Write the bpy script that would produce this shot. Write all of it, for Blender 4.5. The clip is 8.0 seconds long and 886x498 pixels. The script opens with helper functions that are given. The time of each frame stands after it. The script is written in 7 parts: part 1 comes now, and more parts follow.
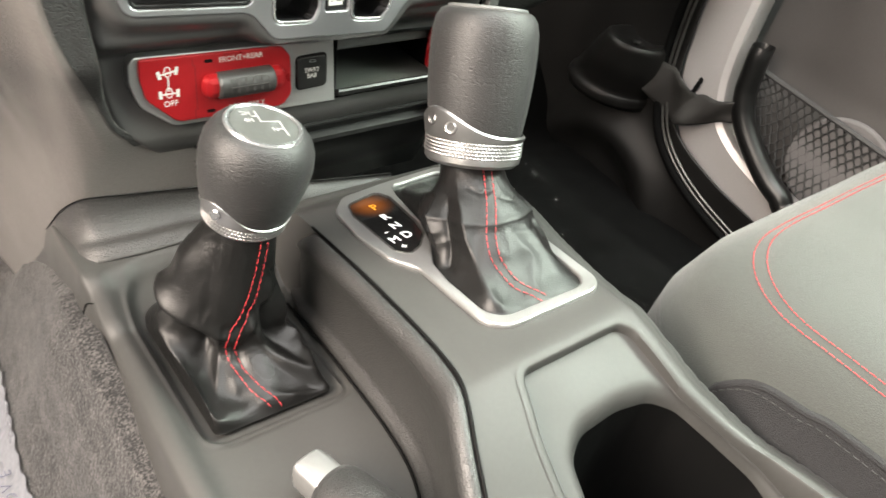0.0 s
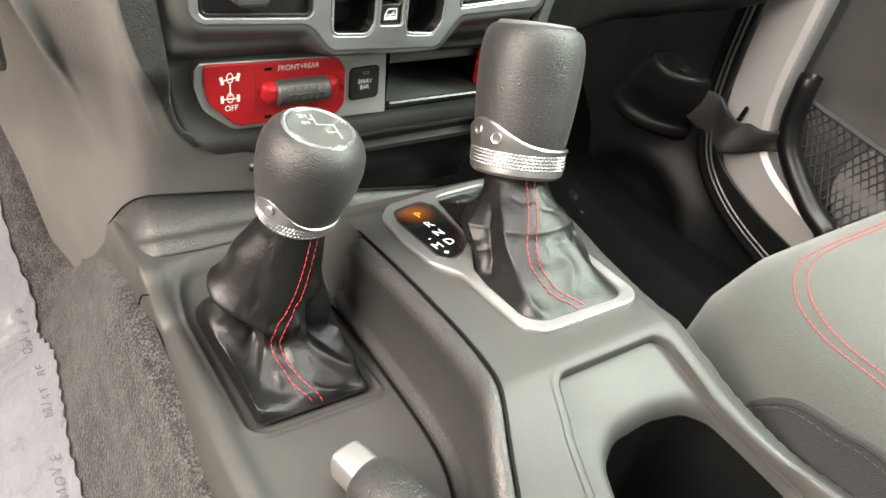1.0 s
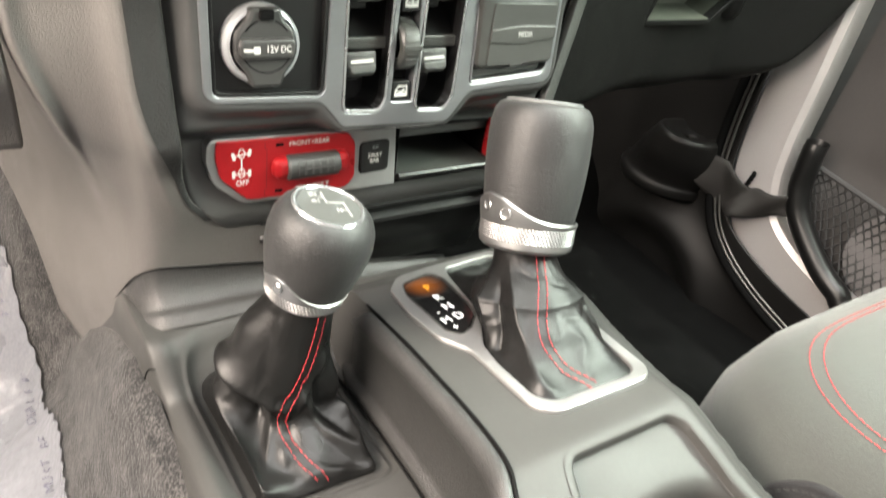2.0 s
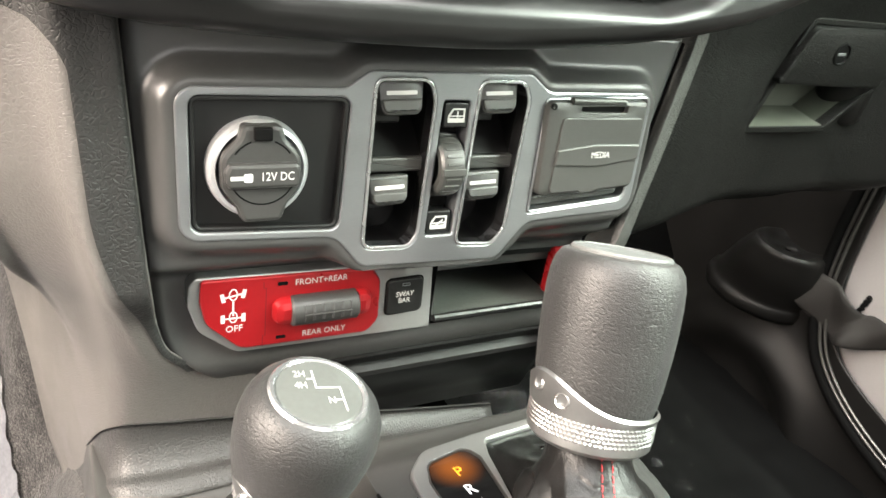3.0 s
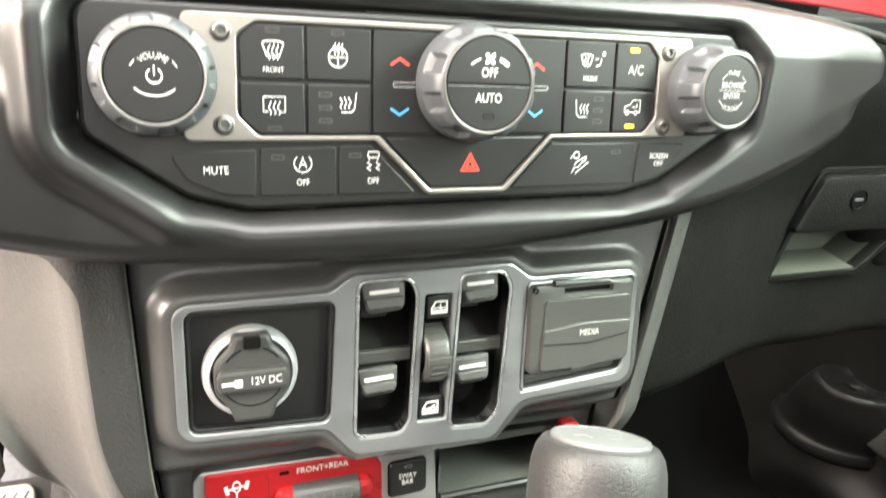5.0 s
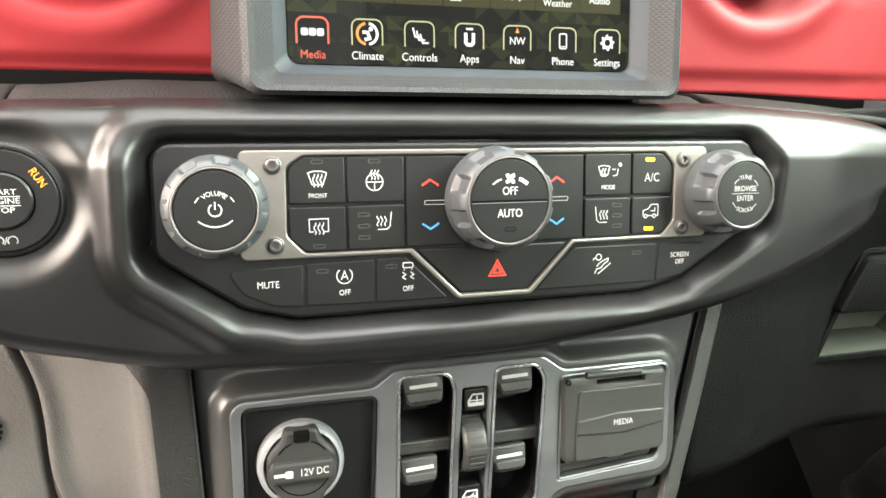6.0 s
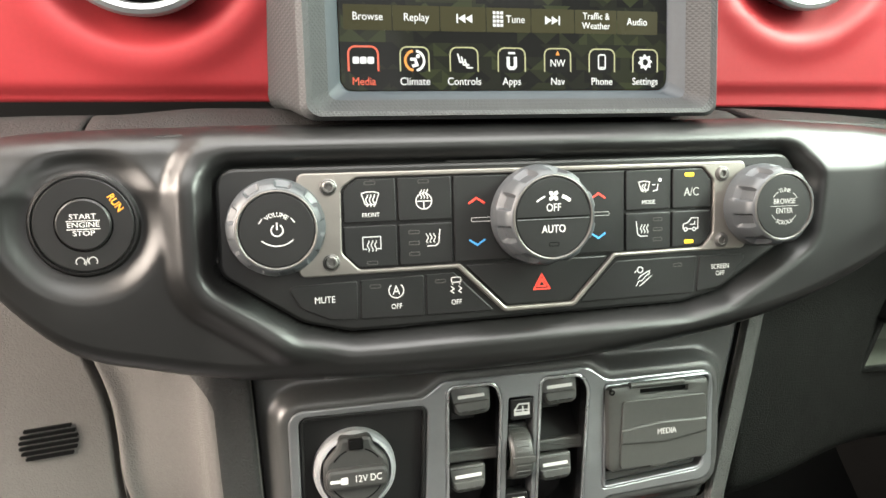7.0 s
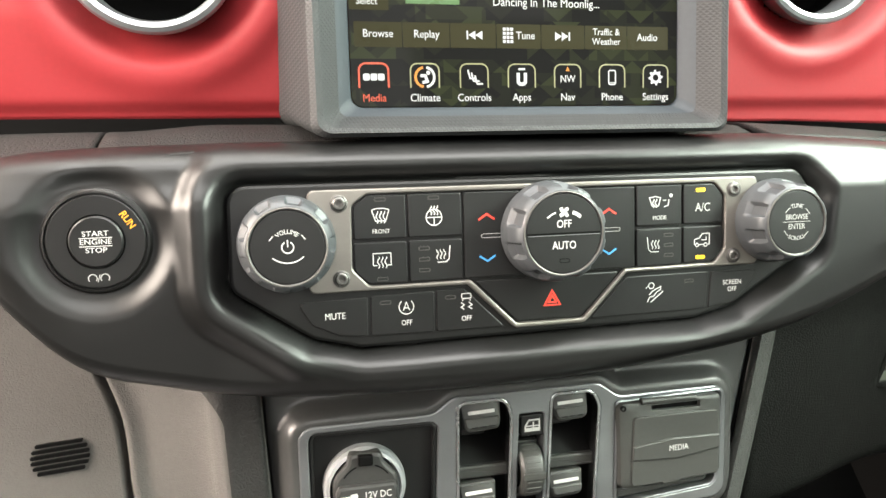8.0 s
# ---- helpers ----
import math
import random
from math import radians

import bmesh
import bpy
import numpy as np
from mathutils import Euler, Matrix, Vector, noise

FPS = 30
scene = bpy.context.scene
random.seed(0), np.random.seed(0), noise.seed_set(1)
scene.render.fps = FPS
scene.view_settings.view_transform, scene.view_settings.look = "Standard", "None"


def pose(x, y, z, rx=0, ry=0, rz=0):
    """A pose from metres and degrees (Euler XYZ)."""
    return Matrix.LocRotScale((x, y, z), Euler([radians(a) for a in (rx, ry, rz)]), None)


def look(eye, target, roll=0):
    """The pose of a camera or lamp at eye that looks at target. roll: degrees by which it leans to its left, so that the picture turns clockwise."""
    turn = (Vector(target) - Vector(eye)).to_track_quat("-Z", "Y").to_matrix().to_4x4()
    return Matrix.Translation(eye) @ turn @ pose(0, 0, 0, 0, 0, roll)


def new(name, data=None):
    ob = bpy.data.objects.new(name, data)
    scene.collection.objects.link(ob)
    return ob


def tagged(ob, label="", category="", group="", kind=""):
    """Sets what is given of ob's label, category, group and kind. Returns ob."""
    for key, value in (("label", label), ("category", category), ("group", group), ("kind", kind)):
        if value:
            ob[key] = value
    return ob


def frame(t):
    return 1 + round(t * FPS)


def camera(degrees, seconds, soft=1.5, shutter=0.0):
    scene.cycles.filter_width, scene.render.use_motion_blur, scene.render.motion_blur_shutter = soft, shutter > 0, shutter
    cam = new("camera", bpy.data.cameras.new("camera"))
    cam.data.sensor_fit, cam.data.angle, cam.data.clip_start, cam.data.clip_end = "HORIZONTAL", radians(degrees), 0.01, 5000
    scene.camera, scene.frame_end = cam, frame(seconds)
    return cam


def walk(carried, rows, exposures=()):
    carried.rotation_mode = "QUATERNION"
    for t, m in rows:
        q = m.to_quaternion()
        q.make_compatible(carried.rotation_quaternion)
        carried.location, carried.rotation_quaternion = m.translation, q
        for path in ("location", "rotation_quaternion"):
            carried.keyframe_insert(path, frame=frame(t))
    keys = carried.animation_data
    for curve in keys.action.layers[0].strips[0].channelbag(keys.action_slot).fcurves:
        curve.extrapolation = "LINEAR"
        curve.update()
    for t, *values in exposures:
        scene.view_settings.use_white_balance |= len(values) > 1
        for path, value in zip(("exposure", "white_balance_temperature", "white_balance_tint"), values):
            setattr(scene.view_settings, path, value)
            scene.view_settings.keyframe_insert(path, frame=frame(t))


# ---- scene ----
cam = camera(63.5, 8.0, shutter=0.35)
PATH = [
    (0, (-0.219, -0.335, 0.609), (0.889, 0.729, -0.672), 14.5),
    (0.5, (-0.23, -0.346, 0.611), (0.81, 0.812, -0.645), 13.9),
    (1, (-0.23, -0.347, 0.607), (0.812, 0.821, -0.637), 14.0),
    (1.5, (-0.232, -0.349, 0.609), (0.809, 0.832, -0.624), 14.2),
    (2, (-0.227, -0.339, 0.614), (0.827, 0.933, -0.513), 12.8),
    (2.2, (-0.217, -0.318, 0.618), (0.84, 0.998, -0.454), 12.2),
    (3.3, (-0.15, -0.252, 0.604), (0.687, 1.264, -0.398), 10.6),
    (3.5, (-0.15, -0.252, 0.604), (0.657, 1.292, -0.378), 9.4),
    (4, (-0.15, -0.254, 0.605), (0.647, 1.32, -0.338), 8.6),
    (4.5, (-0.147, -0.26, 0.618), (0.629, 1.368, -0.246), 7.4),
    (4.8, (-0.133, -0.27, 0.638), (0.626, 1.404, -0.152), 6.3),
    (5, (-0.122, -0.277, 0.647), (0.604, 1.439, -0.079), 5.1),
    (5.2, (-0.119, -0.285, 0.66), (0.562, 1.466, -0.025), 4.4),
    (6.3, (-0.116, -0.303, 0.673), (0.425, 1.545, 0.131), 1.7),
    (6.5, (-0.119, -0.305, 0.673), (0.404, 1.549, 0.135), 1.6),
    (7, (-0.125, -0.313, 0.678), (0.346, 1.557, 0.146), 0.6),
    (7.5, (-0.125, -0.313, 0.681), (0.321, 1.565, 0.156), 0.2),
    (8, (-0.125, -0.312, 0.681), (0.321, 1.571, 0.174), 0.4),
]
walk(cam, [(t, look(eye, target, roll)) for t, eye, target, roll in PATH],
     exposures=[(0, 0.08), (2.2, 0.25), (3.3, 0.68), (4.5, 0.80), (5.2, 0.78), (6.3, 0.17), (8, 0.11)])

# ---- light ----
world = bpy.data.worlds.new("daylight")
scene.world = world
world.use_nodes = True
wn = world.node_tree.nodes
sky = wn.new("ShaderNodeTexSky")
sky.sky_type, sky.sun_disc, sky.sun_elevation, sky.sun_rotation = "NISHITA", False, radians(48), radians(230)
world.node_tree.links.new(sky.outputs[0], wn["Background"].inputs[0])
wn["Background"].inputs[1].default_value = 0.02


def window_light(name, eye, target, sx, sy, power, colour=(1, 1, 1)):
    lamp = bpy.data.lights.new(name, "AREA")
    lamp.shape, lamp.size, lamp.size_y, lamp.energy, lamp.color = "RECTANGLE", sx, sy, power, colour
    ob = new(name, lamp)
    ob.matrix_world = look(eye, target)
    return ob


window_light("driver_door_daylight", (-1.0, -0.04, 1.0), (0.0, -0.06, 0.45), 0.9, 0.68, 76.0, (1.0, 0.865, 0.75))
window_light("passenger_window_daylight", (0.80, -0.14, 1.12), (0.0, -0.05, 0.5), 0.9, 0.46, 42.0, (0.86, 1.0, 0.86))
window_light("passenger_door_daylight", (0.82, -0.50, 1.0), (0.0, -0.05, 0.55), 0.6, 0.6, 24.0, (0.90, 1.0, 0.88))
window_light("windscreen_daylight", (0.0, 0.46, 1.17), (0.0, -0.45, 0.45), 1.3, 0.78, 72.0, (1.0, 0.985, 0.90))
# Added overhead lamp with no source in view; it brightens the dash top.
window_light("added_overhead_light", (0.0, -0.22, 1.475), (0.0, -0.22, 0.5), 1.0, 0.62, 25.0, (1.0, 0.975, 0.94))
window_light("rear_window_daylight", (0.0, -1.45, 1.12), (0.0, 0.0, 0.5), 1.3, 0.5, 9.0, (1.0, 0.96, 0.91))
sun = bpy.data.lights.new("sun", "SUN")
sun.energy, sun.angle, sun.color = 1.2, radians(14), (1.0, 0.97, 0.92)
new("sun", sun).matrix_world = look((0, 0, 0), (0.55, 0.35, -0.95))


# ---- materials ----
def material(name, colour, rough=0.5, metal=0.0, grain=0.0, grain_size=900.0, mottle=0.08, mottle_size=25.0, cells=False,
             coat=0.0, spec=0.5, rough_var=0.06, stretch=(1, 1, 1), glow=None, glow_power=1.0, alpha=None, sheen=0.0, depth=0.0006, wrinkle=None):
    """A surface with a colour that varies at two scales, uneven gloss and fine relief."""
    m = bpy.data.materials.new(name)
    m.use_nodes = True
    nt = m.node_tree
    bs = nt.nodes["Principled BSDF"]
    co = nt.nodes.new("ShaderNodeTexCoord")
    mp = nt.nodes.new("ShaderNodeMapping")
    mp.inputs["Scale"].default_value = stretch
    nt.links.new(co.outputs["Object"], mp.inputs[0])
    big = nt.nodes.new("ShaderNodeTexNoise")
    big.inputs["Scale"].default_value, big.inputs["Detail"].default_value = mottle_size, 6
    nt.links.new(mp.outputs[0], big.inputs["Vector"])
    fine = nt.nodes.new("ShaderNodeTexNoise")
    fine.inputs["Scale"].default_value, fine.inputs["Detail"].default_value = mottle_size * 17, 3
    nt.links.new(mp.outputs[0], fine.inputs["Vector"])
    both = nt.nodes.new("ShaderNodeMath")
    both.operation = "ADD"
    nt.links.new(big.outputs[0], both.inputs[0])
    nt.links.new(fine.outputs[0], both.inputs[1])
    span = nt.nodes.new("ShaderNodeMapRange")
    span.inputs["From Min"].default_value, span.inputs["From Max"].default_value = 0.6, 1.4
    span.inputs["To Min"].default_value, span.inputs["To Max"].default_value = 1 - mottle, 1 + mottle
    nt.links.new(both.outputs[0], span.inputs[0])
    mix = nt.nodes.new("ShaderNodeVectorMath")
    mix.operation = "SCALE"
    mix.inputs[0].default_value = colour
    nt.links.new(span.outputs[0], mix.inputs["Scale"])
    nt.links.new(mix.outputs[0], bs.inputs["Base Color"])
    rr = nt.nodes.new("ShaderNodeMapRange")
    rr.inputs["From Min"].default_value, rr.inputs["From Max"].default_value = 0.3, 0.7
    rr.inputs["To Min"].default_value, rr.inputs["To Max"].default_value = max(0.02, rough - rough_var), min(1, rough + rough_var)
    nt.links.new(big.outputs[0], rr.inputs[0])
    nt.links.new(rr.outputs[0], bs.inputs["Roughness"])
    bs.inputs["Metallic"].default_value = metal
    bs.inputs["Coat Weight"].default_value = coat
    bs.inputs["Specular IOR Level"].default_value = spec
    bs.inputs["Sheen Weight"].default_value = sheen
    if grain:
        if cells:
            tx = nt.nodes.new("ShaderNodeTexVoronoi")
            tx.feature = "DISTANCE_TO_EDGE"
            wob = nt.nodes.new("ShaderNodeTexNoise")
            wob.inputs["Scale"].default_value = grain_size * 0.6
            nt.links.new(mp.outputs[0], wob.inputs["Vector"])
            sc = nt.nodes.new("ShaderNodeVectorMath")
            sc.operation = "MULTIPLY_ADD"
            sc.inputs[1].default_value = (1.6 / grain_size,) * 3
            nt.links.new(wob.outputs["Color"], sc.inputs[0])
            nt.links.new(mp.outputs[0], sc.inputs[2])
            nt.links.new(sc.outputs[0], tx.inputs["Vector"])
        else:
            tx = nt.nodes.new("ShaderNodeTexNoise")
            tx.inputs["Detail"].default_value = 3
            nt.links.new(mp.outputs[0], tx.inputs["Vector"])
        tx.inputs["Scale"].default_value = grain_size
        bp = nt.nodes.new("ShaderNodeBump")
        bp.inputs["Strength"].default_value, bp.inputs["Distance"].default_value = grain, depth
        if cells:
            flat = nt.nodes.new("ShaderNodeMapRange")
            flat.interpolation_type = "SMOOTHSTEP"
            flat.inputs["From Max"].default_value = 0.22
            nt.links.new(tx.outputs[0], flat.inputs[0])
            nt.links.new(flat.outputs[0], bp.inputs["Height"])
        else:
            nt.links.new(tx.outputs[0], bp.inputs["Height"])
        nt.links.new(bp.outputs[0], bs.inputs["Normal"])
        if wrinkle:
            wr = nt.nodes.new("ShaderNodeTexNoise")
            wr.noise_type = "RIDGED_MULTIFRACTAL"
            wr.inputs["Scale"].default_value, wr.inputs["Detail"].default_value, wr.inputs["Distortion"].default_value = wrinkle[0], 3, 0.6
            nt.links.new(mp.outputs[0], wr.inputs["Vector"])
            b2 = nt.nodes.new("ShaderNodeBump")
            b2.invert = True
            b2.inputs["Strength"].default_value, b2.inputs["Distance"].default_value = 0.6, wrinkle[1]
            nt.links.new(wr.outputs[0], b2.inputs["Height"])
            nt.links.new(b2.outputs[0], bp.inputs["Normal"])
    if glow:
        bs.inputs["Emission Color"].default_value = (*glow, 1)
        bs.inputs["Emission Strength"].default_value = glow_power
    if alpha is not None:
        bs.inputs["Alpha"].default_value = alpha
    return m


SATIN = material("satin black dash plastic", (0.0054, 0.0054, 0.0053), 0.36, spec=0.43, grain=0.06, grain_size=2500)
SATIN_GREY = material("satin charcoal plastic", (0.045, 0.045, 0.044), 0.37, grain=0.06, grain_size=2500)
GRAINED = material("grained soft-touch plastic", (0.034, 0.0335, 0.0325), 0.46, grain=0.6, grain_size=480, cells=True, depth=0.00025)
# Same plastic as KNEE with coarser grain; shade is painted into the darker colour.
MARGIN_SHADE = material("grained margin plastic with shade in its black", (0.020, 0.0195, 0.019), 0.5, grain=0.55, grain_size=420, cells=True, depth=0.0003, spec=0.35)
KNEE = material("dark grey grained plastic", (0.092, 0.0865, 0.0815), 0.47, grain=0.5, grain_size=560, cells=True, depth=0.00022, spec=0.45)
BLACK = material("matt black plastic", (0.0035, 0.0035, 0.0035), 0.6, grain=0.1, grain_size=1800, spec=0.07)
KICK = material("black moulded kick panel plastic", (0.0065, 0.0062, 0.0059), 0.42, grain=0.1, grain_size=1800, spec=0.26)
GLOVE = material("black grained glovebox plastic", (0.0070, 0.0072, 0.0066), 0.5, grain=0.6, grain_size=480, cells=True, spec=0.14, depth=0.0004)
COLLAR = material("satin aluminium collar", (0.40, 0.40, 0.395), 0.34, metal=0.95, mottle=0.05)
PAD = material("grained knee pad vinyl", (0.024, 0.024, 0.0232), 0.42, grain=0.6, grain_size=520, cells=True, depth=0.00018)
GLOSS = material("smooth black button plastic", (0.0055, 0.0055, 0.0055), 0.42, grain=0.03, grain_size=3000, spec=0.40)
PIANO = material("gloss black plastic", (0.008, 0.008, 0.008), 0.12)
LEATHER = material("black leather", (0.016, 0.016, 0.0156), 0.45, spec=0.42, grain=0.42, grain_size=600, cells=True, mottle=0.15, depth=0.00016, sheen=0.05, stretch=(1, 1, 2.4), wrinkle=(330, 0.0005))
GAITER = material("soft black leather", (0.0070, 0.0070, 0.0068), 0.33, spec=0.29, grain=0.42, grain_size=600, cells=True, mottle=0.15, depth=0.00011, rough_var=0.06, stretch=(1, 1, 1.6), wrinkle=(90, 0.00025))
LEVER_CAP = material("smooth grey cap plastic", (0.085, 0.088, 0.086), 0.5, mottle=0.1)
GUNMETAL = material("dark gunmetal paint", (0.10, 0.098, 0.092), 0.36, metal=0.7, mottle=0.05)
SILVER = material("satin silver paint", (0.37, 0.37, 0.365), 0.34, metal=0.8, mottle=0.04)
DARK_SILVER = material("brushed gunmetal", (0.30, 0.31, 0.32), 0.34, metal=0.85, mottle=0.05, stretch=(1, 6, 6))
CHROME = material("satin chrome", (0.52, 0.53, 0.54), 0.26, metal=0.9, mottle=0.03)
RED = material("anodised red plastic", (0.29, 0.009, 0.012), 0.30, metal=0.25, mottle=0.06)
RED_DASH = material("red painted dash trim", (0.245, 0.0195, 0.0235), 0.48, spec=0.28, mottle=0.05, grain=0.04, grain_size=2500)
WHITE_PRINT = material("white print", (0.50, 0.50, 0.485), 0.5)
GREY_PRINT = material("pale grey print", (0.34, 0.34, 0.33), 0.5)
RED_PRINT = material("red print", (0.75, 0.05, 0.03), 0.5)
BLUE_PRINT = material("blue print", (0.06, 0.30, 0.62), 0.5)
THREAD = material("red thread", (0.34, 0.020, 0.026), 0.65)
AMBER = material("amber lamp", (0.5, 0.22, 0.02), 0.4, glow=(1.0, 0.33, 0.015), glow_power=1.0)
YELLOW = material("yellow indicator", (0.6, 0.42, 0.02), 0.4, glow=(1.0, 0.62, 0.01), glow_power=0.65)
WHITE_LIT = material("lit white letters", (0.8, 0.8, 0.8), 0.4, glow=(1, 1, 1), glow_power=0.75)
CARPET = material("grey loop carpet", (0.06, 0.057, 0.055), 0.95, grain=1.0, grain_size=420, mottle=0.2, mottle_size=26, sheen=0.1, depth=0.0014)
nt = CARPET.node_tree
bs = nt.nodes["Principled BSDF"]
fleck = nt.nodes.new("ShaderNodeTexNoise")
fleck.inputs["Scale"].default_value, fleck.inputs["Detail"].default_value = 720, 3
co = nt.nodes.new("ShaderNodeTexCoord")
nt.links.new(co.outputs["Object"], fleck.inputs["Vector"])
clump = nt.nodes.new("ShaderNodeTexNoise")
clump.inputs["Scale"].default_value, clump.inputs["Detail"].default_value = 90, 4
nt.links.new(co.outputs["Object"], clump.inputs["Vector"])
tot = nt.nodes.new("ShaderNodeMath")
tot.operation = "MULTIPLY_ADD"
tot.inputs[1].default_value = 0.45
nt.links.new(clump.outputs[0], tot.inputs[0])
nt.links.new(fleck.outputs[0], tot.inputs[2])
ramp = nt.nodes.new("ShaderNodeValToRGB")
ramp.color_ramp.elements[0].position, ramp.color_ramp.elements[0].color = 0.66, (0.005, 0.0048, 0.0046, 1)
ramp.color_ramp.elements[1].position, ramp.color_ramp.elements[1].color = 0.94, (0.066, 0.062, 0.060, 1)
nt.links.new(tot.outputs[0], ramp.inputs[0])
nt.links.new(ramp.outputs[0], bs.inputs["Base Color"])
FABRIC = material("olive grey woven seat fabric", (0.027, 0.030, 0.0265), 0.85, grain=0.45, grain_size=1500, mottle=0.3, mottle_size=60, sheen=0.14, depth=0.0010)
FABRIC_SIDE = material("black woven seat fabric", (0.011, 0.011, 0.012), 0.8, grain=0.8, grain_size=1100, mottle=0.15, cells=True)
BODY = material("silver body paint", (0.45, 0.43, 0.42), 0.45, metal=0.4, mottle=0.04)
ALLOY = material("brushed pedal alloy", (0.55, 0.53, 0.50), 0.4, metal=0.8, grain=0.15, grain_size=700)
FILM = material("white protective film", (0.155, 0.16, 0.175), 0.30, grain=0.8, grain_size=28, depth=0.006, alpha=0.82, mottle=0.2, spec=0.3)
CLEAR_FILM = material("clear protective film", (0.012, 0.0125, 0.012), 0.08, alpha=0.24, grain=0.8, grain_size=45, depth=0.005)
INK = material("grey-blue print on film", (0.10, 0.10, 0.13), 0.5)
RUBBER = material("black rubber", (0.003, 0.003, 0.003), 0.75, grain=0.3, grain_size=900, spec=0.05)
HEADLINER = material("pale grey headliner", (0.33, 0.32, 0.31), 0.9, grain=0.4, grain_size=900)
NICKEL = material("brushed nickel", (0.22, 0.205, 0.187), 0.38, metal=0.8, mottle=0.05, stretch=(1, 8, 8))
KNOB_RING = material("warm satin ring", (0.125, 0.12, 0.114), 0.44, metal=0.75, mottle=0.04)
CONSOLE = material("satin grey console plastic", (0.0385, 0.0383, 0.0365), 0.45, grain=0.10, spec=0.27, grain_size=2500)
WHITE_RING = material("bright silver ring", (0.36, 0.37, 0.38), 0.34, metal=0.4, mottle=0.03)
MEDAL = material("grey gloss medallion", (0.10, 0.105, 0.10), 0.14, metal=0.3)
SEATBACK = material("cabin trim", (0.05, 0.05, 0.05), 0.8, grain=0.3)


# ---- builders ----
def plane(o, lean):
    """A frame in millimetres: u along +x, v up the face, n out of it. lean: degrees by which the top leans away from the driver."""
    a = radians(lean)
    u, v = Vector((1, 0, 0)), Vector((0, math.sin(a), math.cos(a)))
    n = u.cross(v)
    m = Matrix((u, v, n)).transposed().to_4x4()
    return Matrix.Translation(o) @ m @ Matrix.Scale(0.001, 4)


C = plane((0, -0.00265, 0.6035), 9.1)     # climate controls
L = plane((0, 0.0098, 0.470), 10.5)       # switch panel under them
R = plane((0, 0.0172, 0.389), 5)          # axle lock panel
K = plane((0, -0.093, 0.342), 101)        # console top round the gear lever

I3 = Matrix.Scale(0.001, 4)


def at(m, u, v, n=0.0, turn=0.0):
    return m @ Matrix.Translation((u, v, n)) @ Matrix.Rotation(radians(turn), 4, "Z")


def thing(name, base, label, category, group="", kind=""):
    ob = new(name)
    ob.empty_display_size = 0.02
    ob.location = base
    return tagged(ob, label, category, group, kind)


def finish(name, bm, mat, smooth=20):
    bmesh.ops.remove_doubles(bm, verts=bm.verts, dist=1e-6)
    bmesh.ops.recalc_face_normals(bm, faces=bm.faces)
    me = bpy.data.meshes.new(name)
    bm.to_mesh(me)
    bm.free()
    me.materials.append(mat)
    if smooth:
        me.shade_smooth()
        me.set_sharp_from_angle(angle=radians(smooth))
    return new(name, me)


def part(name, bm, mat, parent=None, label="", smooth=20):
    ob = finish(name, bm, mat, smooth)
    if parent is not None:
        ob.parent = parent
        if parent.type == "EMPTY":
            ob.matrix_parent_inverse = Matrix.Translation(-parent.location)
    if label:
        ob["label"] = label
    return ob


def structure(name, bm, mat, label, category, smooth=40, thick=0.0, face=None):
    ob = part(name, bm, mat, None, "", smooth)
    if face and sum(p.normal.dot(Vector(face)) * p.area for p in ob.data.polygons) < 0:
        ob.data.flip_normals()
    if thick:
        mod = ob.modifiers.new("thickness", "SOLIDIFY")
        mod.thickness, mod.offset = thick, -1
    return tagged(ob, label, category, kind="structure")


def rounded(pts, r=0.0, seg=5):
    """A polygon with its corners rounded; a point may carry a radius of its own."""
    out, n = [], len(pts)
    for i, p in enumerate(pts):
        rad = p[2] if len(p) > 2 else r
        a, b, c = (Vector(pts[(i + k) % n][:2]) for k in (-1, 0, 1))
        da, dc = (a - b), (c - b)
        la, lc = da.length, dc.length
        ang = da.angle(dc) if la > 1e-9 and lc > 1e-9 else math.pi
        if rad <= 0 or ang > math.pi - 0.02:
            out.append(tuple(b))
            continue
        d = min(rad / math.tan(ang / 2), la * 0.48, lc * 0.48)
        rr = d * math.tan(ang / 2)
        mid = b + (da.normalized() + dc.normalized()).normalized() * (rr / math.sin(ang / 2))
        s, e = b + da.normalized() * d - mid, b + dc.normalized() * d - mid
        turn = s.angle_signed(e)
        for k in range(seg + 1):
            v = s.copy()
            v.rotate(Matrix.Rotation(-turn * k / seg, 2))
            out.append(tuple(mid + v))
    return out


def rect(w, h, r=0.0, u=0.0, v=0.0, seg=5):
    return rounded([(u - w / 2, v - h / 2), (u + w / 2, v - h / 2), (u + w / 2, v + h / 2), (u - w / 2, v + h / 2)], r, seg)


def circle(r, u=0.0, v=0.0, n=40):
    return [(u + r * math.cos(2 * math.pi * k / n), v + r * math.sin(2 * math.pi * k / n)) for k in range(n)]


def area2(p):
    return sum(p[i][0] * p[(i + 1) % len(p)][1] - p[(i + 1) % len(p)][0] * p[i][1] for i in range(len(p)))


def grow(p, d):
    """The polygon moved outwards by d."""
    s, n, out = (1 if area2(p) > 0 else -1), len(p), []
    for i in range(n):
        a, b, c = (Vector(p[(i + k) % n]) for k in (-1, 0, 1))
        e, f = (b - a), (c - b)
        if e.length < 1e-9 or f.length < 1e-9:
            e = f = (c - a)
        ne, nf = Vector((e.y, -e.x)).normalized(), Vector((f.y, -f.x)).normalized()
        m = ne + nf
        m = m.normalized() if m.length > 1e-6 else ne
        out.append(tuple(b + m * (s * d / max(0.5, m.dot(ne)))))
    return out


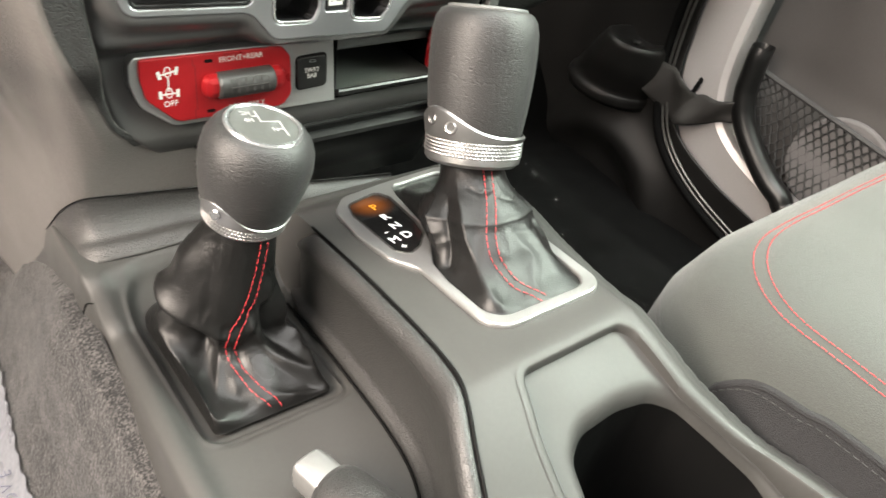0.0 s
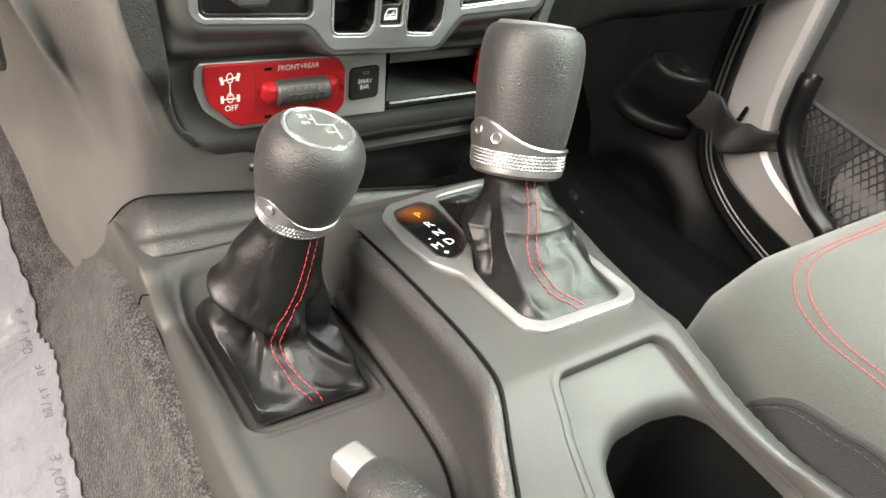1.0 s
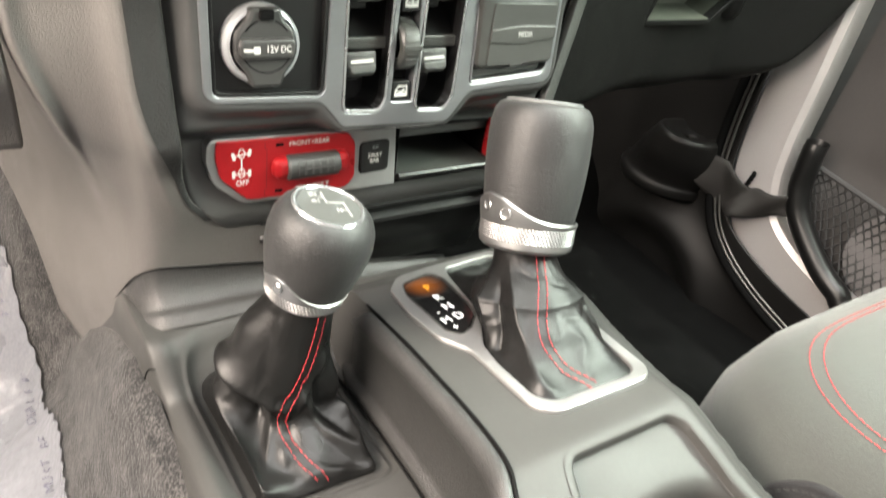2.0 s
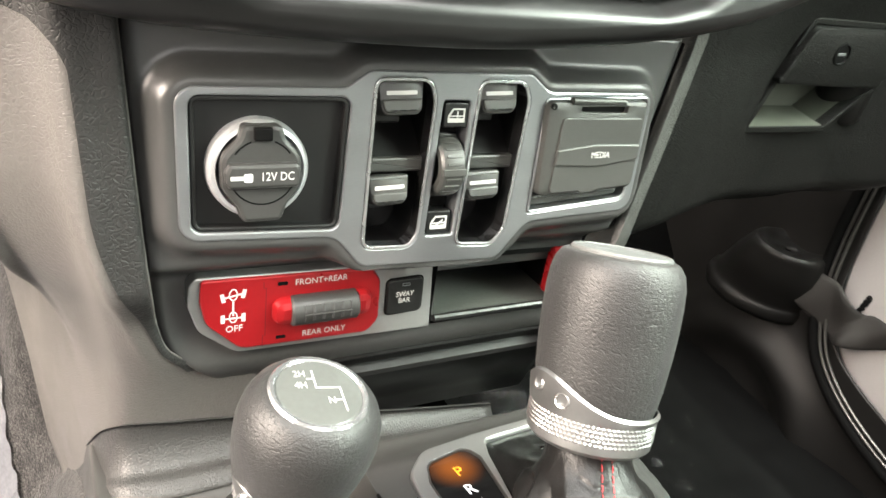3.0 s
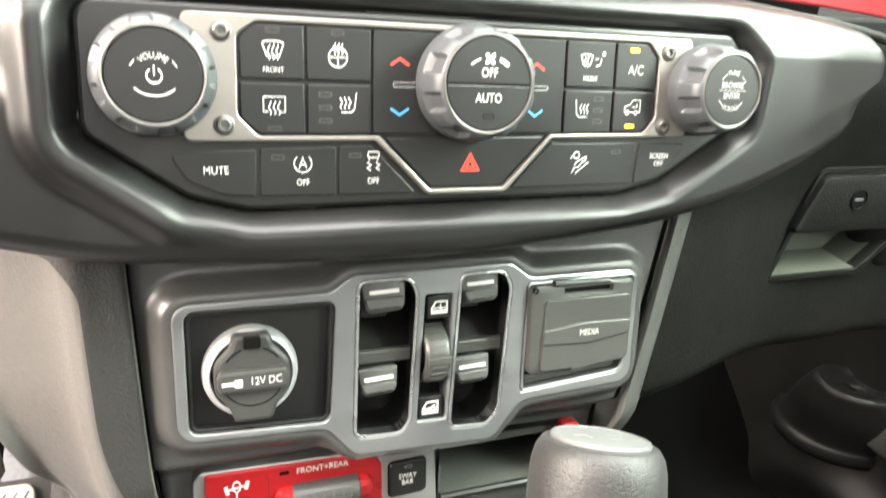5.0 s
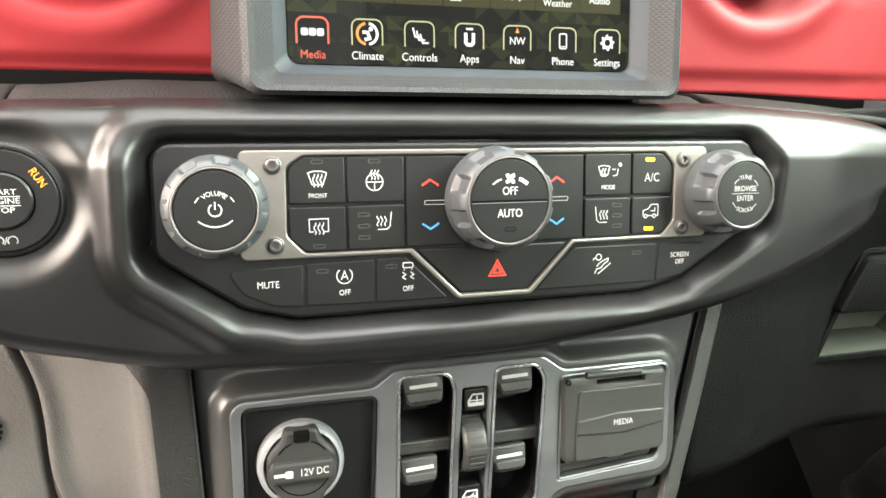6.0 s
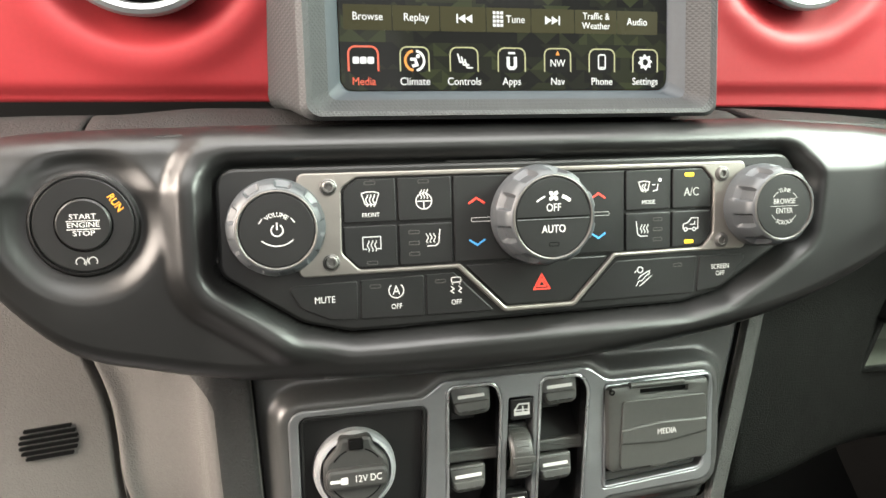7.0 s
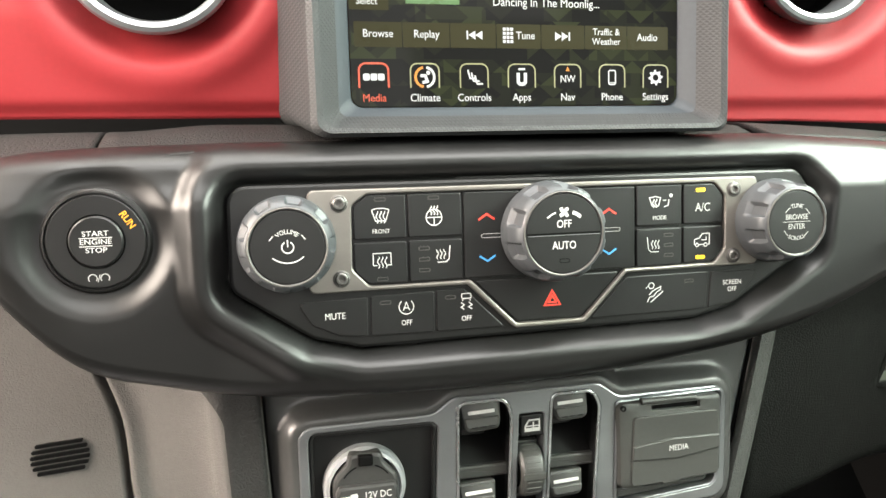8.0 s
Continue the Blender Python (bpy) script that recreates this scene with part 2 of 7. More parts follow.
def plate(bm, m, outer, h0, h1, b=0.0, holes=(), hb=None):
    """A slab between heights h0 and h1 with rounded rims (b), and holes through it."""
    hb = b if hb is None else hb
    steps = [(0.0, 1.0), (0.3, 0.3), (1.0, 0.0)] if b else [(0.0, 0.0)]
    tops, bots = [], []
    for loop, sign, rim in [(outer, -1, b)] + [(h, 1, hb) for h in holes]:
        rings = [[bm.verts.new(m @ Vector((*p, h0))) for p in loop]]
        for inset, drop in (steps if rim else [(0.0, 0.0)]):
            rings.append([bm.verts.new(m @ Vector((*p, h1 - drop * rim))) for p in (grow(loop, sign * inset * rim) if inset else loop)])
        n = len(loop)
        for lo, hi in zip(rings, rings[1:]):
            for i in range(n):
                bm.faces.new((lo[i], lo[(i + 1) % n], hi[(i + 1) % n], hi[i]))
        tops.append(rings[-1])
        bots.append(rings[0])
    for group in (tops, bots):
        if len(group) == 1:
            bm.faces.new(group[0])
            continue
        edges = []
        for ring in group:
            for i in range(len(ring)):
                a, c = ring[i], ring[(i + 1) % len(ring)]
                edges.append(bm.edges.get((a, c)) or bm.edges.new((a, c)))
        bmesh.ops.triangle_fill(bm, use_beauty=True, use_dissolve=False, edges=edges)
    return bm


def revolve(bm, m, profile, seg=48, shape=None, a0=0.0, a1=2 * math.pi):
    """Turns (radius, height) pairs round the frame's n axis; shape(angle, radius, height) may change the radius."""
    full = abs(a1 - a0 - 2 * math.pi) < 1e-6
    cols = seg if full else seg + 1
    rings = []
    for r, h in profile:
        if r < 1e-6:
            rings.append([bm.verts.new(m @ Vector((0, 0, h)))])
            continue
        ring = []
        for k in range(cols):
            a = a0 + (a1 - a0) * k / seg
            rr = shape(a, r, h) if shape else r
            ring.append(bm.verts.new(m @ Vector((rr * math.cos(a), rr * math.sin(a), h))))
        rings.append(ring)
    for lo, hi in zip(rings, rings[1:]):
        for k in range(seg):
            i, j = k, (k + 1) % cols
            if len(lo) == 1 and len(hi) > 1:
                bm.faces.new((lo[0], hi[j], hi[i]))
            elif len(hi) == 1 and len(lo) > 1:
                bm.faces.new((lo[i], lo[j], hi[0]))
            elif len(lo) > 1:
                bm.faces.new((lo[i], lo[j], hi[j], hi[i]))
    return bm


def tube(bm, pts, r, seg=8, closed=False, caps=True):
    pts = [Vector(p) for p in pts]
    n, rings, ref = len(pts), [], None
    for i, p in enumerate(pts):
        t = (pts[(i + 1) % n] - pts[i - 1]) if closed else (pts[min(i + 1, n - 1)] - pts[max(i - 1, 0)])
        t.normalize()
        if ref is None:
            ref = t.orthogonal()
        ref = (ref - t * ref.dot(t)).normalized()
        side = t.cross(ref)
        rad = r(i / max(1, n - 1)) if callable(r) else r
        rings.append([bm.verts.new(p + (ref * math.cos(2 * math.pi * k / seg) + side * math.sin(2 * math.pi * k / seg)) * rad) for k in range(seg)])
    for i in range(n if closed else n - 1):
        lo, hi = rings[i], rings[(i + 1) % n]
        for k in range(seg):
            bm.faces.new((lo[k], lo[(k + 1) % seg], hi[(k + 1) % seg], hi[k]))
    if caps and not closed:
        bm.faces.new(rings[0][::-1])
        bm.faces.new(rings[-1])
    return bm


def sheet(bm, nu, nv, f):
    g = [[bm.verts.new(f(i / nu, j / nv)) for j in range(nv + 1)] for i in range(nu + 1)]
    for i in range(nu):
        for j in range(nv):
            bm.faces.new((g[i][j], g[i + 1][j], g[i + 1][j + 1], g[i][j + 1]))
    return bm


def spline(pts, n=24):
    """A smooth line through points."""
    pts = [Vector(p) for p in pts]
    out = []
    for i in range(len(pts) - 1):
        a, b, c, d = pts[max(i - 1, 0)], pts[i], pts[i + 1], pts[min(i + 2, len(pts) - 1)]
        for k in range(n):
            t = k / n
            out.append(0.5 * ((2 * b) + (c - a) * t + (2 * a - 5 * b + 4 * c - d) * t * t + (3 * b - a - 3 * c + d) * t ** 3))
    return out + [pts[-1]]


def stroke(bm, m, pts, w=0.5, h0=0.0, h1=0.12, closed=False):
    """A printed line of width w through the points."""
    p = [Vector(q) for q in pts]
    n, left, right = len(p), [], []
    for i in range(n):
        a = p[i - 1] if (i or closed) else p[i]
        c = p[(i + 1) % n] if (i < n - 1 or closed) else p[i]
        e, f = (p[i] - a), (c - p[i])
        e, f = (e if e.length else f), (f if f.length else e)
        ne, nf = Vector((-e.y, e.x)).normalized(), Vector((-f.y, f.x)).normalized()
        mm = (ne + nf).normalized() if (ne + nf).length > 1e-6 else ne
        k = w / 2 / max(0.4, mm.dot(ne))
        left.append(p[i] + mm * k)
        right.append(p[i] - mm * k)
    lo = [[bm.verts.new(m @ Vector((*q, h))) for q in side] for side in (left, right) for h in (h0, h1)]
    for i in range(n if closed else n - 1):
        j = (i + 1) % n
        for a, b in ((lo[1], lo[3]), (lo[0], lo[1]), (lo[3], lo[2])):
            bm.faces.new((a[i], a[j], b[j], b[i]))
    return bm


def arc(r, a0, a1, u=0.0, v=0.0, n=16, ry=None):
    ry = r if ry is None else ry
    return [(u + r * math.cos(radians(a0 + (a1 - a0) * k / n)), v + ry * math.sin(radians(a0 + (a1 - a0) * k / n))) for k in range(n + 1)]


def text(body, m, size, mat, parent, name="lettering", sx=1.0, bold=0.0, label=""):
    """Raised or printed letters, centred on the frame's origin."""
    cu = bpy.data.curves.new(name, "FONT")
    cu.body, cu.size, cu.align_x, cu.align_y, cu.extrude = body, size, "CENTER", "CENTER", 0.06
    if "M" not in body:   # thickening folds the sharp inner corners of an M
        cu.offset = bold * 0.3
    cu.resolution_u = 3
    tmp = bpy.data.objects.new(name, cu)
    me = bpy.data.meshes.new_from_object(tmp)
    bpy.data.objects.remove(tmp)
    me.transform(m @ Matrix.Diagonal((sx, 1, 1, 1)))
    me.materials.clear()
    me.materials.append(mat)
    ob = new(name, me)
    ob.parent = parent
    if parent.type == "EMPTY":
        ob.matrix_parent_inverse = Matrix.Translation(-parent.location)
    if label:
        ob["label"] = label
    return ob


def arc_text(body, m, r, size, mat, parent, name="lettering", sx=0.9, bold=0.02):
    """Letters bent round a circle of radius r; a negative radius reads along its lower side."""
    ob = text(body, I3 @ Matrix.Scale(1000, 4), size, mat, parent, name, sx, bold)
    for v in ob.data.vertices:
        a, d = v.co.x / r, r + v.co.y
        v.co = m @ Vector((d * math.sin(a), d * math.cos(a), v.co.z))
    return ob


def smooth01(x):
    x = max(0.0, min(1.0, x))
    return x * x * (3 - 2 * x)


def lerp_table(table, x):
    """A smooth curve through (x, y) pairs."""
    if x <= table[0][0]:
        return table[0][1]
    for i, ((x0, y0), (x1, y1)) in enumerate(zip(table, table[1:])):
        if x <= x1:
            ym = table[i - 1] if i else (2 * x0 - x1, 2 * y0 - y1)
            yp = table[i + 2] if i + 2 < len(table) else (2 * x1 - x0, 2 * y1 - y0)
            m0 = (y1 - ym[1]) / (x1 - ym[0])
            m1 = (yp[1] - y0) / (yp[0] - x0)
            h, t = x1 - x0, (x - x0) / (x1 - x0)
            return ((1 + 2 * t) * (1 - t) ** 2 * y0 + t * (1 - t) ** 2 * h * m0 + t * t * (3 - 2 * t) * y1 - t * t * (1 - t) * h * m1)
    return table[-1][1]


def inside_distance(poly, x, y):
    """Signed distance to a polygon, negative inside."""
    best, odd, n = 1e9, False, len(poly)
    for i in range(n):
        ax, ay = poly[i]
        bx, by = poly[(i + 1) % n]
        ex, ey = bx - ax, by - ay
        t = max(0.0, min(1.0, ((x - ax) * ex + (y - ay) * ey) / (ex * ex + ey * ey + 1e-12)))
        best = min(best, math.hypot(x - ax - t * ex, y - ay - t * ey))
        if (ay > y) != (by > y) and x < (bx - ax) * (y - ay) / (by - ay) + ax:
            odd = not odd
    return -best if odd else best


# ---- dash bar ----
CLIMATE = rounded([(-146.5, 26.5, 9), (138, 26.6, 10), (146.5, 15, 11), (143, -17, 9), (100, -43, 14), (78, -48, 16), (-90, -49.6, 16), (-112, -44, 14), (-147, -20, 9)], 8, 6)
BAR_BOTTOM = [(-275, 20), (-262, 8), (-238, -22), (-209, -50), (-176, -61), (-135, -69), (-60, -72), (13, -71.5), (92, -64), (139, -54), (176, -41), (199, -31), (225, -18), (245, -3), (256, 12)]
BAR_TOP = [(-275, 30), (-255, 38), (-229, 43), (-190, 45), (-121, 45.5), (95, 45.5), (133, 45.5), (170, 43), (200, 41), (232, 37.5), (248, 33), (256, 27)]
START = (-198.5, 4.7)


def bar_face(u, v):
    d = inside_distance(CLIMATE, u, v)
    left = smooth01((-90 - u) / 30)
    crown = 7.0 - 5.5 * smooth01((v - 16) / 16) - 6.5 * left * smooth01((d - 12) / 10)
    n = crown
    if d < 10.0:
        k = max(0.0, min(1.0, (d - 0.5) / 9.5))
        n = -6.0 + (crown + 6.0) * (1 - (1 - k) ** 2.3)
    r = math.hypot(u - START[0], v - START[1])
    n -= 4.5 * (1 - smooth01((r - 22.5) / 11))
    n -= 9 * smooth01((u - 180) / 76) + 20 * max(0.0, (u - 236) / 20) ** 2
    n -= 6 * smooth01((-230 - u) / 45)
    n -= 5.5 * (max(0.0, v - lerp_table(BAR_TOP, u) + 17) / 12) ** 2 * smooth01((v - 22) / 6)
    return n


def bar_section(u):
    vb, vt = lerp_table(BAR_BOTTOM, u), lerp_table(BAR_TOP, u)
    nb = sum(bar_face(u + k, lerp_table(BAR_BOTTOM, u + k) + 9) for k in range(-36, 37, 6)) / 13
    nt = bar_face(u, vt - 9)
    rows = [(vb + 10, nb - 62), (vb + 5, nb - 38), (vb + 1.2, nb - 20), (vb, nb - 11), (vb + 1.0, nb - 6.5), (vb + 3.5, nb - 2.5), (vb + 6, nb - 0.8)]
    lo, hi = vb + 9, vt - 9
    k = 84
    rows += [(lo + (hi - lo) * i / k, bar_face(u, lo + (hi - lo) * i / k) + (nb - bar_face(u, lo)) * (1 - smooth01(i / 24))) for i in range(k + 1)]
    rows += [(vt - 7.4, nt - 1.5), (vt - 5.9, nt - 3.3), (vt - 4.5, nt - 5.5), (vt - 3.2, nt - 8.2), (vt - 2.0, nt - 11.6), (vt - 0.9, nt - 16), (vt - 0.1, nt - 22), (vt + 0.4, nt - 30), (vt - 3.0, nt - 48)]
    return rows


us = [-275 + 3 * i for i in range(30)] + [-185 + 1.5 * i for i in range(230)] + [160 + 3 * i for i in range(25)] + [234 + 1.1 * i for i in range(21)]
secs = [bar_section(u) for u in us]
bm = bmesh.new()
sheet(bm, len(us) - 1, len(secs[0]) - 1, lambda a, b: C @ Vector((us[round(a * (len(us) - 1))], *secs[round(a * (len(us) - 1))][round(b * (len(secs[0]) - 1))])))
structure("dashboard_fascia", bm, SATIN, "satin black moulded dashboard fascia carrying the climate controls", "dashboard", 60, 0.003, (0, -1, 0))

STRIP = material("black leather-look dash strip", (0.016, 0.0155, 0.015), 0.58, grain=0.6, grain_size=420, cells=True, depth=0.0003, spec=0.22)
# leather-look strip along the rear of the bar's top
bm = bmesh.new()
for a, b in ((-300, -204), (-202, 136)):
    sheet(bm, 40, 6, lambda s, t: C @ Vector((a + (b - a) * s, 42.0 + 15 * smooth01(t * 1.2) - 4 * s * (a > -210) - 3.5 * smooth01((-150 - a - (b - a) * s) / 50), -12 - 58 * t - 8 * smooth01((-215 - a - (b - a) * s) / 50))))
structure("dash_trim_strip", bm, STRIP, "black grained strip with a seam along the dashboard top", "trim", 60, 0.004)
bm = bmesh.new()
sheet(bm, 40, 6, lambda s, t: C @ Vector((138 + 190 * s, 45.0 + 9.5 * smooth01(t * 1.2) - 9 * s, -19 - 52 * t - 44 * s * s)))
structure("dash_trim_strip", bm, STRIP, "black grained strip ending the dashboard top", "trim", 60, 0.004)

# red dash panel with two round air vents
VENTS = [(-0.177, 0.733), (0.186, 0.744)]


def red_face(x, z):
    y = 0.066 + 0.10 * max(0.0, z - 0.70) + 0.003 * smooth01((0.662 - z) / 0.008)
    for vx, vz in VENTS:
        r = math.hypot(x - vx, z - vz)
        y += 0.010 * (1 - smooth01((r - 0.040) / 0.018)) - 0.0022 * math.exp(-((r - 0.062) / 0.008) ** 2)
    return y + 0.9 * max(0.0, abs(x) - 0.25) ** 1.4


bm = bmesh.new()


def red_point(s, t):
    x = -0.46 + 0.96 * s
    low = 0.6540 - 0.0045 * s - 0.0035 * smooth01((x - 0.06) / 0.09) - 0.03 * max(0.0, x - 0.18)
    z = low + (0.8217 - low) * t
    return Vector((x, red_face(x, z), z))


sheet(bm, 260, 90, red_point)
kill = [f for f in bm.faces if any((f.calc_center_median().x - vx) ** 2 + (f.calc_center_median().z - vz) ** 2 < 0.0385 ** 2 for vx, vz in VENTS)]
bmesh.ops.delete(bm, geom=kill, context="FACES")
structure("dash_panel_red", bm, RED_DASH, "red painted dashboard panel round the air vents", "dash panel", 60, 0.003, (0, -1, 0))
for vx, vz in VENTS:
    vm = plane((vx, 0.067, vz), 6) @ Matrix.Scale(1.1, 4)
    vent = thing("air_vent", (vx, 0.075, vz), "round air vent with a satin silver ring in the red dash", "air vent", "round air vents")
    bm = bmesh.new()
    revolve(bm, vm, [(33, -14), (36.5, -6), (37.5, 1.3), (36.6, 2.6), (34.6, 3.2), (32.4, 2.2), (31, -3), (30.5, -14)], 64)
    part("ring", bm, DARK_SILVER, vent, "satin silver ring")
    bm = bmesh.new()
    revolve(bm, vm, [(33, -10), (33, -34), (0, -36)], 48)
    part("duct", bm, BLACK, vent)
    for k in (-16, -4, 8, 20):
        bm = bmesh.new()
        w = math.sqrt(31.5 ** 2 - k * k)
        plate(bm, vm @ Matrix.Translation((0, k, -12)) @ Matrix.Rotation(radians(62), 4, "X"), rect(2 * w, 11, 2), -0.8, 0.8, 0.4)
        part("vane", bm, PIANO, vent)

# padded dash top, windscreen base
bm = bmesh.new()
sheet(bm, 60, 14, lambda s, t: Vector((-0.75 + 1.5 * s, 0.082 + 0.40 * t, 0.822 + 0.02 * math.sin(t * 3) - 0.02 * t)))
structure("dash_top_pad", bm, GRAINED, "black grained dashboard top pad under the windscreen", "dashboard", 60, 0.02)

# ---- touchscreen ----
D = plane((-0.0006, 0.044, 0.7326), 9) @ Matrix.Scale(1.1, 4)   # the glass, in units of 1.1 mm
screen = thing("touchscreen", (-0.0006, 0.06, 0.650), "lit touchscreen in a knurled charcoal frame standing on the dash", "touchscreen")
KNURL = material("knurled charcoal plastic", (0.030, 0.031, 0.032), 0.55, grain=0.0, spec=0.24)
BEVEL = material("smooth blue-grey bevel plastic", (0.034, 0.040, 0.046), 0.52, spec=0.25, grain=0.05, grain_size=2500)
nt = KNURL.node_tree
co = nt.nodes.new("ShaderNodeTexCoord")
hs = []
for ang in (38, -38):
    mp = nt.nodes.new("ShaderNodeMapping")
    mp.inputs["Rotation"].default_value = (0, radians(ang), 0)
    wv = nt.nodes.new("ShaderNodeTexWave")
    wv.inputs["Scale"].default_value = 210
    nt.links.new(co.outputs["Object"], mp.inputs[0])
    nt.links.new(mp.outputs[0], wv.inputs["Vector"])
    hs.append(wv)
mx = nt.nodes.new("ShaderNodeMath")
mx.operation = "MAXIMUM"
nt.links.new(hs[0].outputs["Fac"], mx.inputs[0])
nt.links.new(hs[1].outputs["Fac"], mx.inputs[1])
bp = nt.nodes.new("ShaderNodeBump")
bp.inputs["Strength"].default_value, bp.inputs["Distance"].default_value = 0.42, 0.0004
nt.links.new(mx.outputs[0], bp.inputs["Height"])
nt.links.new(bp.outputs[0], nt.nodes["Principled BSDF"].inputs["Normal"])
# frame: a wide chamfer from the glass out to a rim, then back to the dash
GLASS = rounded([(-79.5, -67, 5), (75.5, -67, 5), (75.5, 63, 5), (-79.5, 63, 5)], 5, 5)
RIMS = [(GLASS, -1.5), (grow(GLASS, 1.0), 0.6), (rounded([(-85.5, -71.5, 4), (81.5, -71.5, 4), (81.5, 70, 4), (-85.5, 70, 4)], 4, 5), 6),
        (rounded([(-93, -77, 6), (88, -77, 6), (88, 80, 8), (-93, 80, 8)], 6, 5), 16), (rounded([(-95.5, -79, 6), (90.5, -79, 6), (90.5, 82, 8), (-95.5, 82, 8)], 6, 5), 17),
        (rounded([(-98, -80.5, 6), (93, -80.5, 6), (93, 84, 8), (-98, 84, 8)], 6, 5), 14), (rounded([(-107, -74, 8), (101, -74, 8), (101, 84, 8), (-107, 84, 8)], 8, 5), -14),
        (rounded([(-111, -72, 8), (104, -72, 8), (104, 84, 8), (-111, 84, 8)], 8, 5), -40)]
for nm, mt, lips, words in (("inner_bevel", BEVEL, RIMS[:3], "smooth blue-grey inner bevel"), ("frame", KNURL, RIMS[2:], "knurled charcoal frame")):
    bm = bmesh.new()
    rings = [[bm.verts.new(D @ Vector((*p, h))) for p in lp] for lp, h in lips]
    for lo, hi in zip(rings, rings[1:]):
        for i in range(len(lo)):
            j = (i + 1) % len(lo)
            bm.faces.new((lo[i], lo[j], hi[j], hi[i]))
    part(nm, bm, mt, screen, words)
PICTURE = material("dark olive camouflage picture", (0.006, 0.006, 0.006), 0.08, glow=(0.03, 0.032, 0.018), glow_power=1.0, spec=0.06)
nt = PICTURE.node_tree


def maths(op, a, b=None):
    """A maths node on two sockets or numbers."""
    nd = nt.nodes.new("ShaderNodeMath")
    nd.operation = op
    for k, q in enumerate((a, b)):
        if q is None:
            continue
        if isinstance(q, (int, float)):
            nd.inputs[k].default_value = q
        else:
            nt.links.new(q, nd.inputs[k])
    return nd.outputs[0]


# rows of flat triangles in three dark greens
co = nt.nodes.new("ShaderNodeTexCoord")
xyz = nt.nodes.new("ShaderNodeSeparateXYZ")
nt.links.new(co.outputs["Object"], xyz.inputs[0])
tone = None
for tall, wide, shift in ((0.0062, 0.0150, 0.3), (0.0124, 0.0330, 0.7)):
    rise = maths("DIVIDE", xyz.outputs[2], tall)
    row = maths("FLOOR", rise)
    run = maths("ADD", maths("DIVIDE", xyz.outputs[0], wide), maths("MULTIPLY", row, shift))
    tri = maths("MULTIPLY", maths("PINGPONG", run, 0.5), 2.0)
    up = maths("GREATER_THAN", tri, maths("FRACT", rise))
    cell = maths("ADD", maths("MULTIPLY", maths("ROUND", run), 1.7), maths("ADD", maths("MULTIPLY", row, 5.3), maths("MULTIPLY", up, 2.9)))
    wn_ = nt.nodes.new("ShaderNodeTexWhiteNoise")
    wn_.noise_dimensions = "1D"
    nt.links.new(cell, wn_.inputs["W"])
    tone = wn_.outputs["Value"] if tone is None else maths("ADD", maths("MULTIPLY", tone, 0.5), maths("MULTIPLY", wn_.outputs["Value"], 0.5))
cr = nt.nodes.new("ShaderNodeValToRGB")
cr.color_ramp.interpolation = "CONSTANT"
cr.color_ramp.elements[0].color = (0.004, 0.004, 0.003, 1)
cr.color_ramp.elements[1].position, cr.color_ramp.elements[1].color = 0.42, (0.011, 0.012, 0.006, 1)
for pos_, col in ((0.58, (0.020, 0.023, 0.009, 1)), (0.72, (0.034, 0.042, 0.014, 1))):
    cr.color_ramp.elements.new(pos_).color = col
nt.links.new(tone, cr.inputs[0])
nt.links.new(cr.outputs[0], nt.nodes["Principled BSDF"].inputs["Emission Color"])
bm = bmesh.new()
plate(bm, D, grow(GLASS, -0.2), -3, -0.6)
part("display", bm, PICTURE, screen, "lit display with a dark olive pattern")
LIT = material("lit screen white", (0.1, 0.1, 0.1), 0.3, glow=(0.9, 0.9, 0.86), glow_power=0.85)
LIT_RED = material("lit screen red", (0.1, 0.02, 0.01), 0.3, glow=(1.0, 0.10, 0.03), glow_power=0.8)
LIT_ORANGE = material("lit screen orange", (0.1, 0.05, 0.01), 0.3, glow=(1.0, 0.30, 0.03), glow_power=0.8)
LIT_GOLD = material("lit screen pale gold", (0.1, 0.1, 0.05), 0.3, glow=(0.42, 0.40, 0.22), glow_power=0.8)
LIT_BAR = material("lit screen olive bar", (0.012, 0.012, 0.008), 0.3, glow=(0.040, 0.034, 0.011), glow_power=0.9, spec=0.05)
LIT_DARK = material("dark screen tile", (0.006, 0.006, 0.006), 0.2, glow=(0.006, 0.006, 0.005), glow_power=1.0, spec=0.05)
MENU_U = [-69.5, -47.0, -24.6, -2.3, 19.9, 42.0, 64.3]
for i, (u, w) in enumerate(zip(MENU_U, ("Media", "Climate", "Controls", "Apps", "Nav", "Phone", "Settings"))):
    text(w, at(D, u, -63.2, -0.5), 4.7, LIT_RED if i == 0 else LIT, screen, "menu_word", 0.92, 0.03)
    bm = bmesh.new()
    plate(bm, at(D, u, -53.8, -0.55), rect(12.3, 11, 3), 0, 0.05)
    part("menu_tile", bm, LIT_DARK, screen, smooth=0)
    bm = bmesh.new()
    stroke(bm, at(D, u, -53.8, -0.5), [(-6.4, -5.0)] + [(-6.4, 2.4)] + arc(3, 180, 90, -3.4, 2.4, 5) + arc(3, 90, 0, 3.4, 2.4, 5) + [(6.4, -5.0)], 0.8 if i == 0 else 0.55)
    part("menu_outline", bm, LIT_RED if i == 0 else LIT_GOLD, screen, smooth=0)
ICON_H = -54.2
ic = lambda i: at(D, MENU_U[i], ICON_H, -0.48)
bm = bmesh.new()
for k in (-3.2, 0, 3.2):
    plate(bm, at(ic(0), k, 0), rect(2.9, 3.0, 0.8), 0, 0.1)
part("menu_icon", bm, LIT, screen, smooth=0)
bm = bmesh.new()
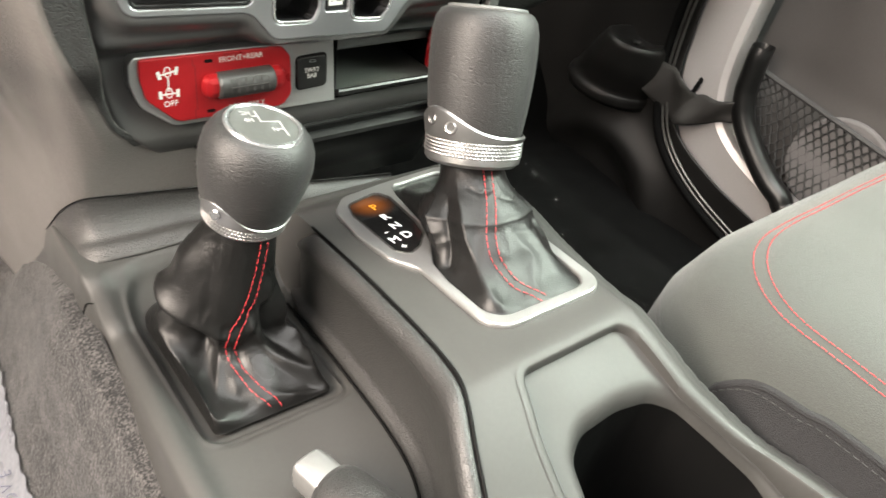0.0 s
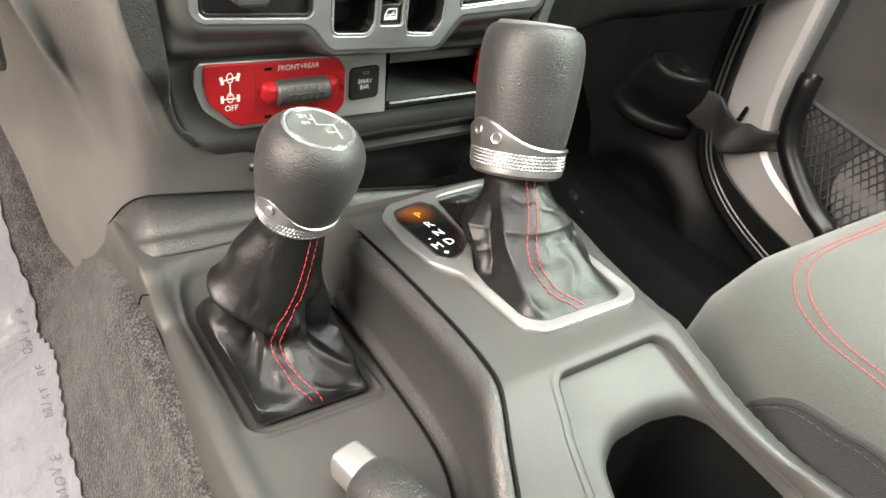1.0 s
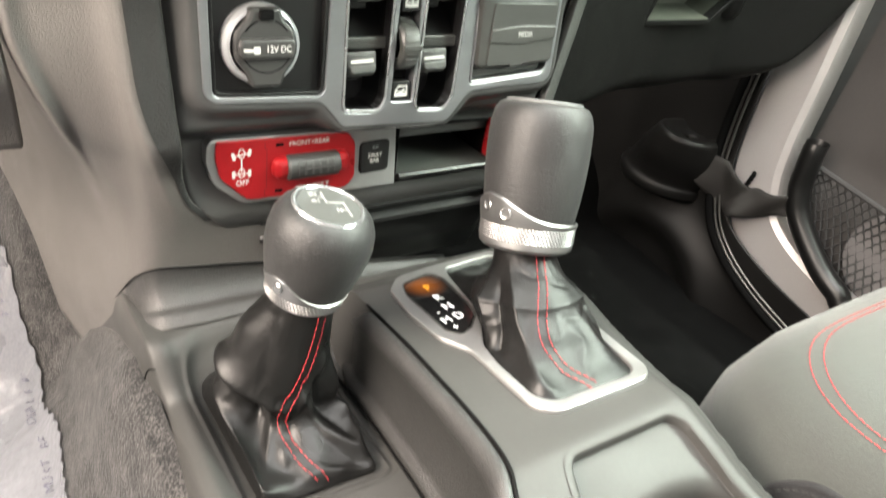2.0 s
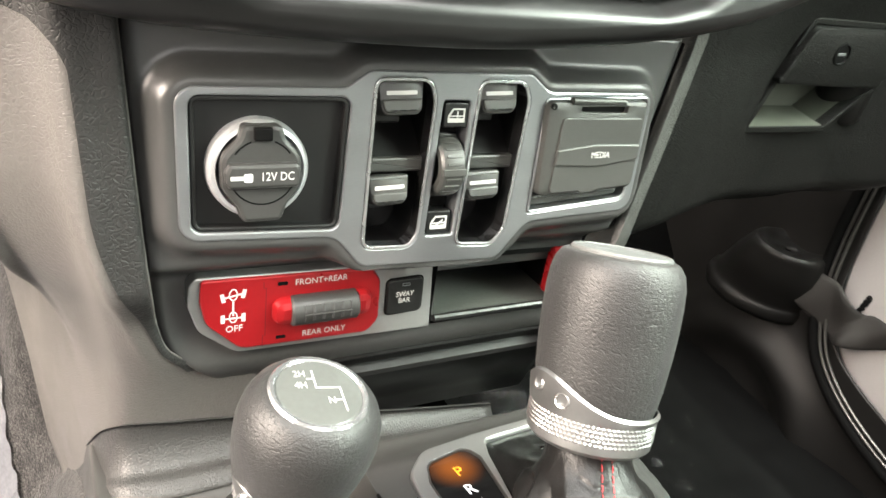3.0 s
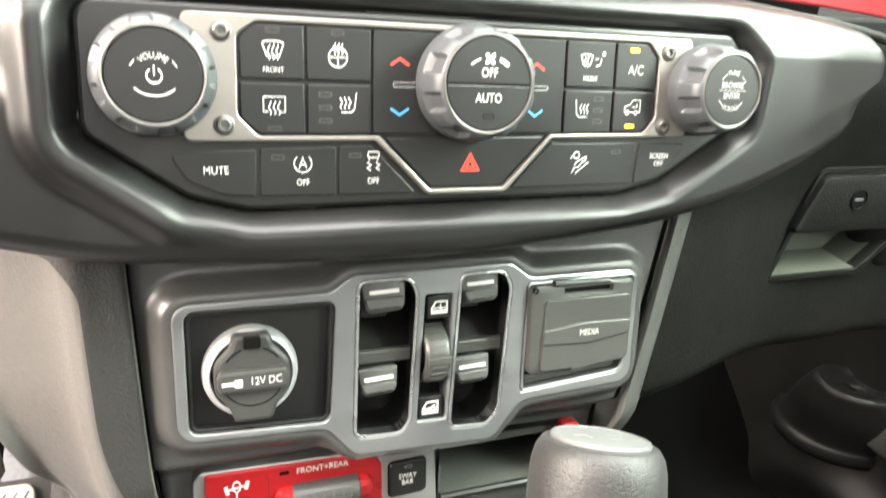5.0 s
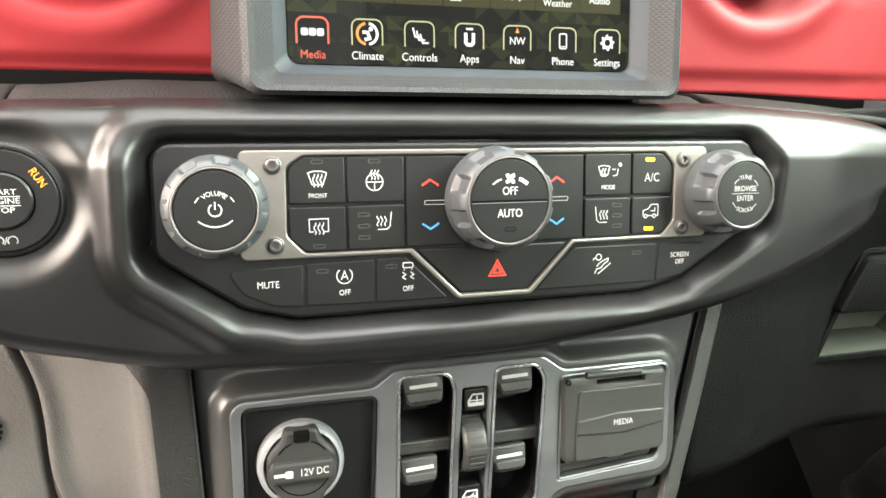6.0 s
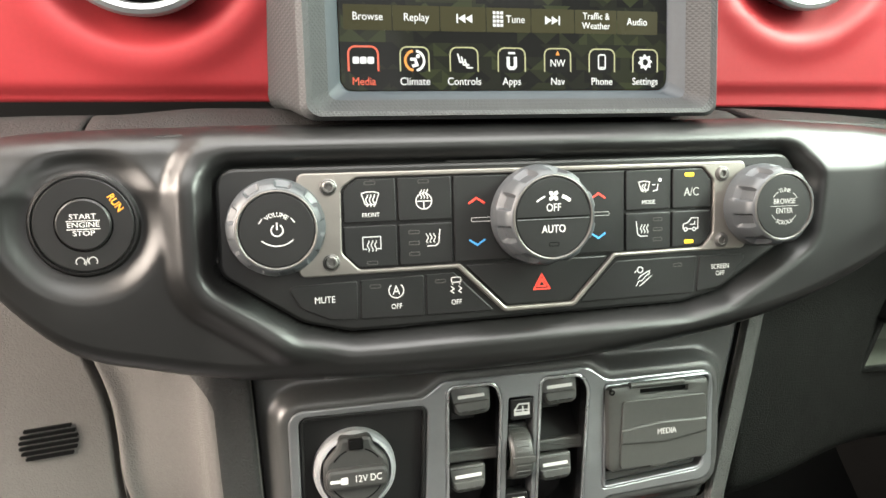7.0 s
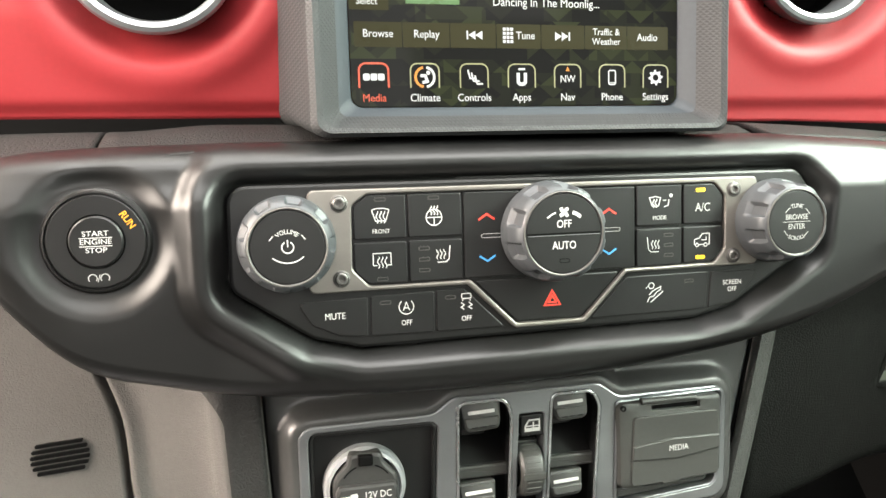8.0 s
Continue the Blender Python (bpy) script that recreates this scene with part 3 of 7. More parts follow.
stroke(bm, ic(1), arc(4.2, 100, 260), 1.1)
part("menu_icon", bm, LIT_ORANGE, screen, smooth=0)
bm = bmesh.new()
stroke(bm, ic(1), arc(4.2, -80, 80), 1.1)
part("menu_icon", bm, GREY_PRINT, screen, smooth=0)
bm = bmesh.new()
stroke(bm, ic(1), [(-2, 0.6), (0.2, 0.6), (1.0, -1.8), (-1.2, -2.4)], 1.3)
plate(bm, at(ic(1), 1.5, 1.9), circle(0.9, n=12), 0, 0.1)
part("menu_icon", bm, LIT, screen, smooth=0)
bm = bmesh.new()
for k in range(3):
    stroke(bm, at(ic(2), -1.4 + 1.6 * k, 1 - 1.2 * k), [(-1.5, 2.2), (-0.5, -1.5), (2.2, -1.5)], 0.7)
part("menu_icon", bm, LIT, screen, smooth=0)
bm = bmesh.new()
stroke(bm, ic(3), [(-1.7, 2.0), (-1.7, -2.2), (-0.9, -3.0), (0.9, -3.0), (1.7, -2.2), (1.7, 2.0)], 1.5)
stroke(bm, at(ic(3), 0, 3.6), [(-1.6, 0), (1.6, 0)], 0.9)
part("menu_icon", bm, LIT, screen, smooth=0)
text("NW", at(ic(4), 0, -0.8), 4.6, LIT, screen, "compass_word", 0.9, 0.04)
bm = bmesh.new()
plate(bm, at(ic(4), 0, 3.6), [(-1.0, -0.8), (1.0, -0.8), (0, 1.3)], 0, 0.1)
part("menu_icon", bm, LIT_ORANGE, screen, smooth=0)
bm = bmesh.new()
stroke(bm, ic(5), rect(3.4, 6.4, 0.8), 0.55, closed=True)
stroke(bm, at(ic(5), 0, -2.4), [(-1.2, 0), (1.2, 0)], 0.4)
part("menu_icon", bm, LIT, screen, smooth=0)
bm = bmesh.new()
gear = [(math.cos(2 * math.pi * k / 32) * (3.6 if k % 4 < 2 else 2.7), math.sin(2 * math.pi * k / 32) * (3.6 if k % 4 < 2 else 2.7)) for k in range(32)]
plate(bm, ic(6), gear, 0, 0.1, holes=[circle(1.5, n=16)])
part("menu_icon", bm, LIT, screen, smooth=0)
# bar of soft keys above the menu
bm = bmesh.new()
for k in range(7):
    plate(bm, at(D, -67 + 21.2 * k, -36.2, -0.55), rect(20.8, 10.6, 0.4), 0, 0.05)
part("soft_keys", bm, LIT_BAR, screen, smooth=0)
KEY_V = -35.9
text("Browse", at(D, -67, KEY_V, -0.48), 4.7, LIT, screen, "soft_key_word", 0.92, 0.03)
text("Replay", at(D, -45.7, KEY_V, -0.48), 4.7, LIT, screen, "soft_key_word", 0.92, 0.03)
text("Tune", at(D, -0.2, KEY_V, -0.48), 4.7, LIT, screen, "soft_key_word", 0.92, 0.03)
text("Traffic &\nWeather", at(D, 39.2, KEY_V, -0.48), 4.3, LIT, screen, "soft_key_word", 0.9, 0.03)
text("Audio", at(D, 60.0, KEY_V, -0.48), 4.7, LIT, screen, "soft_key_word", 0.92, 0.03)
bm = bmesh.new()
for side, u0 in ((-1, -22.6), (1, 16.2)):
    m = at(D, u0, KEY_V, -0.48)
    for k in (0, 3.2):
        plate(bm, at(m, side * k, 0), [(-side * 2.2, -1.9), (side * 1.0, 0), (-side * 2.2, 1.9)], 0, 0.1)
    plate(bm, at(m, side * 4.7, 0), rect(0.7, 3.8), 0, 0.1)
for a in range(3):
    for b in range(4):
        plate(bm, at(D, -10.2 + 1.75 * a, KEY_V - 2.6 + 1.8 * b, -0.48), rect(1.3, 1.3), 0, 0.1)
part("soft_key_symbol", bm, LIT, screen, smooth=0)["kind"] = "stuff"
text("Dancing In The Moonlig...", at(D, 10.3, -21.4, -0.48), 5.4, LIT, screen, "title_line", 0.92, 0.03)
text("Select", at(D, -71.4, -22.4, -0.48), 4.2, LIT, screen, "soft_key_word", 0.92, 0.03)
bm = bmesh.new()
plate(bm, at(D, -70.5, -21.5, -0.56), rect(17, 9), 0, 0.04)
part("soft_key", bm, LIT_BAR, screen, smooth=0)
COVER = material("green and orange cover picture", (0.02, 0.05, 0.02), 0.3, glow=(0.10, 0.16, 0.05), glow_power=1.0, mottle=0.9, mottle_size=120)
bm = bmesh.new()
plate(bm, at(D, -42.5, -6, -0.56), rect(24, 34), 0, 0.05)
part("cover_picture", bm, COVER, screen, smooth=0)

# ---- climate controls ----
panel = thing("climate_control_panel", C @ Vector((0, -46, -6)), "black climate control panel with a brushed nickel surround and three knobs", "control panel")
bm = bmesh.new()
plate(bm, C, grow(CLIMATE, -0.4), -9, -2.6, 1.6)
part("bezel", bm, SATIN, panel, "satin black bezel")
PLATE = rounded([(-112, 23), (112, 23), (113, -21.5), (40, -22, 2), (18, -45, 4), (-18, -45, 4), (-40.5, -22.8, 2), (-113, -22.8)], 3)
FIELD = rounded([(-93, 16, 4), (-86, 20.6, 4), (88, 20.6, 4), (94, 14, 4), (94, -13, 4), (88, -19.8, 4), (39, -20.2, 2), (16.8, -42.8, 3), (-17, -42.8, 3), (-39, -20.8, 2), (-86, -20.8, 4), (-93.5, -13, 4)], 4)
bm = bmesh.new()
plate(bm, C, PLATE, -5, -0.2, 0.7, holes=[FIELD])
part("surround", bm, NICKEL, panel, "brushed nickel surround plate")
bm = bmesh.new()
plate(bm, C, grow(FIELD, 0.3), -6, -3.0)
part("backing", bm, BLACK, panel)
W, E_ = WHITE_PRINT, GREY_PRINT
LENS = material("unlit smoked indicator lens", (0.050, 0.048, 0.045), 0.4, spec=0.3)


def button(pts, r=2.0, top=-1.0, name="button"):
    bm = bmesh.new()
    plate(bm, C, grow(rounded(pts, r, 4), -0.3), -4.5, top, 0.5)
    return part(name, bm, GLOSS, panel)


def lamp(parent, u, v, lit=False, n=-0.95):
    bm = bmesh.new()
    plate(bm, at(C, u, v, n), rect(5.2, 1.9, 0.7), 0, 0.15, holes=() if lit else [rect(4.4, 1.1, 0.4)])
    part("indicator", bm, YELLOW if lit else LENS, parent, "lit yellow indicator" if lit else "")


def icon(parent, u, v, lines, mat=W, w=0.5, n=-0.98, name="symbol", dots=()):
    bm = bmesh.new()
    for ln in lines:
        cl = len(ln) > 2 and ln[0] == ln[-1]
        stroke(bm, at(C, u, v, n), [(x * 0.88, y * 0.88) for x, y in (ln[:-1] if cl else ln)], w * 0.85, closed=cl)
    for x, y, r in dots:
        plate(bm, at(C, u + x, v + y, n), circle(r, n=14), 0, 0.12)
    return part(name, bm, mat, parent, smooth=0)


def wave(x, y0, y1):
    return [(x + 0.55 * math.sin(k * 1.4), y0 + (y1 - y0) * k / 6) for k in range(7)]


# upper rows
b1 = button([(-92.5, 0, 1.3), (-68.2, 0, 1.3), (-68.2, 20.2, 1.3), (-86, 20.2, 4), (-92.5, 15.5, 4)])
icon(b1, -80, 10.5, [[(-4.5, 3.2), (-2.6, -2.4), (2.6, -2.4), (4.5, 3.2)] + [], [(-4.5, 3.2), (-2, 4.0), (2, 4.0), (4.5, 3.2)], wave(-1.8, -3.6, 2.6), wave(0, -3.6, 2.6), wave(1.8, -3.6, 2.6)])
text("FRONT", at(C, -80, 3.6, -0.95), 2.7, W, b1, "lettering", 0.9, 0.01)
lamp(b1, -80, 18)
b2 = button([(-67.8, 0, 1.3), (-42.2, 0, 1.3), (-42.2, 20.2, 1.3), (-67.8, 20.2, 1.3)])
icon(b2, -55.5, 9, [arc(4.2, 0, 360), [(-4.2, 0), (4.2, 0)], [(0, 0), (0, -4.2)], wave(-1.6, 1.2, 6), wave(0, 1.2, 6), wave(1.6, 1.2, 6)])
lamp(b2, -55.5, 18)
b3 = button([(-92.8, -0.9, 1.3), (-92.8, -14, 4), (-86, -20.3, 4), (-68.2, -20.3, 1.3), (-68.2, -0.9, 1.3)])
icon(b3, -80, -9, [[(-4.6, -3), (-4.6, 3.2), (4.6, 3.2), (4.6, -3), (2.6, -3)], [(-4.6, -3), (-2.6, -3)], wave(-1.9, -4.4, 1.4), wave(0, -4.4, 1.4), wave(1.9, -4.4, 1.4)])
lamp(b3, -80, -18)
b4 = button([(-67.8, -20.3, 1.3), (-42.2, -20.3, 1.3), (-42.2, -0.9, 1.3), (-67.8, -0.9, 1.3)])
SEAT_ICON = [[(-3.6, 5), (-2.8, -2.2), (-1.2, -3.6), (3.4, -3.6)], wave(-0.6, -2, 3), wave(1.3, -2, 3), wave(3.2, -2, 3)]
icon(b4, -51.5, -8.5, [[(-x, y) for x, y in ln] for ln in SEAT_ICON])
for v in (-5, -10, -15):
    lamp(b4, -60.5, v)
b5 = button([(-41.8, -20.3, 1.3), (-14, -20.3, 1.3), (-14, 20.2, 1.3), (-41.8, 20.2, 1.3)], name="temperature_rocker")
icon(b5, -30.5, 8.2, [[(-4.4, -1.4), (0, 1.4), (4.4, -1.4)]], RED_PRINT, 1.0)
icon(b5, -30.5, -11.2, [[(-4.4, 1.4), (0, -1.4), (4.4, 1.4)]], BLUE_PRINT, 1.0)
icon(b5, -27.5, -0.6, [rect(13, 2, 0.8) + [rect(13, 2, 0.8)[0]]], E_, 0.3)
b6 = button([(14, -20.0, 1.3), (45, -20.0, 1.3), (45, 20.2, 1.3), (14, 20.2, 1.3)], name="temperature_rocker")
icon(b6, 31, 8.2, [[(-4.2, -1.4), (0, 1.4), (4.2, -1.4)]], RED_PRINT, 1.0)
icon(b6, 31, -11.2, [[(-4.2, 1.4), (0, -1.4), (4.2, 1.4)]], BLUE_PRINT, 1.0)
icon(b6, 31, -0.6, [rect(13, 2, 0.8) + [rect(13, 2, 0.8)[0]]], E_, 0.3)
b7 = button([(45.4, 0, 1.3), (70.5, 0, 1.3), (70.5, 20.2, 1.3), (45.4, 20.2, 1.3)])
icon(b7, 58, 11.5, [[(-6.2, 2.8), (-4.6, -1.8), (-0.6, -1.8), (0.6, 2.8), (-2.8, 3.4), (-6.2, 2.8)], wave(-3.8, -2.8, 2), wave(-2.2, -2.8, 2), [(2, 1.2), (4.2, 1.2)], [(5.8, 1.6), (5.2, -1.8), (2.6, -2.4)]], dots=[(6.2, 3.3, 0.9)])
text("MODE", at(C, 58, 4.0, -0.95), 2.9, W, b7, "lettering", 0.9, 0.03)
b8 = button([(70.9, 0, 1.3), (93.2, 0, 1.3), (93.2, 14, 4), (88, 20.2, 4), (70.9, 20.2, 1.3)])
text("A/C", at(C, 81.8, 8.2, -0.95), 6.0, E_, b8, "lettering", 0.85)
lamp(b8, 80.5, 17, True)
b9 = button([(45.4, -20.0, 1.3), (70.5, -19.6, 1.3), (70.5, -0.9, 1.3), (45.4, -0.9, 1.3)])
icon(b9, 54.5, -9.5, SEAT_ICON)
for v in (-4.6, -9.6, -14.6):
    lamp(b9, 63, v)
b10 = button([(70.9, -19.4, 1.3), (88, -19.2, 4), (93.4, -13, 4), (93.4, -0.9, 1.3), (70.9, -0.9, 1.3)])
icon(b10, 81.5, -8, [[(-4.8, -2.6), (-4.8, 0.2), (-1.6, 1.2), (0.2, 3.6), (4.6, 3.6), (4.6, -2.6), (3.4, -2.6)], [(-2, -2.6), (1, -2.6)], arc(1.0, 0, 360, -3.2, -2.8, 10), arc(1.0, 0, 360, 2.2, -2.8, 10), [(-0.4, 0), (2.6, 0), (2.6, 1.8)]])
lamp(b10, 80.5, -16.6, True)
# lower row
LOW = -2.0
m1 = button([(-119, -26.6, 2), (-86.8, -25.6, 1.3), (-87.3, -44.2, 1.3), (-100, -43.4, 6), (-112.5, -37.5, 4)][::-1], top=LOW)
text("MUTE", at(C, -102, -33.8, LOW + 0.06), 4.2, W, m1, "lettering", 0.86, 0.01)
m2 = button([(-86.4, -44.2, 1.3), (-56.2, -44.6, 1.3), (-56.0, -24.8, 1.3), (-86.0, -25.4, 1.3)], top=LOW)
icon(m2, -69.5, -31.5, [arc(3.9, 130, 410), [(-1.7, -2), (0, 2.3), (1.7, -2)], [(-1, -0.6), (1, -0.6)]], n=LOW + 0.03)
text("OFF", at(C, -69.5, -39, LOW + 0.06), 3.4, W, m2, "lettering", 0.86, 0.01)
lamp(m2, -79, -29, n=LOW + 0.03)
m3 = button([(-55.8, -44.6, 1.3), (-21.5, -44.8, 1), (-42, -24.4, 1), (-55.6, -24.7, 1.3)], top=LOW)
icon(m3, -41, -31, [rect(5.2, 2.6, 0.8, 0, 3.0) + [rect(5.2, 2.6, 0.8, 0, 3.0)[0]], [(-2, 1.2), (-2, 0.4)], [(2, 1.2), (2, 0.4)], [(-3, -0.4), (-1.2, -1.8), (-3, -3), (-1.2, -4.2)], [(1.2, -0.4), (3, -1.8), (1.2, -3), (3, -4.2)]], n=LOW + 0.03)
text("OFF", at(C, -41, -39, LOW + 0.06), 3.4, W, m3, "lettering", 0.86, 0.01)
lamp(m3, -48.5, -28.6, n=LOW + 0.03)
m4 = button([(-37.5, -21.4, 1), (37.5, -21.0, 1), (16.2, -42.4, 3), (-16.4, -42.4, 3)][::-1], top=LOW + 0.4, name="hazard_button")
icon(m4, 1.5, -32.5, [[(-4.6, -3.4), (4.6, -3.4), (0, 4.6), (-4.6, -3.4)], [(-2.2, -1.9), (2.2, -1.9), (0, 2.0), (-2.2, -1.9)]], RED_PRINT, 0.8, n=LOW + 0.45)
m5 = button([(40.5, -24, 1), (86.4, -24, 1.3), (84.6, -43.6, 1.3), (20.5, -44, 1)][::-1], top=LOW)
icon(m5, 56, -33, [[(-4.6, -5.4), (-3.2, -2.6), (-1, -2.4), (1.2, 0), (3.6, 1.4), (3.6, 3.0), (0.8, 1.8), (-1.8, 0.4), (-3.4, -1.4)], [(-2.6, -5.6), (5.2, 0.2)], arc(1.7, 0, 360, -2.2, 3.8, 12), [(-4.6, 3.6), (-5.6, 2.2)]], n=LOW + 0.03)
lamp(m5, 75, -28.4, n=LOW + 0.03)
m6 = button([(87.3, -24.2, 1.3), (116.5, -24.6, 2), (101.5, -41, 5), (85.5, -43.6, 1.3)][::-1], top=LOW)
text("SCREEN\nOFF", at(C, 99.5, -32.4, LOW + 0.06), 3.5, W, m6, "lettering", 0.86, 0.03)
# screws
for u, v in ((-98.5, 16.8), (-98.5, -16.7), (98.5, 16.8), (98.5, -16.7)):
    bm = bmesh.new()
    revolve(bm, at(C, u, v, -0.3), [(3.9, 0), (3.9, 0.5), (3.2, 0.8), (3.0, 0.1), (2.9, 0.9), (2.3, 1.4), (1.6, 1.4), (1.4, 0.3), (0, 0.2)], 24)
    part("screw", bm, KNOB_RING, panel, "socket-head screw")


def knob(u, v, rad, face, high):
    m = at(C, u, v, -1.5)
    lobes = 9

    def scallop(a, r, h):
        dip = smooth01((math.cos(a * lobes) + 0.25) / 0.7)
        return r - 2.3 * dip * smooth01((h - 7.5) / 2.0) * smooth01((high + 0.8 - h) / 2.5)
    bm = bmesh.new()
    revolve(bm, m, [(rad - 1.5, 0), (rad, 0.8), (rad + 0.2, 3), (rad - 0.4, 7.5), (rad - 0.6, 8.2), (rad - 0.8, 9.6), (rad - 1.4, high - 3.5), (rad - 2.0, high - 1.4), (face + 2.6, high + 0.2), (face + 1.6, high + 0.9), (face + 0.6, high + 0.8), (face + 0.4, high - 0.4), (0, high - 0.5)], 198, scallop)
    kn = part("knob", bm, KNOB_GREY, panel, "gunmetal knob with a scalloped grip", 28)
    bm = bmesh.new()
    revolve(bm, m, [(face + 1.5, high + 0.4), (face + 1.3, high + 1.1), (face + 0.9, high + 1.3), (face + 0.5, high + 1.1), (face + 0.4, high + 0.2)], 96)
    part("ring", bm, KNOB_RING, kn, "satin silver ring")
    bm = bmesh.new()
    revolve(bm, m, [(face + 0.3, high - 0.4), (face + 0.2, high + 0.5), (face - 0.3, high + 0.75), (0, high + 0.9)], 64)
    cap = part("cap", bm, GLOSS, kn, "black printed cap")
    return cap, at(m, 0, 0, high + 0.9)


KNOB_GREY = material("blue-grey satin knob paint", (0.045, 0.049, 0.053), 0.46, metal=0.12, mottle=0.05)
cap, m = knob(-121.5, 0.3, 21.0, 15.2, 19)
arc_text("VOLUME", m, 6.4, 2.7, W, cap, "lettering", 0.92, 0.0)
bm = bmesh.new()
stroke(bm, m, arc(2.4, 120, 420), 0.5)
stroke(bm, m, [(0, 0.2), (0, 3.2)], 0.5)
stroke(bm, m, arc(9.5, 228, 312, 0, 3.0), 0.45)
stroke(bm, m, [(-7.2, 3.0), (-5.8, 4.9)], 0.4)
stroke(bm, m, [(7.2, 3.0), (5.8, 4.9)], 0.4)
part("symbol", bm, W, cap, smooth=0)
cap, m = knob(-0.4, 0.4, 23.6, 17.8, 19.5)
text("OFF", at(m, 0, 4.2), 5.0, W, cap, "lettering", 0.82)
text("AUTO", at(m, 0, -5.4), 5.0, W, cap, "lettering", 0.82)
bm = bmesh.new()
for k in range(4):
    blade = at(m, 0, 9.6, 0, 45 + 90 * k)
    plate(bm, blade, rounded([(0.4, -0.5), (2.2, -1.0), (2.9, 0.3), (1.4, 1.0), (0.3, 0.5)], 0.3, 3), 0, 0.12)
for sgn in (-1, 1):
    stroke(bm, m, [(sgn * 4, 9.4), (sgn * 5.2, 9.0), (sgn * 6.6, 8.2), (sgn * 8, 7.2)], 1.6 if sgn > 0 else 0.7)
part("symbol", bm, W, cap, smooth=0)
bm = bmesh.new()
stroke(bm, m, [(-17.4, 0.0), (17.4, 0.0)], 1.0, -0.2, 0.03)
stroke(bm, at(m, 0, -12.2), rect(4.6, 1.6, 0.6), 0.3, closed=True)
part("divider", bm, BLACK, cap, smooth=0)
bm = bmesh.new()
stroke(bm, m, [(-17.3, -0.7), (17.3, -0.7)], 0.25, -0.2, 0.06)
part("divider_edge", bm, DARK_SILVER, cap, smooth=0)
cap, m = knob(120.5, 0.3, 21.0, 15.2, 19)
arc_text("TUNE", m, 8.0, 2.9, E_, cap, "lettering", 0.9, 0.0)
text("BROWSE", at(m, 0, 2.4), 3.7, E_, cap, "lettering", 0.86, 0.0)
text("ENTER", at(m, 0, -2.2), 3.7, E_, cap, "lettering", 0.86, 0.0)
arc_text("SCROLL", m, -8.0, 2.9, E_, cap, "lettering", 0.9, 0.0)
bm = bmesh.new()
stroke(bm, m, [(-7.8, 0.2), (7.8, 0.2)], 0.25)
for a0 in (28, 118, 208, 298):
    stroke(bm, m, arc(8.0, a0, a0 + 26, n=6), 0.3)
part("symbol", bm, E_, cap, smooth=0)

# start button in the fascia
m = at(C, *START, -4.2)
start = thing("engine_start_button", m @ Vector((0, 0, 0)), "round black engine start button with an amber RUN mark", "start button")
bm = bmesh.new()
revolve(bm, m, [(22, -4), (22, 0.2), (21.0, 1.6), (20.2, 1.8), (20.0, 0.2), (0, 0)], 64)
part("bezel", bm, SATIN, start, "satin black outer ring")
bm = bmesh.new()
revolve(bm, m, [(19.6, 0), (19.6, 1.2), (19.0, 1.8), (11.4, 1.8), (11.0, 1.2), (11.0, 0)], 64)
ring = part("ring", bm, GLOSS, start)
bm = bmesh.new()
revolve(bm, m, [(10.7, 0), (10.7, 2.2), (10.0, 2.9), (0, 2.6)], 48)
push = part("push_button", bm, GLOSS, start)
for w, v in (("START", 3.4), ("ENGINE", 0), ("STOP", -3.5)):
    text(w, at(m, 0, v, 2.85), 3.0, W, push, "lettering", 1.18, 0.0)
bm = bmesh.new()
stroke(bm, at(m, 0, 1.7, 2.8), [(-6.4, 0), (6.4, 0)], 0.3)
stroke(bm, at(m, 0, -1.75, 2.8), [(-6.4, 0), (6.4, 0)], 0.3)
part("symbol", bm, W, push, smooth=0)
text("RUN", at(m, 12.6, 8.6, 1.9, -58), 4.2, AMBER, ring, "lettering", 0.9, 0.05, "lit amber letters")
bm = bmesh.new()
stroke(bm, at(m, -2.4, -15.2, 1.8), arc(1.7, -40, 220), 0.4)
stroke(bm, at(m, 0, -15.2, 1.8), [(-0.5, -1.6), (0.5, 1.6)], 0.3)
stroke(bm, at(m, 2.4, -15.2, 1.8), arc(1.7, -40, 220), 0.4)
part("symbol", bm, E_, ring, smooth=0)


# ---- centre stack under the climate controls ----
SILV = rounded([(-121, 35, 8), (-52, 35.3, 10), (-41, 43, 8), (41, 43, 8), (52, 34.8, 10), (118.5, 34.8, 8), (117, -29.5, 9), (49, -32, 12), (33, -50.5, 9), (-41.5, -47.5, 9), (-54.5, -31.5, 12), (-121, -28.5, 9)], 5, 7)
STACK_L = [(-130, -92), (-121, -101), (-110, -112), (-95, -125), (-60, -131), (-20, -134), (62, -138)]
STACK_R = [(-130, 104), (-60, 115), (0, 130), (62, 145)]


def stack_face(u, v):
    d = inside_distance(SILV, u, v)
    n = -9.5 + 9.2 * (1 - smooth01((d - 2.5) / 9.5))
    low = smooth01((-43 - v) / 14) * smooth01((d - 2.5) / 7)
    return n + (-28.0 - n) * low


def stack_point(s, t):
    v = -130 + 192 * t
    a, b = lerp_table(STACK_L, v), lerp_table(STACK_R, v)
    u = a + (b - a) * s
    n = stack_face(u, v)
    n -= 20 * max(0.0, (-104 - v) / 26) ** 1.7
    edge = min(s, 1 - s) * (b - a)
    n -= 3.5 * (1 - smooth01(edge / 4.0))
    return u, v, n


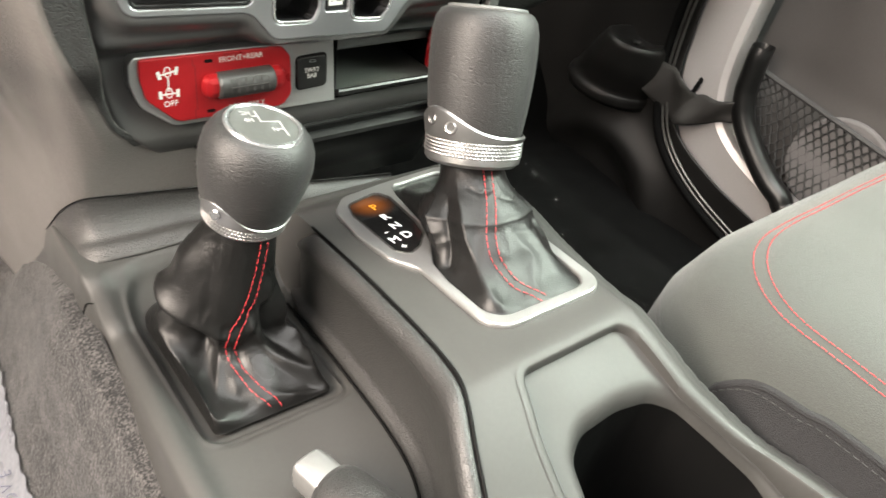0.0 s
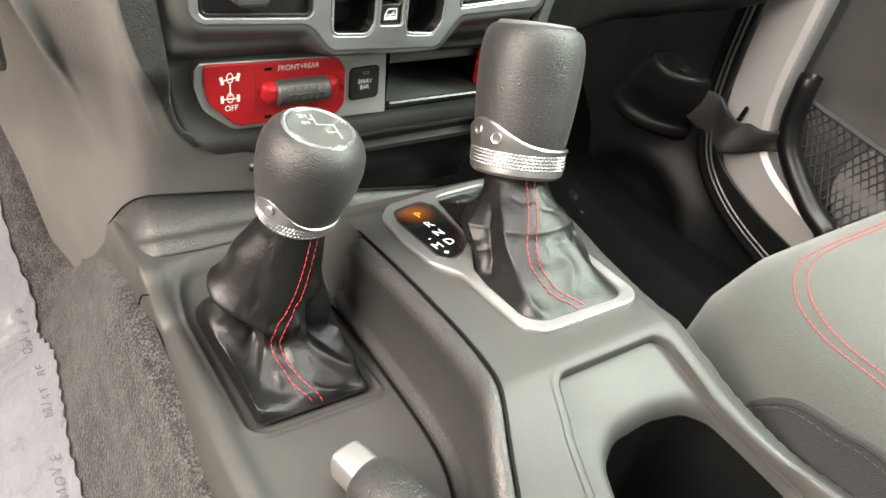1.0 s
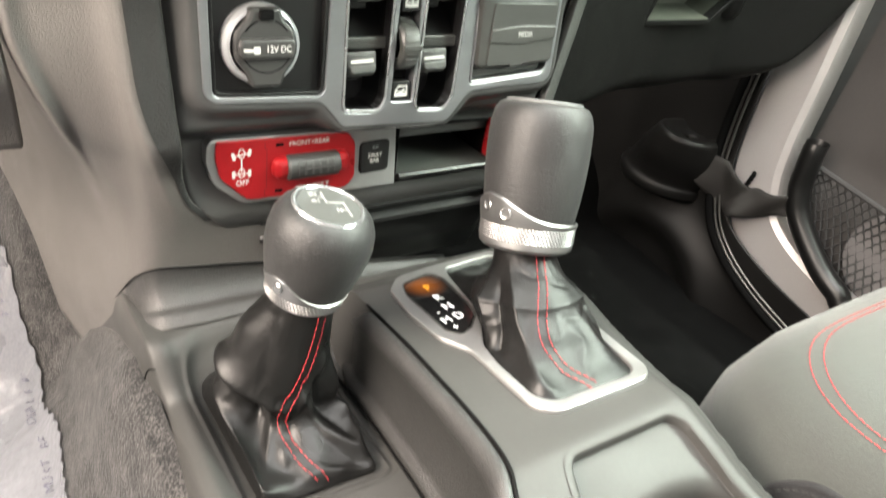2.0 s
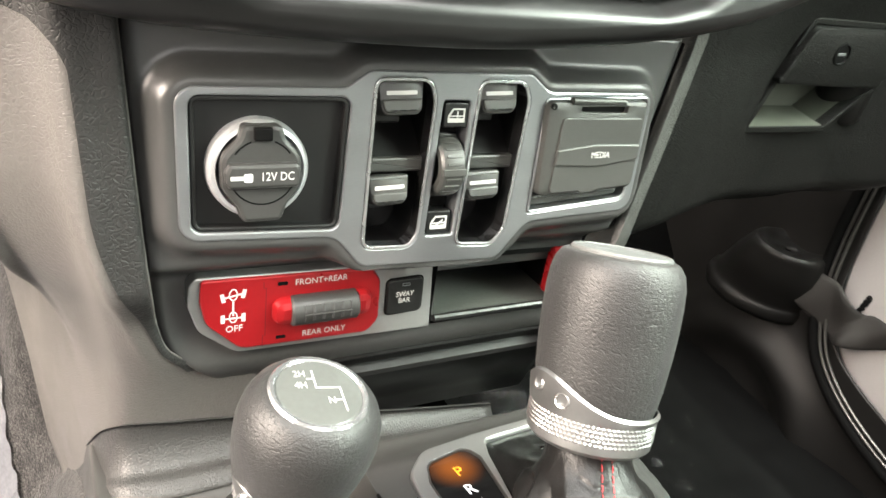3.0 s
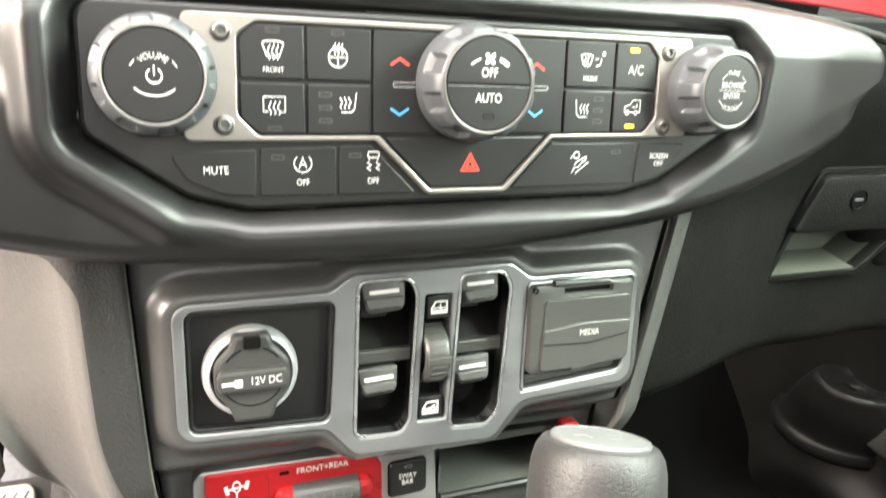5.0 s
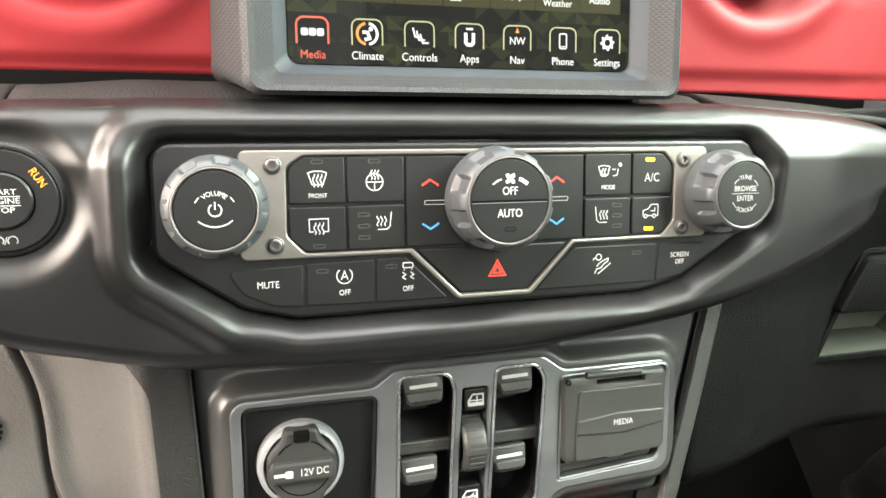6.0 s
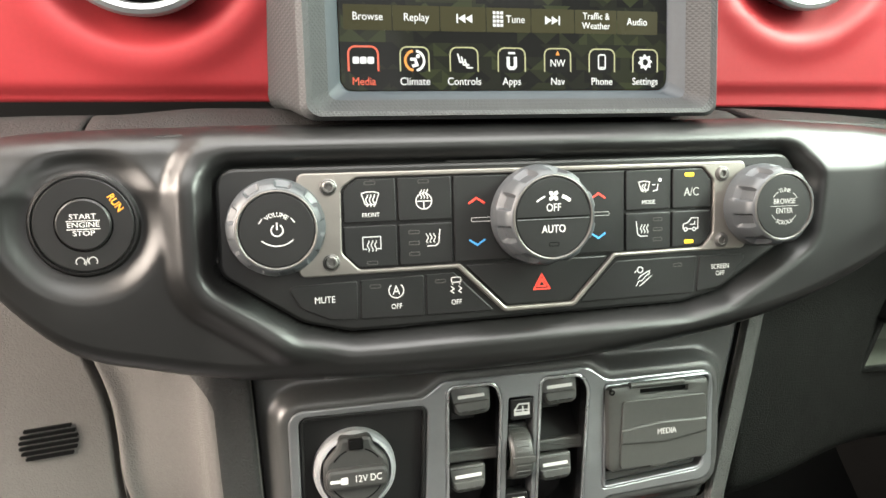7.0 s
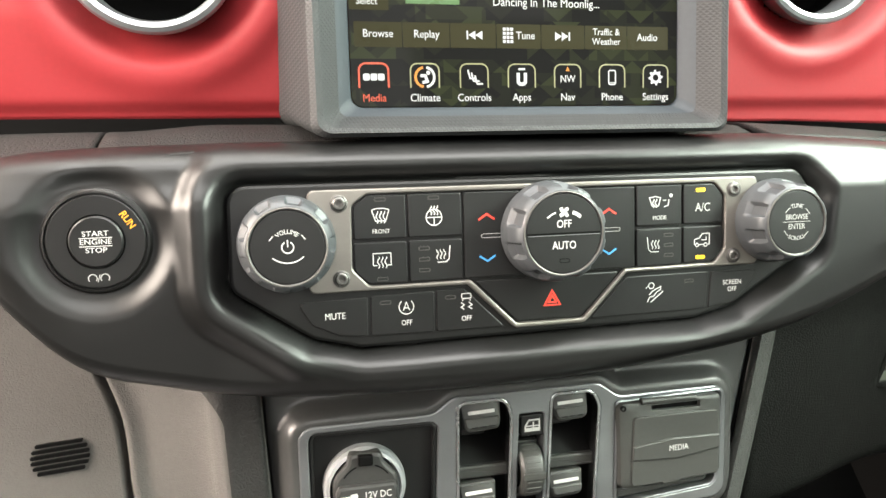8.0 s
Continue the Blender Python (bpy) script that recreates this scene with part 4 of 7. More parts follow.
TRAY = rounded([(13.5, -66), (97, -66), (97, -97.5), (13.5, -97.5)], 2)
bm = bmesh.new()
sheet(bm, 130, 96, lambda s, t: L @ Vector(stack_point(s, t)))
inv = L.inverted()
kill = []
for f in bm.faces:
    c = inv @ f.calc_center_median()
    if inside_distance(TRAY, c.x, c.y) < -1 or inside_distance(SILV, c.x, c.y) < -3:
        kill.append(f)
bmesh.ops.delete(bm, geom=kill, context="FACES")
structure("centre_stack_fascia", bm, SATIN_GREY, "satin charcoal centre stack panel round the switches", "dashboard panel", 50, 0.003, (0, -1, 0))

for nm, table, du in (("stack_gap_left", STACK_L, -0.9), ("stack_gap_right", STACK_R, 0.9)):
    bm = bmesh.new()
    tube(bm, [L @ Vector((lerp_table(table, v) + du, v, stack_point(0.0 if du < 0 else 1.0, (v + 130) / 192)[2] + 0.3)) for v in range(-122, 62, 2)], 0.0011, 8)
    structure(nm, bm, BLACK, "narrow dark gap beside the centre stack panel", "trim", 60)

switches = thing("switch_panel", L @ Vector((0, -48, -4)), "window switch panel in a satin gunmetal surround", "switch panel")
SQ = rounded([(-115.8, 31.6, 4.5), (-49.5, 31.4, 4.5), (-53, -27.8, 4.5), (-116, -24.8, 4.5)][::-1], 4.5, 6)
OA = rounded([(-39.5, 40, 5), (-12, 40.2, 7), (-9, 30, 12), (-12.6, -33, 9), (-17, -40, 7), (-41.8, -38.8, 5)][::-1], 5, 6)
OB = rounded([(12.5, 40, 5), (37.5, 40, 7), (41.3, 31, 12), (36, -35, 9), (29, -42.6, 7), (7.2, -41, 5)][::-1], 5, 6)
OC = rounded([(-5.2, 30.3), (8.8, 30.1), (5.7, -35), (-9.2, -34.6)][::-1], 1.5)
OM = rounded([(50.5, 32, 2), (117, 33.4, 4), (111.5, -22.8, 7), (48.0, -27, 2)][::-1], 2.5)
ROCKER = material("dark grey switch plastic", (0.040, 0.041, 0.038), 0.42, grain=0.1, grain_size=2000)
bm = bmesh.new()
plate(bm, L, SILV, -10, 0.6, 0.9, holes=[SQ, OA, OB, OC, OM])
part("surround", bm, DARK_SILVER, switches, "satin gunmetal surround")
bm = bmesh.new()
for o in (OA, OB):
    plate(bm, L, grow(o, 0.1), 0.3, 1.1, 0.35, holes=[grow(o, -1.5)])
part("bright_edge", bm, CHROME, switches, "bright edge of the switch wells")
bm = bmesh.new()
plate(bm, L, grow(SILV, -2), -34, -31)
for o in (OA, OB):
    for lp in (o,):
        ring = lp + [lp[0]]
        for (a, b) in zip(ring, ring[1:]):
            q = [bm.verts.new(L @ Vector((*p, h))) for p, h in ((a, -1), (b, -1), (b, -32), (a, -32))]
            bm.faces.new(q)
part("well", bm, SATIN, switches, smooth=0)
for uL, uR in ((-41, -10), (9, 40)):
    bm = bmesh.new()
    plate(bm, at(L, (uL + uR) / 2, -0.8, -6), rect(uR - uL, 7.0, 1), -24, 0, 1.2)
    part("bridge", bm, ROCKER, switches)
    bm = bmesh.new()
    foot_ = [(uL, 24, -30), (uR, 24, -30), (uR, 1, -7.2), (uL, 1, -7.2)]
    vs = [bm.verts.new(L @ Vector((u, v, n - d))) for d in (0, 2) for u, v, n in foot_]
    for f in ((0, 1, 2, 3), (4, 7, 6, 5), (0, 4, 5, 1), (2, 6, 7, 3)):
        bm.faces.new([vs[i] for i in f])
    part("ramp", bm, SATIN, switches, smooth=0)


def rocker(u, v, w, h):
    mm = at(L, u, v, -1.2, 2) @ Matrix.Rotation(radians(-11), 4, "X")
    bm = bmesh.new()
    plate(bm, mm, rounded([(-w / 2, h / 2, 1.5), (-w * 0.43, -h / 2, 4.2), (w * 0.43, -h / 2, 4.2), (w / 2, h / 2, 1.5)], 2, 5), -11, 0, 1.8)
    sw = part("window_switch", bm, ROCKER, switches, "dark grey window switch", 30)
    bm = bmesh.new()
    plate(bm, at(mm, 0, -h * 0.26), rounded([(-w * 0.43, h * 0.20, 1), (-w * 0.38, -h * 0.16, 3), (w * 0.38, -h * 0.16, 3), (w * 0.43, h * 0.20, 1)], 1, 4), -1, 1.0, 0.9)
    part("finger_lip", bm, ROCKER, sw)
    bm = bmesh.new()
    plate(bm, at(mm, 0, h * 0.10), rect(14.6, 1.8, 0.3), -0.5, 0.35)
    part("white_line", bm, WHITE_PRINT, sw)
    for k in (-4.6, 0, 4.6):
        bm = bmesh.new()
        plate(bm, at(mm, k, -h * 0.36), rect(3.6, 0.5, 0.2), 0.6, 1.25, 0.1)
        part("grip_rib", bm, BLACK, sw)
    bm = bmesh.new()
    plate(bm, at(L, u - 2, v - h * 0.62, -13), rect(w * 0.62, h * 0.5, 1), -14, 0, 1)
    part("stem", bm, SATIN, sw)


rocker(-25.6, 31.6, 23, 16.5)
rocker(-28.4, -11.4, 20.6, 14.0)
rocker(24.6, 32.0, 22, 16.0)
rocker(21.2, -11.2, 20.6, 14.2)
# centre column: lock keys and thumb wheel
bm = bmesh.new()
plate(bm, L, grow(OC, -0.2), -14, -9, 0.3)
part("column", bm, BLACK, switches)
for u, v, closed in ((2.2, 23.4, 0), (-1.9, -28.6, 1)):
    bm = bmesh.new()
    plate(bm, at(L, u, v), rect(12.6, 11.5, 1), -10, -0.6, 0.6)
    key = part("window_key", bm, GLOSS, switches)
    bm = bmesh.new()
    stroke(bm, at(L, u, v, -0.62), [(-4, -3), (-4, -0.4), (-1.8, 2.8), (4, 2.8), (4, -3)], 0.8, closed=True)
    stroke(bm, at(L, u, v, -0.62), [(-3.6, -0.4), (3.6, -0.4)], 0.6)
    stroke(bm, at(L, u, v, -0.62), [(-2.4, -2.6), (2.4, 1.2)] if closed else [(0.6, -2.6), (0.6, 1.8)], 0.7)
    plate(bm, at(L, u, v, -0.64), [(-3.6, -2.6), (3.6, -2.6), (3.6, -1.4), (-3.6, -1.4)], 0, 0.1)
    part("symbol", bm, WHITE_PRINT, key, smooth=0)
wm = L @ Matrix.Translation((0.3, -1.8, -7.5)) @ Matrix.Rotation(radians(90), 4, "Y")
bm = bmesh.new()
revolve(bm, wm, [(10, -6.4), (13.0, -6.4), (14.3, -5.2), (14.6, -4.2), (14.6, 4.2), (14.3, 5.2), (13.0, 6.4), (10, 6.4)], 96)
wheel = part("thumb_wheel", bm, ROCKER, switches, "ribbed thumb wheel")
for k in range(24):
    a = 2 * math.pi * k / 24
    bm = bmesh.new()
    rib = wm @ Matrix.Rotation(a, 4, "Z") @ Matrix.Translation((14.4, 0, 0)) @ Matrix.Rotation(radians(90), 4, "Y")
    plate(bm, rib, rect(8.0 if k % 6 else 12.4, 1.7 if k % 6 else 3.4, 0.5), -0.4, 0.55 if k % 6 else 0.9, 0.3)
    part("rib", bm, ROCKER, wheel)

# 12 volt socket
CAPS = material("black cap plastic", (0.030, 0.030, 0.029), 0.42, grain=0.1, grain_size=2000)
socket = thing("power_socket", L @ Vector((-83, -26, -6)), "black 12 volt socket with a flip cap and bright ring", "power socket")
bm = bmesh.new()
plate(bm, L, grow(SQ, -0.2), -9, -0.4, 0.6, holes=[grow(SQ, -2.2)], hb=0.8)
part("rim", bm, GLOSS, socket, smooth=0)
bm = bmesh.new()
plate(bm, L, grow(SQ, -2.0), -9, -5.0)
part("face", bm, GLOSS, socket, smooth=0)
sm = at(L, -88.5, 1.2, -5)
bm = bmesh.new()
revolve(bm, sm, [(21.4, 0), (21.0, 4.6), (19.8, 7.0), (18.2, 7.6), (17.2, 5), (17.2, 0)], 64)
part("ring", bm, WHITE_RING, socket, "bright ring")
CAP = rounded([(-8, -21, 3), (8, -21, 3), (10.5, -14.0, 3), (16.5, -6, 8), (16.5, 7, 8), (9.5, 14.5, 4), (8.0, 19.8, 3), (-8.0, 19.8, 3), (-9.5, 14.5, 4), (-16.5, 7, 8), (-16.5, -6, 8), (-10.5, -14.0, 3)], 3, 6)
bm = bmesh.new()
plate(bm, sm, CAP, 0, 11.5, 2.0)
cap = part("cap", bm, CAPS, socket, "black flip cap")
bm = bmesh.new()
plate(bm, at(sm, 0, -0.6), rounded([(-14, -4.8), (14, -4.8), (15.5, -2), (15.5, 2), (14, 5.5), (-14, 5.5), (-15.5, 2), (-15.5, -2)], 2), 11.0, 15.0, 1.6)
grip = part("grip", bm, CAPS, cap)
text("12V DC", at(sm, 5.2, -0.4, 15.05), 5.0, WHITE_PRINT, grip, "lettering", 0.84, 0.05)
bm = bmesh.new()
plate(bm, at(sm, -6.6, -0.6, 15.0), rect(3.6, 3.6, 0.8), 0, 0.12)
stroke(bm, at(sm, -6.6, -0.6, 15.0), [(-2, 0), (-7, 0)], 1.6)
part("symbol", bm, WHITE_PRINT, grip, smooth=0)
bm = bmesh.new()
plate(bm, at(sm, 0, 16.5), rect(7.5, 5.5, 1), 11.0, 13.4, 0.8)
part("hinge", bm, BLACK, cap)
bm = bmesh.new()
stroke(bm, sm, arc(13.5, 200, 340, 0, 0.5), 0.7, 11.3, 11.6)
stroke(bm, sm, arc(13.5, 35, 70, 0, 0.5), 0.7, 11.3, 11.6)
stroke(bm, sm, arc(13.5, 110, 145, 0, 0.5), 0.7, 11.3, 11.6)
part("groove", bm, BLACK, cap, smooth=0)

# media flap
media = thing("media_port", L @ Vector((84, -26, -5)), "charcoal flap over the media port lettered MEDIA", "port cover")
bm = bmesh.new()
plate(bm, L, grow(OM, -0.3), -10, -6)
part("recess", bm, BLACK, media)
bm = bmesh.new()
plate(bm, L, OM, -6, 1.2, 0.7, holes=[grow(OM, -1.6)])
part("rim", bm, DARK_SILVER, media)
LID = rounded([(50.0, 31.2, 4), (113.2, 31.6, 3), (112.2, -15.2, 5), (50.2, -17.2, 4)][::-1], 3, 6)
bm = bmesh.new()
plate(bm, L, LID, -5, 5.0, 2.6, holes=[rounded([(69.6, 29.6), (99.5, 29.4), (99, 25.4), (69.6, 25.8)][::-1], 0.8)], hb=0.4)
lid = part("flap", bm, ROCKER, media, "charcoal hinged flap", 30)
bm = bmesh.new()
plate(bm, L, rounded([(69, 30), (100, 29.8), (100, 25), (69, 25)][::-1], 0.5), 1.0, 2.2)
part("finger_slot", bm, BLACK, lid)
bm = bmesh.new()
plate(bm, L, rounded([(58.6, 23.2, 2.5), (110.4, 22.9, 2.5), (110.0, -13.2, 3), (86, -14.6, 1), (85, -15.8, 0.6), (76, -16.0, 0.6), (75, -14.9, 1), (56.4, -15.4, 2.5)][::-1], 1.5), 4.6, 6.0, 0.5)
part("panel", bm, ROCKER, lid)
bm = bmesh.new()
plate(bm, L, rounded([(57.6, 7.2, 1), (81, 10.0, 20), (110.6, 9.2, 1), (110.4, 1.4, 1), (84, -2.2, 20), (56.8, -0.8, 1)][::-1], 1.0, 6), 5.6, 7.0, 0.9)
ridge = part("ridge", bm, ROCKER, lid)
text("MEDIA", at(L, 84.6, 4.2, 7.02), 4.7, WHITE_PRINT, ridge, "lettering", 0.86, 0.05)
bm = bmesh.new()
tube(bm, [L @ Vector((63.5 + 33 * k / 12, 31.4 - 0.02 * k, 4.4)) for k in range(13)], 0.0019, 12)
part("hinge_bar", bm, ROCKER, lid)
bm = bmesh.new()
revolve(bm, L @ Matrix.Translation((52.6, 28.6, 4.2)), [(1.6, 0), (1.6, 1.2), (0.9, 1.3), (0.8, 0.2), (0, 0.1)], 18)
part("hinge_pin", bm, BLACK, lid)
bm = bmesh.new()
plate(bm, L, rounded([(51, -18.4, 1.5), (109, -16.5, 2), (107.5, -20.8, 4), (50.4, -24.6, 2)][::-1], 1.5), -8, -2.0, 1.8)
part("sill", bm, ROCKER, media)

# axle lock panel
axle = thing("axle_lock_panel", R @ Vector((-50, -20, 0)), "red axle lock switch panel with white lettering", "switch panel")
FRAME_R = rounded([(-115.4, 20, 4), (-112, 24.0, 3), (8.2, 20.4, 1), (11.6, -21.3, 1), (-94, -19.4, 12), (-111.5, -5, 14), (-116.0, 10, 8)][::-1], 4, 6)
RED_P = rounded([(-110.2, 23.0, 2), (-27, 20.8, 7), (-21.6, 13.5, 7), (-20.6, -10.5, 7), (-26.5, -17.4, 7), (-92, -16.6, 9), (-108.2, -0.5, 12), (-110.8, 12, 8)][::-1], 4, 6)
bm = bmesh.new()
plate(bm, R, FRAME_R, -8, 0.2, 0.8)
part("surround", bm, SILVER, axle, "satin silver surround")
bm = bmesh.new()
plate(bm, R, RED_P, -1, 1.7, 0.9)
red = part("red_plate", bm, RED, axle, "metallic red plate")
bm = bmesh.new()
stroke(bm, at(R, -81.5, 1.5, 1.68), [(0, 18), (0, 14.5), (1.2, 14.5), (1.2, -12), (0, -12), (0, -18)], 0.5)
part("seam", bm, material("dark red groove", (0.16, 0.006, 0.008), 0.5), red, smooth=0)
bm = bmesh.new()
plate(bm, at(R, -52.2, 3.2, 1.0), rect(50.5, 14, 5), 0, 6.6, 4.2)
part("switch_pad", bm, RED, red, "raised red switch pad")
rm = R @ Matrix.Translation((-52.0, 3.0, 3.2)) @ Matrix.Rotation(radians(90), 4, "Y")
bm = bmesh.new()
revolve(bm, rm, [(0, -17.4), (6.8, -17.2), (7.8, -16.2), (7.8, 16.2), (6.8, 17.2), (0, 17.4)], 40)
roll = part("roller_switch", bm, CAPS, red, "ribbed dark grey roller switch")
for row_ in (0, 1):
    for k in range(5):
        bm = bmesh.new()
        rib = R @ Matrix.Translation((-61.2 + 4.8 * k, 3.0, 3.2)) @ Matrix.Rotation(radians(row_ * -34 + 6), 4, "X") @ Matrix.Translation((0, 0, 7.6))
        stroke(bm, rib, [(-2.0, -1.8), (-2.0, 1.8), (2.0, 1.8), (2.0, -1.8)], 0.55, -0.3, 0.6, closed=False)
        part("grip_rib", bm, SATIN_GREY, roll, smooth=0)
text("FRONT+REAR", at(R, -53.2, 17.4, 1.75), 4.6, WHITE_PRINT, red, "lettering", 0.93, 0.05)
text("REAR ONLY", at(R, -50.2, -12.6, 1.75), 4.6, WHITE_PRINT, red, "lettering", 0.93, 0.05)
text("OFF", at(R, -95.1, -4.4, 1.75), 4.9, WHITE_PRINT, red, "lettering", 0.95, 0.06)
bm = bmesh.new()
for v, off in ((13.8, 1.0), (1.6, 0)):
    stroke(bm, at(R, -95.6, v, 1.68), [(-5.4, -off), (5.4, off)], 0.9)
    for sgn in (-1, 1):
        stroke(bm, at(R, -95.6 + sgn * 4.8, v + sgn * off * 0.8, 1.68), [(-sgn * off * 0.5, -2.3), (sgn * off * 0.5, 2.3)], 1.9)
    stroke(bm, at(R, -95.6, v + 0.6, 1.68), [(x * 0.62, y) for x, y in circle(2.9, n=20)], 0.6, closed=True)
stroke(bm, at(R, -95.6, 6.8, 1.68), [(0, 4.2), (0, -3.8)], 0.8)
part("symbol", bm, WHITE_PRINT, red, smooth=0)
for v in (17.7, -12.6):
    bm = bmesh.new()
    plate(bm, at(R, -72.5, v, 1.6), rect(4.8, 1.8, 0.6), 0, 0.4)
    part("indicator", bm, BLACK, red)
bm = bmesh.new()
plate(bm, at(R, -6.8, 1.7, 0, 2), rect(21.8, 22.4, 3.2), -3, 0.5)
part("key_gap", bm, BLACK, axle)
bm = bmesh.new()
plate(bm, at(R, -6.8, 1.7, 0, 2), rect(20.4, 21, 2.8), -3, 1.9, 0.9)
sway = part("sway_bar_key", bm, GLOSS, axle, "black SWAY BAR key")
for w, v in (("SWAY", 3.2), ("BAR", -0.6)):
    text(w, at(R, -7.0, v, 1.95), 4.3, WHITE_PRINT, sway, "lettering", 0.86, 0.05)
bm = bmesh.new()
stroke(bm, at(R, -6.8, 9.0, 1.9), rect(4.2, 1.4, 0.5), 0.3, closed=True)
part("indicator", bm, DARK_SILVER, sway, smooth=0)

# open tray beside it
tray = thing("storage_tray", R @ Vector((50, -22, -20)), "shallow open storage tray with a pale rubber mat", "tray")
bm = bmesh.new()
TR = [(12.5, 19), (98, 17), (98, -20.5), (12.5, -21)]
lo = [bm.verts.new(R @ Vector((*p, -2))) for p in TR]
hi = [bm.verts.new(R @ Vector((p[0], p[1] * 0.9, -75))) for p in TR]
for i in range(4):
    j = (i + 1) % 4
    bm.faces.new((lo[i], lo[j], hi[j], hi[i]))
bm.faces.new(hi)
part("box", bm, BLACK, tray, smooth=0)
bm = bmesh.new()
plate(bm, R @ Matrix.Translation((56, -17.5, -36)) @ Matrix.Rotation(radians(-90), 4, "X"), rect(83, 70, 3), -2, 0.8, 0.6)
part("mat", bm, material("grey rubber mat", (0.060, 0.064, 0.058), 0.6, grain=0.3, grain_size=500), tray)
bm = bmesh.new()
tube(bm, [R @ Vector((13 + 85 * k / 20, -15.5 - 0.02 * k, 0.8)) for k in range(21)], 0.0022, 10)
part("lip", bm, SATIN, tray)
bm = bmesh.new()
plate(bm, at(R, 92.5, 4, 0), rect(13, 30, 4), -4, 2.0, 1.2)
tagged(part("red_trim_end", bm, RED, None), "red end piece of the tray surround", "trim")

# lower valance with two stepped ridges, and the side panels
bm = bmesh.new()


def valance(s, t):
    x = -0.080 + 0.190 * s
    prof = [(0.030, 0.362), (0.008, 0.3535), (0.002, 0.3500), (0.001, 0.3475), (0.0055, 0.3460), (0.0060, 0.3390), (0.0010, 0.3365), (0.0005, 0.3335), (0.0055, 0.3315), (0.0060, 0.3240), (0.0080, 0.3150), (0.0120, 0.3050), (0.02, 0.28)]
    y, z = prof[round(t * 12)]
    return Vector((x, y + 0.020, z))


sheet(bm, 40, 12, valance)
structure("dash_valance", bm, SATIN, "satin black stepped dash valance over the console", "dash panel", 30, 0.002, (0, -1, 0))

def left_edge(z):
    return lerp_table(STACK_L, (z - 0.470) * 1017) * 0.001


def face_y(z):
    return 0.0098 + (z - 0.470) * math.tan(radians(10.5)) + 0.008 + 0.012 * smooth01((0.42 - z) / 0.03)


def seam_x(z):
    return lerp_table([(0.39, -0.199), (0.43, -0.2005), (0.465, -0.2035), (0.507, -0.2065), (0.54, -0.2165), (0.56, -0.219)], z)


def knee(s, t):
    z0 = 0.19
    z = z0 + (0.556 - z0) * t
    a, y = left_edge(max(0.352, z)) - 0.12 * max(0.0, 0.352 - z), face_y(max(0.345, z))
    w = smooth01((z - 0.335) / (0.085 + 0.055 * smooth01((s - 0.25) / 0.4)))
    low_z = smooth01((0.47 - z) / 0.06)
    xr = left_edge(max(0.345, z)) + (-0.035 - left_edge(max(0.345, z))) * smooth01((0.350 - z) / 0.008)
    side = [(xr, 0.0236), (xr * 0.66 - 0.136 * 0.34, 0.0232), (xr * 0.33 - 0.136 * 0.67, 0.0228), (-0.136, 0.0230), (-0.147, 0.0260), (-0.154, 0.036), (-0.160, 0.055), (-0.170, 0.100), (-0.205, 0.270)]
    top = [(a, y), (a - 0.002, y - 0.0030), (a - 0.010, y - 0.0036), (a - 0.0185, y - 0.0044), (a - 0.0240, y - 0.0020), (a - 0.033, y + 0.0065), (seam_x(z) + 0.012, y + 0.0145), (seam_x(z) + 0.0006, y + 0.0165), (seam_x(z) - 0.004 * low_z, y + 0.05 + 0.16 * low_z)]
    k = s * 8
    i = min(7, int(k))
    f = k - i
    p = []
    for q in (side, top):
        pts = [Vector(q[max(i - 1, 0)]), Vector(q[i]), Vector(q[i + 1]), Vector(q[min(i + 2, 8)])]
        b0, b1, b2, b3 = pts
        p.append(0.5 * ((2 * b1) + (b2 - b0) * f + (2 * b0 - 5 * b1 + 4 * b2 - b3) * f * f + (3 * b1 - b0 - 3 * b2 + b3) * f ** 3))
    xy = p[0].lerp(p[1], w)
    low = smooth01((0.34 - z) / 0.1)
    return Vector((xy.x - 0.004 * low, xy.y, z))


bm = bmesh.new()
sheet(bm, 64, 60, knee)
structure("centre_stack_side", bm, KNEE, "dark grey grained side panel of the centre stack", "dash panel", 60, 0.003, (-0.6, -0.8, 0))


# grained margin beside the stack, its edge on the ridge; its dark colour paints in the shade, turning under the fascia
# bar at the top
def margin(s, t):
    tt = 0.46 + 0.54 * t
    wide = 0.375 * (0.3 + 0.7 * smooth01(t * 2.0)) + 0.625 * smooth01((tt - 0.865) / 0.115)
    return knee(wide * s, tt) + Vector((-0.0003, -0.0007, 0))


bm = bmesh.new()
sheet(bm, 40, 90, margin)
structure("stack_side_shade", bm, MARGIN_SHADE, "coarser grained margin of the stack side panel, its shade painted black", "trim", 60)
# lower side panel, flush under the joint, flaring out to the console
LOWER = spline([(0.075, 0.0215, 0.287), (-0.010, 0.0215, 0.302), (-0.05, 0.0210, 0.312), (-0.09, 0.0208, 0.3195), (-0.122, 0.0208, 0.3245), (-0.137, 0.0215, 0.3265), (-0.1475, 0.0245, 0.325), (-0.1555, 0.036, 0.312), (-0.1615, 0.055, 0.286), (-0.1695, 0.090, 0.243), (-0.178, 0.14, 0.205)], 8)
LOWER_FOOT = spline([(0.075, -0.002, 0.280), (-0.010, -0.004, 0.292), (-0.05, -0.005, 0.297), (-0.09, -0.006, 0.3005), (-0.122, -0.007, 0.3015), (-0.138, -0.006, 0.3015), (-0.1480, -0.004, 0.300), (-0.1555, 0.001, 0.294), (-0.1615, 0.010, 0.278), (-0.1680, 0.030, 0.245), (-0.180, 0.11, 0.18)], 8)


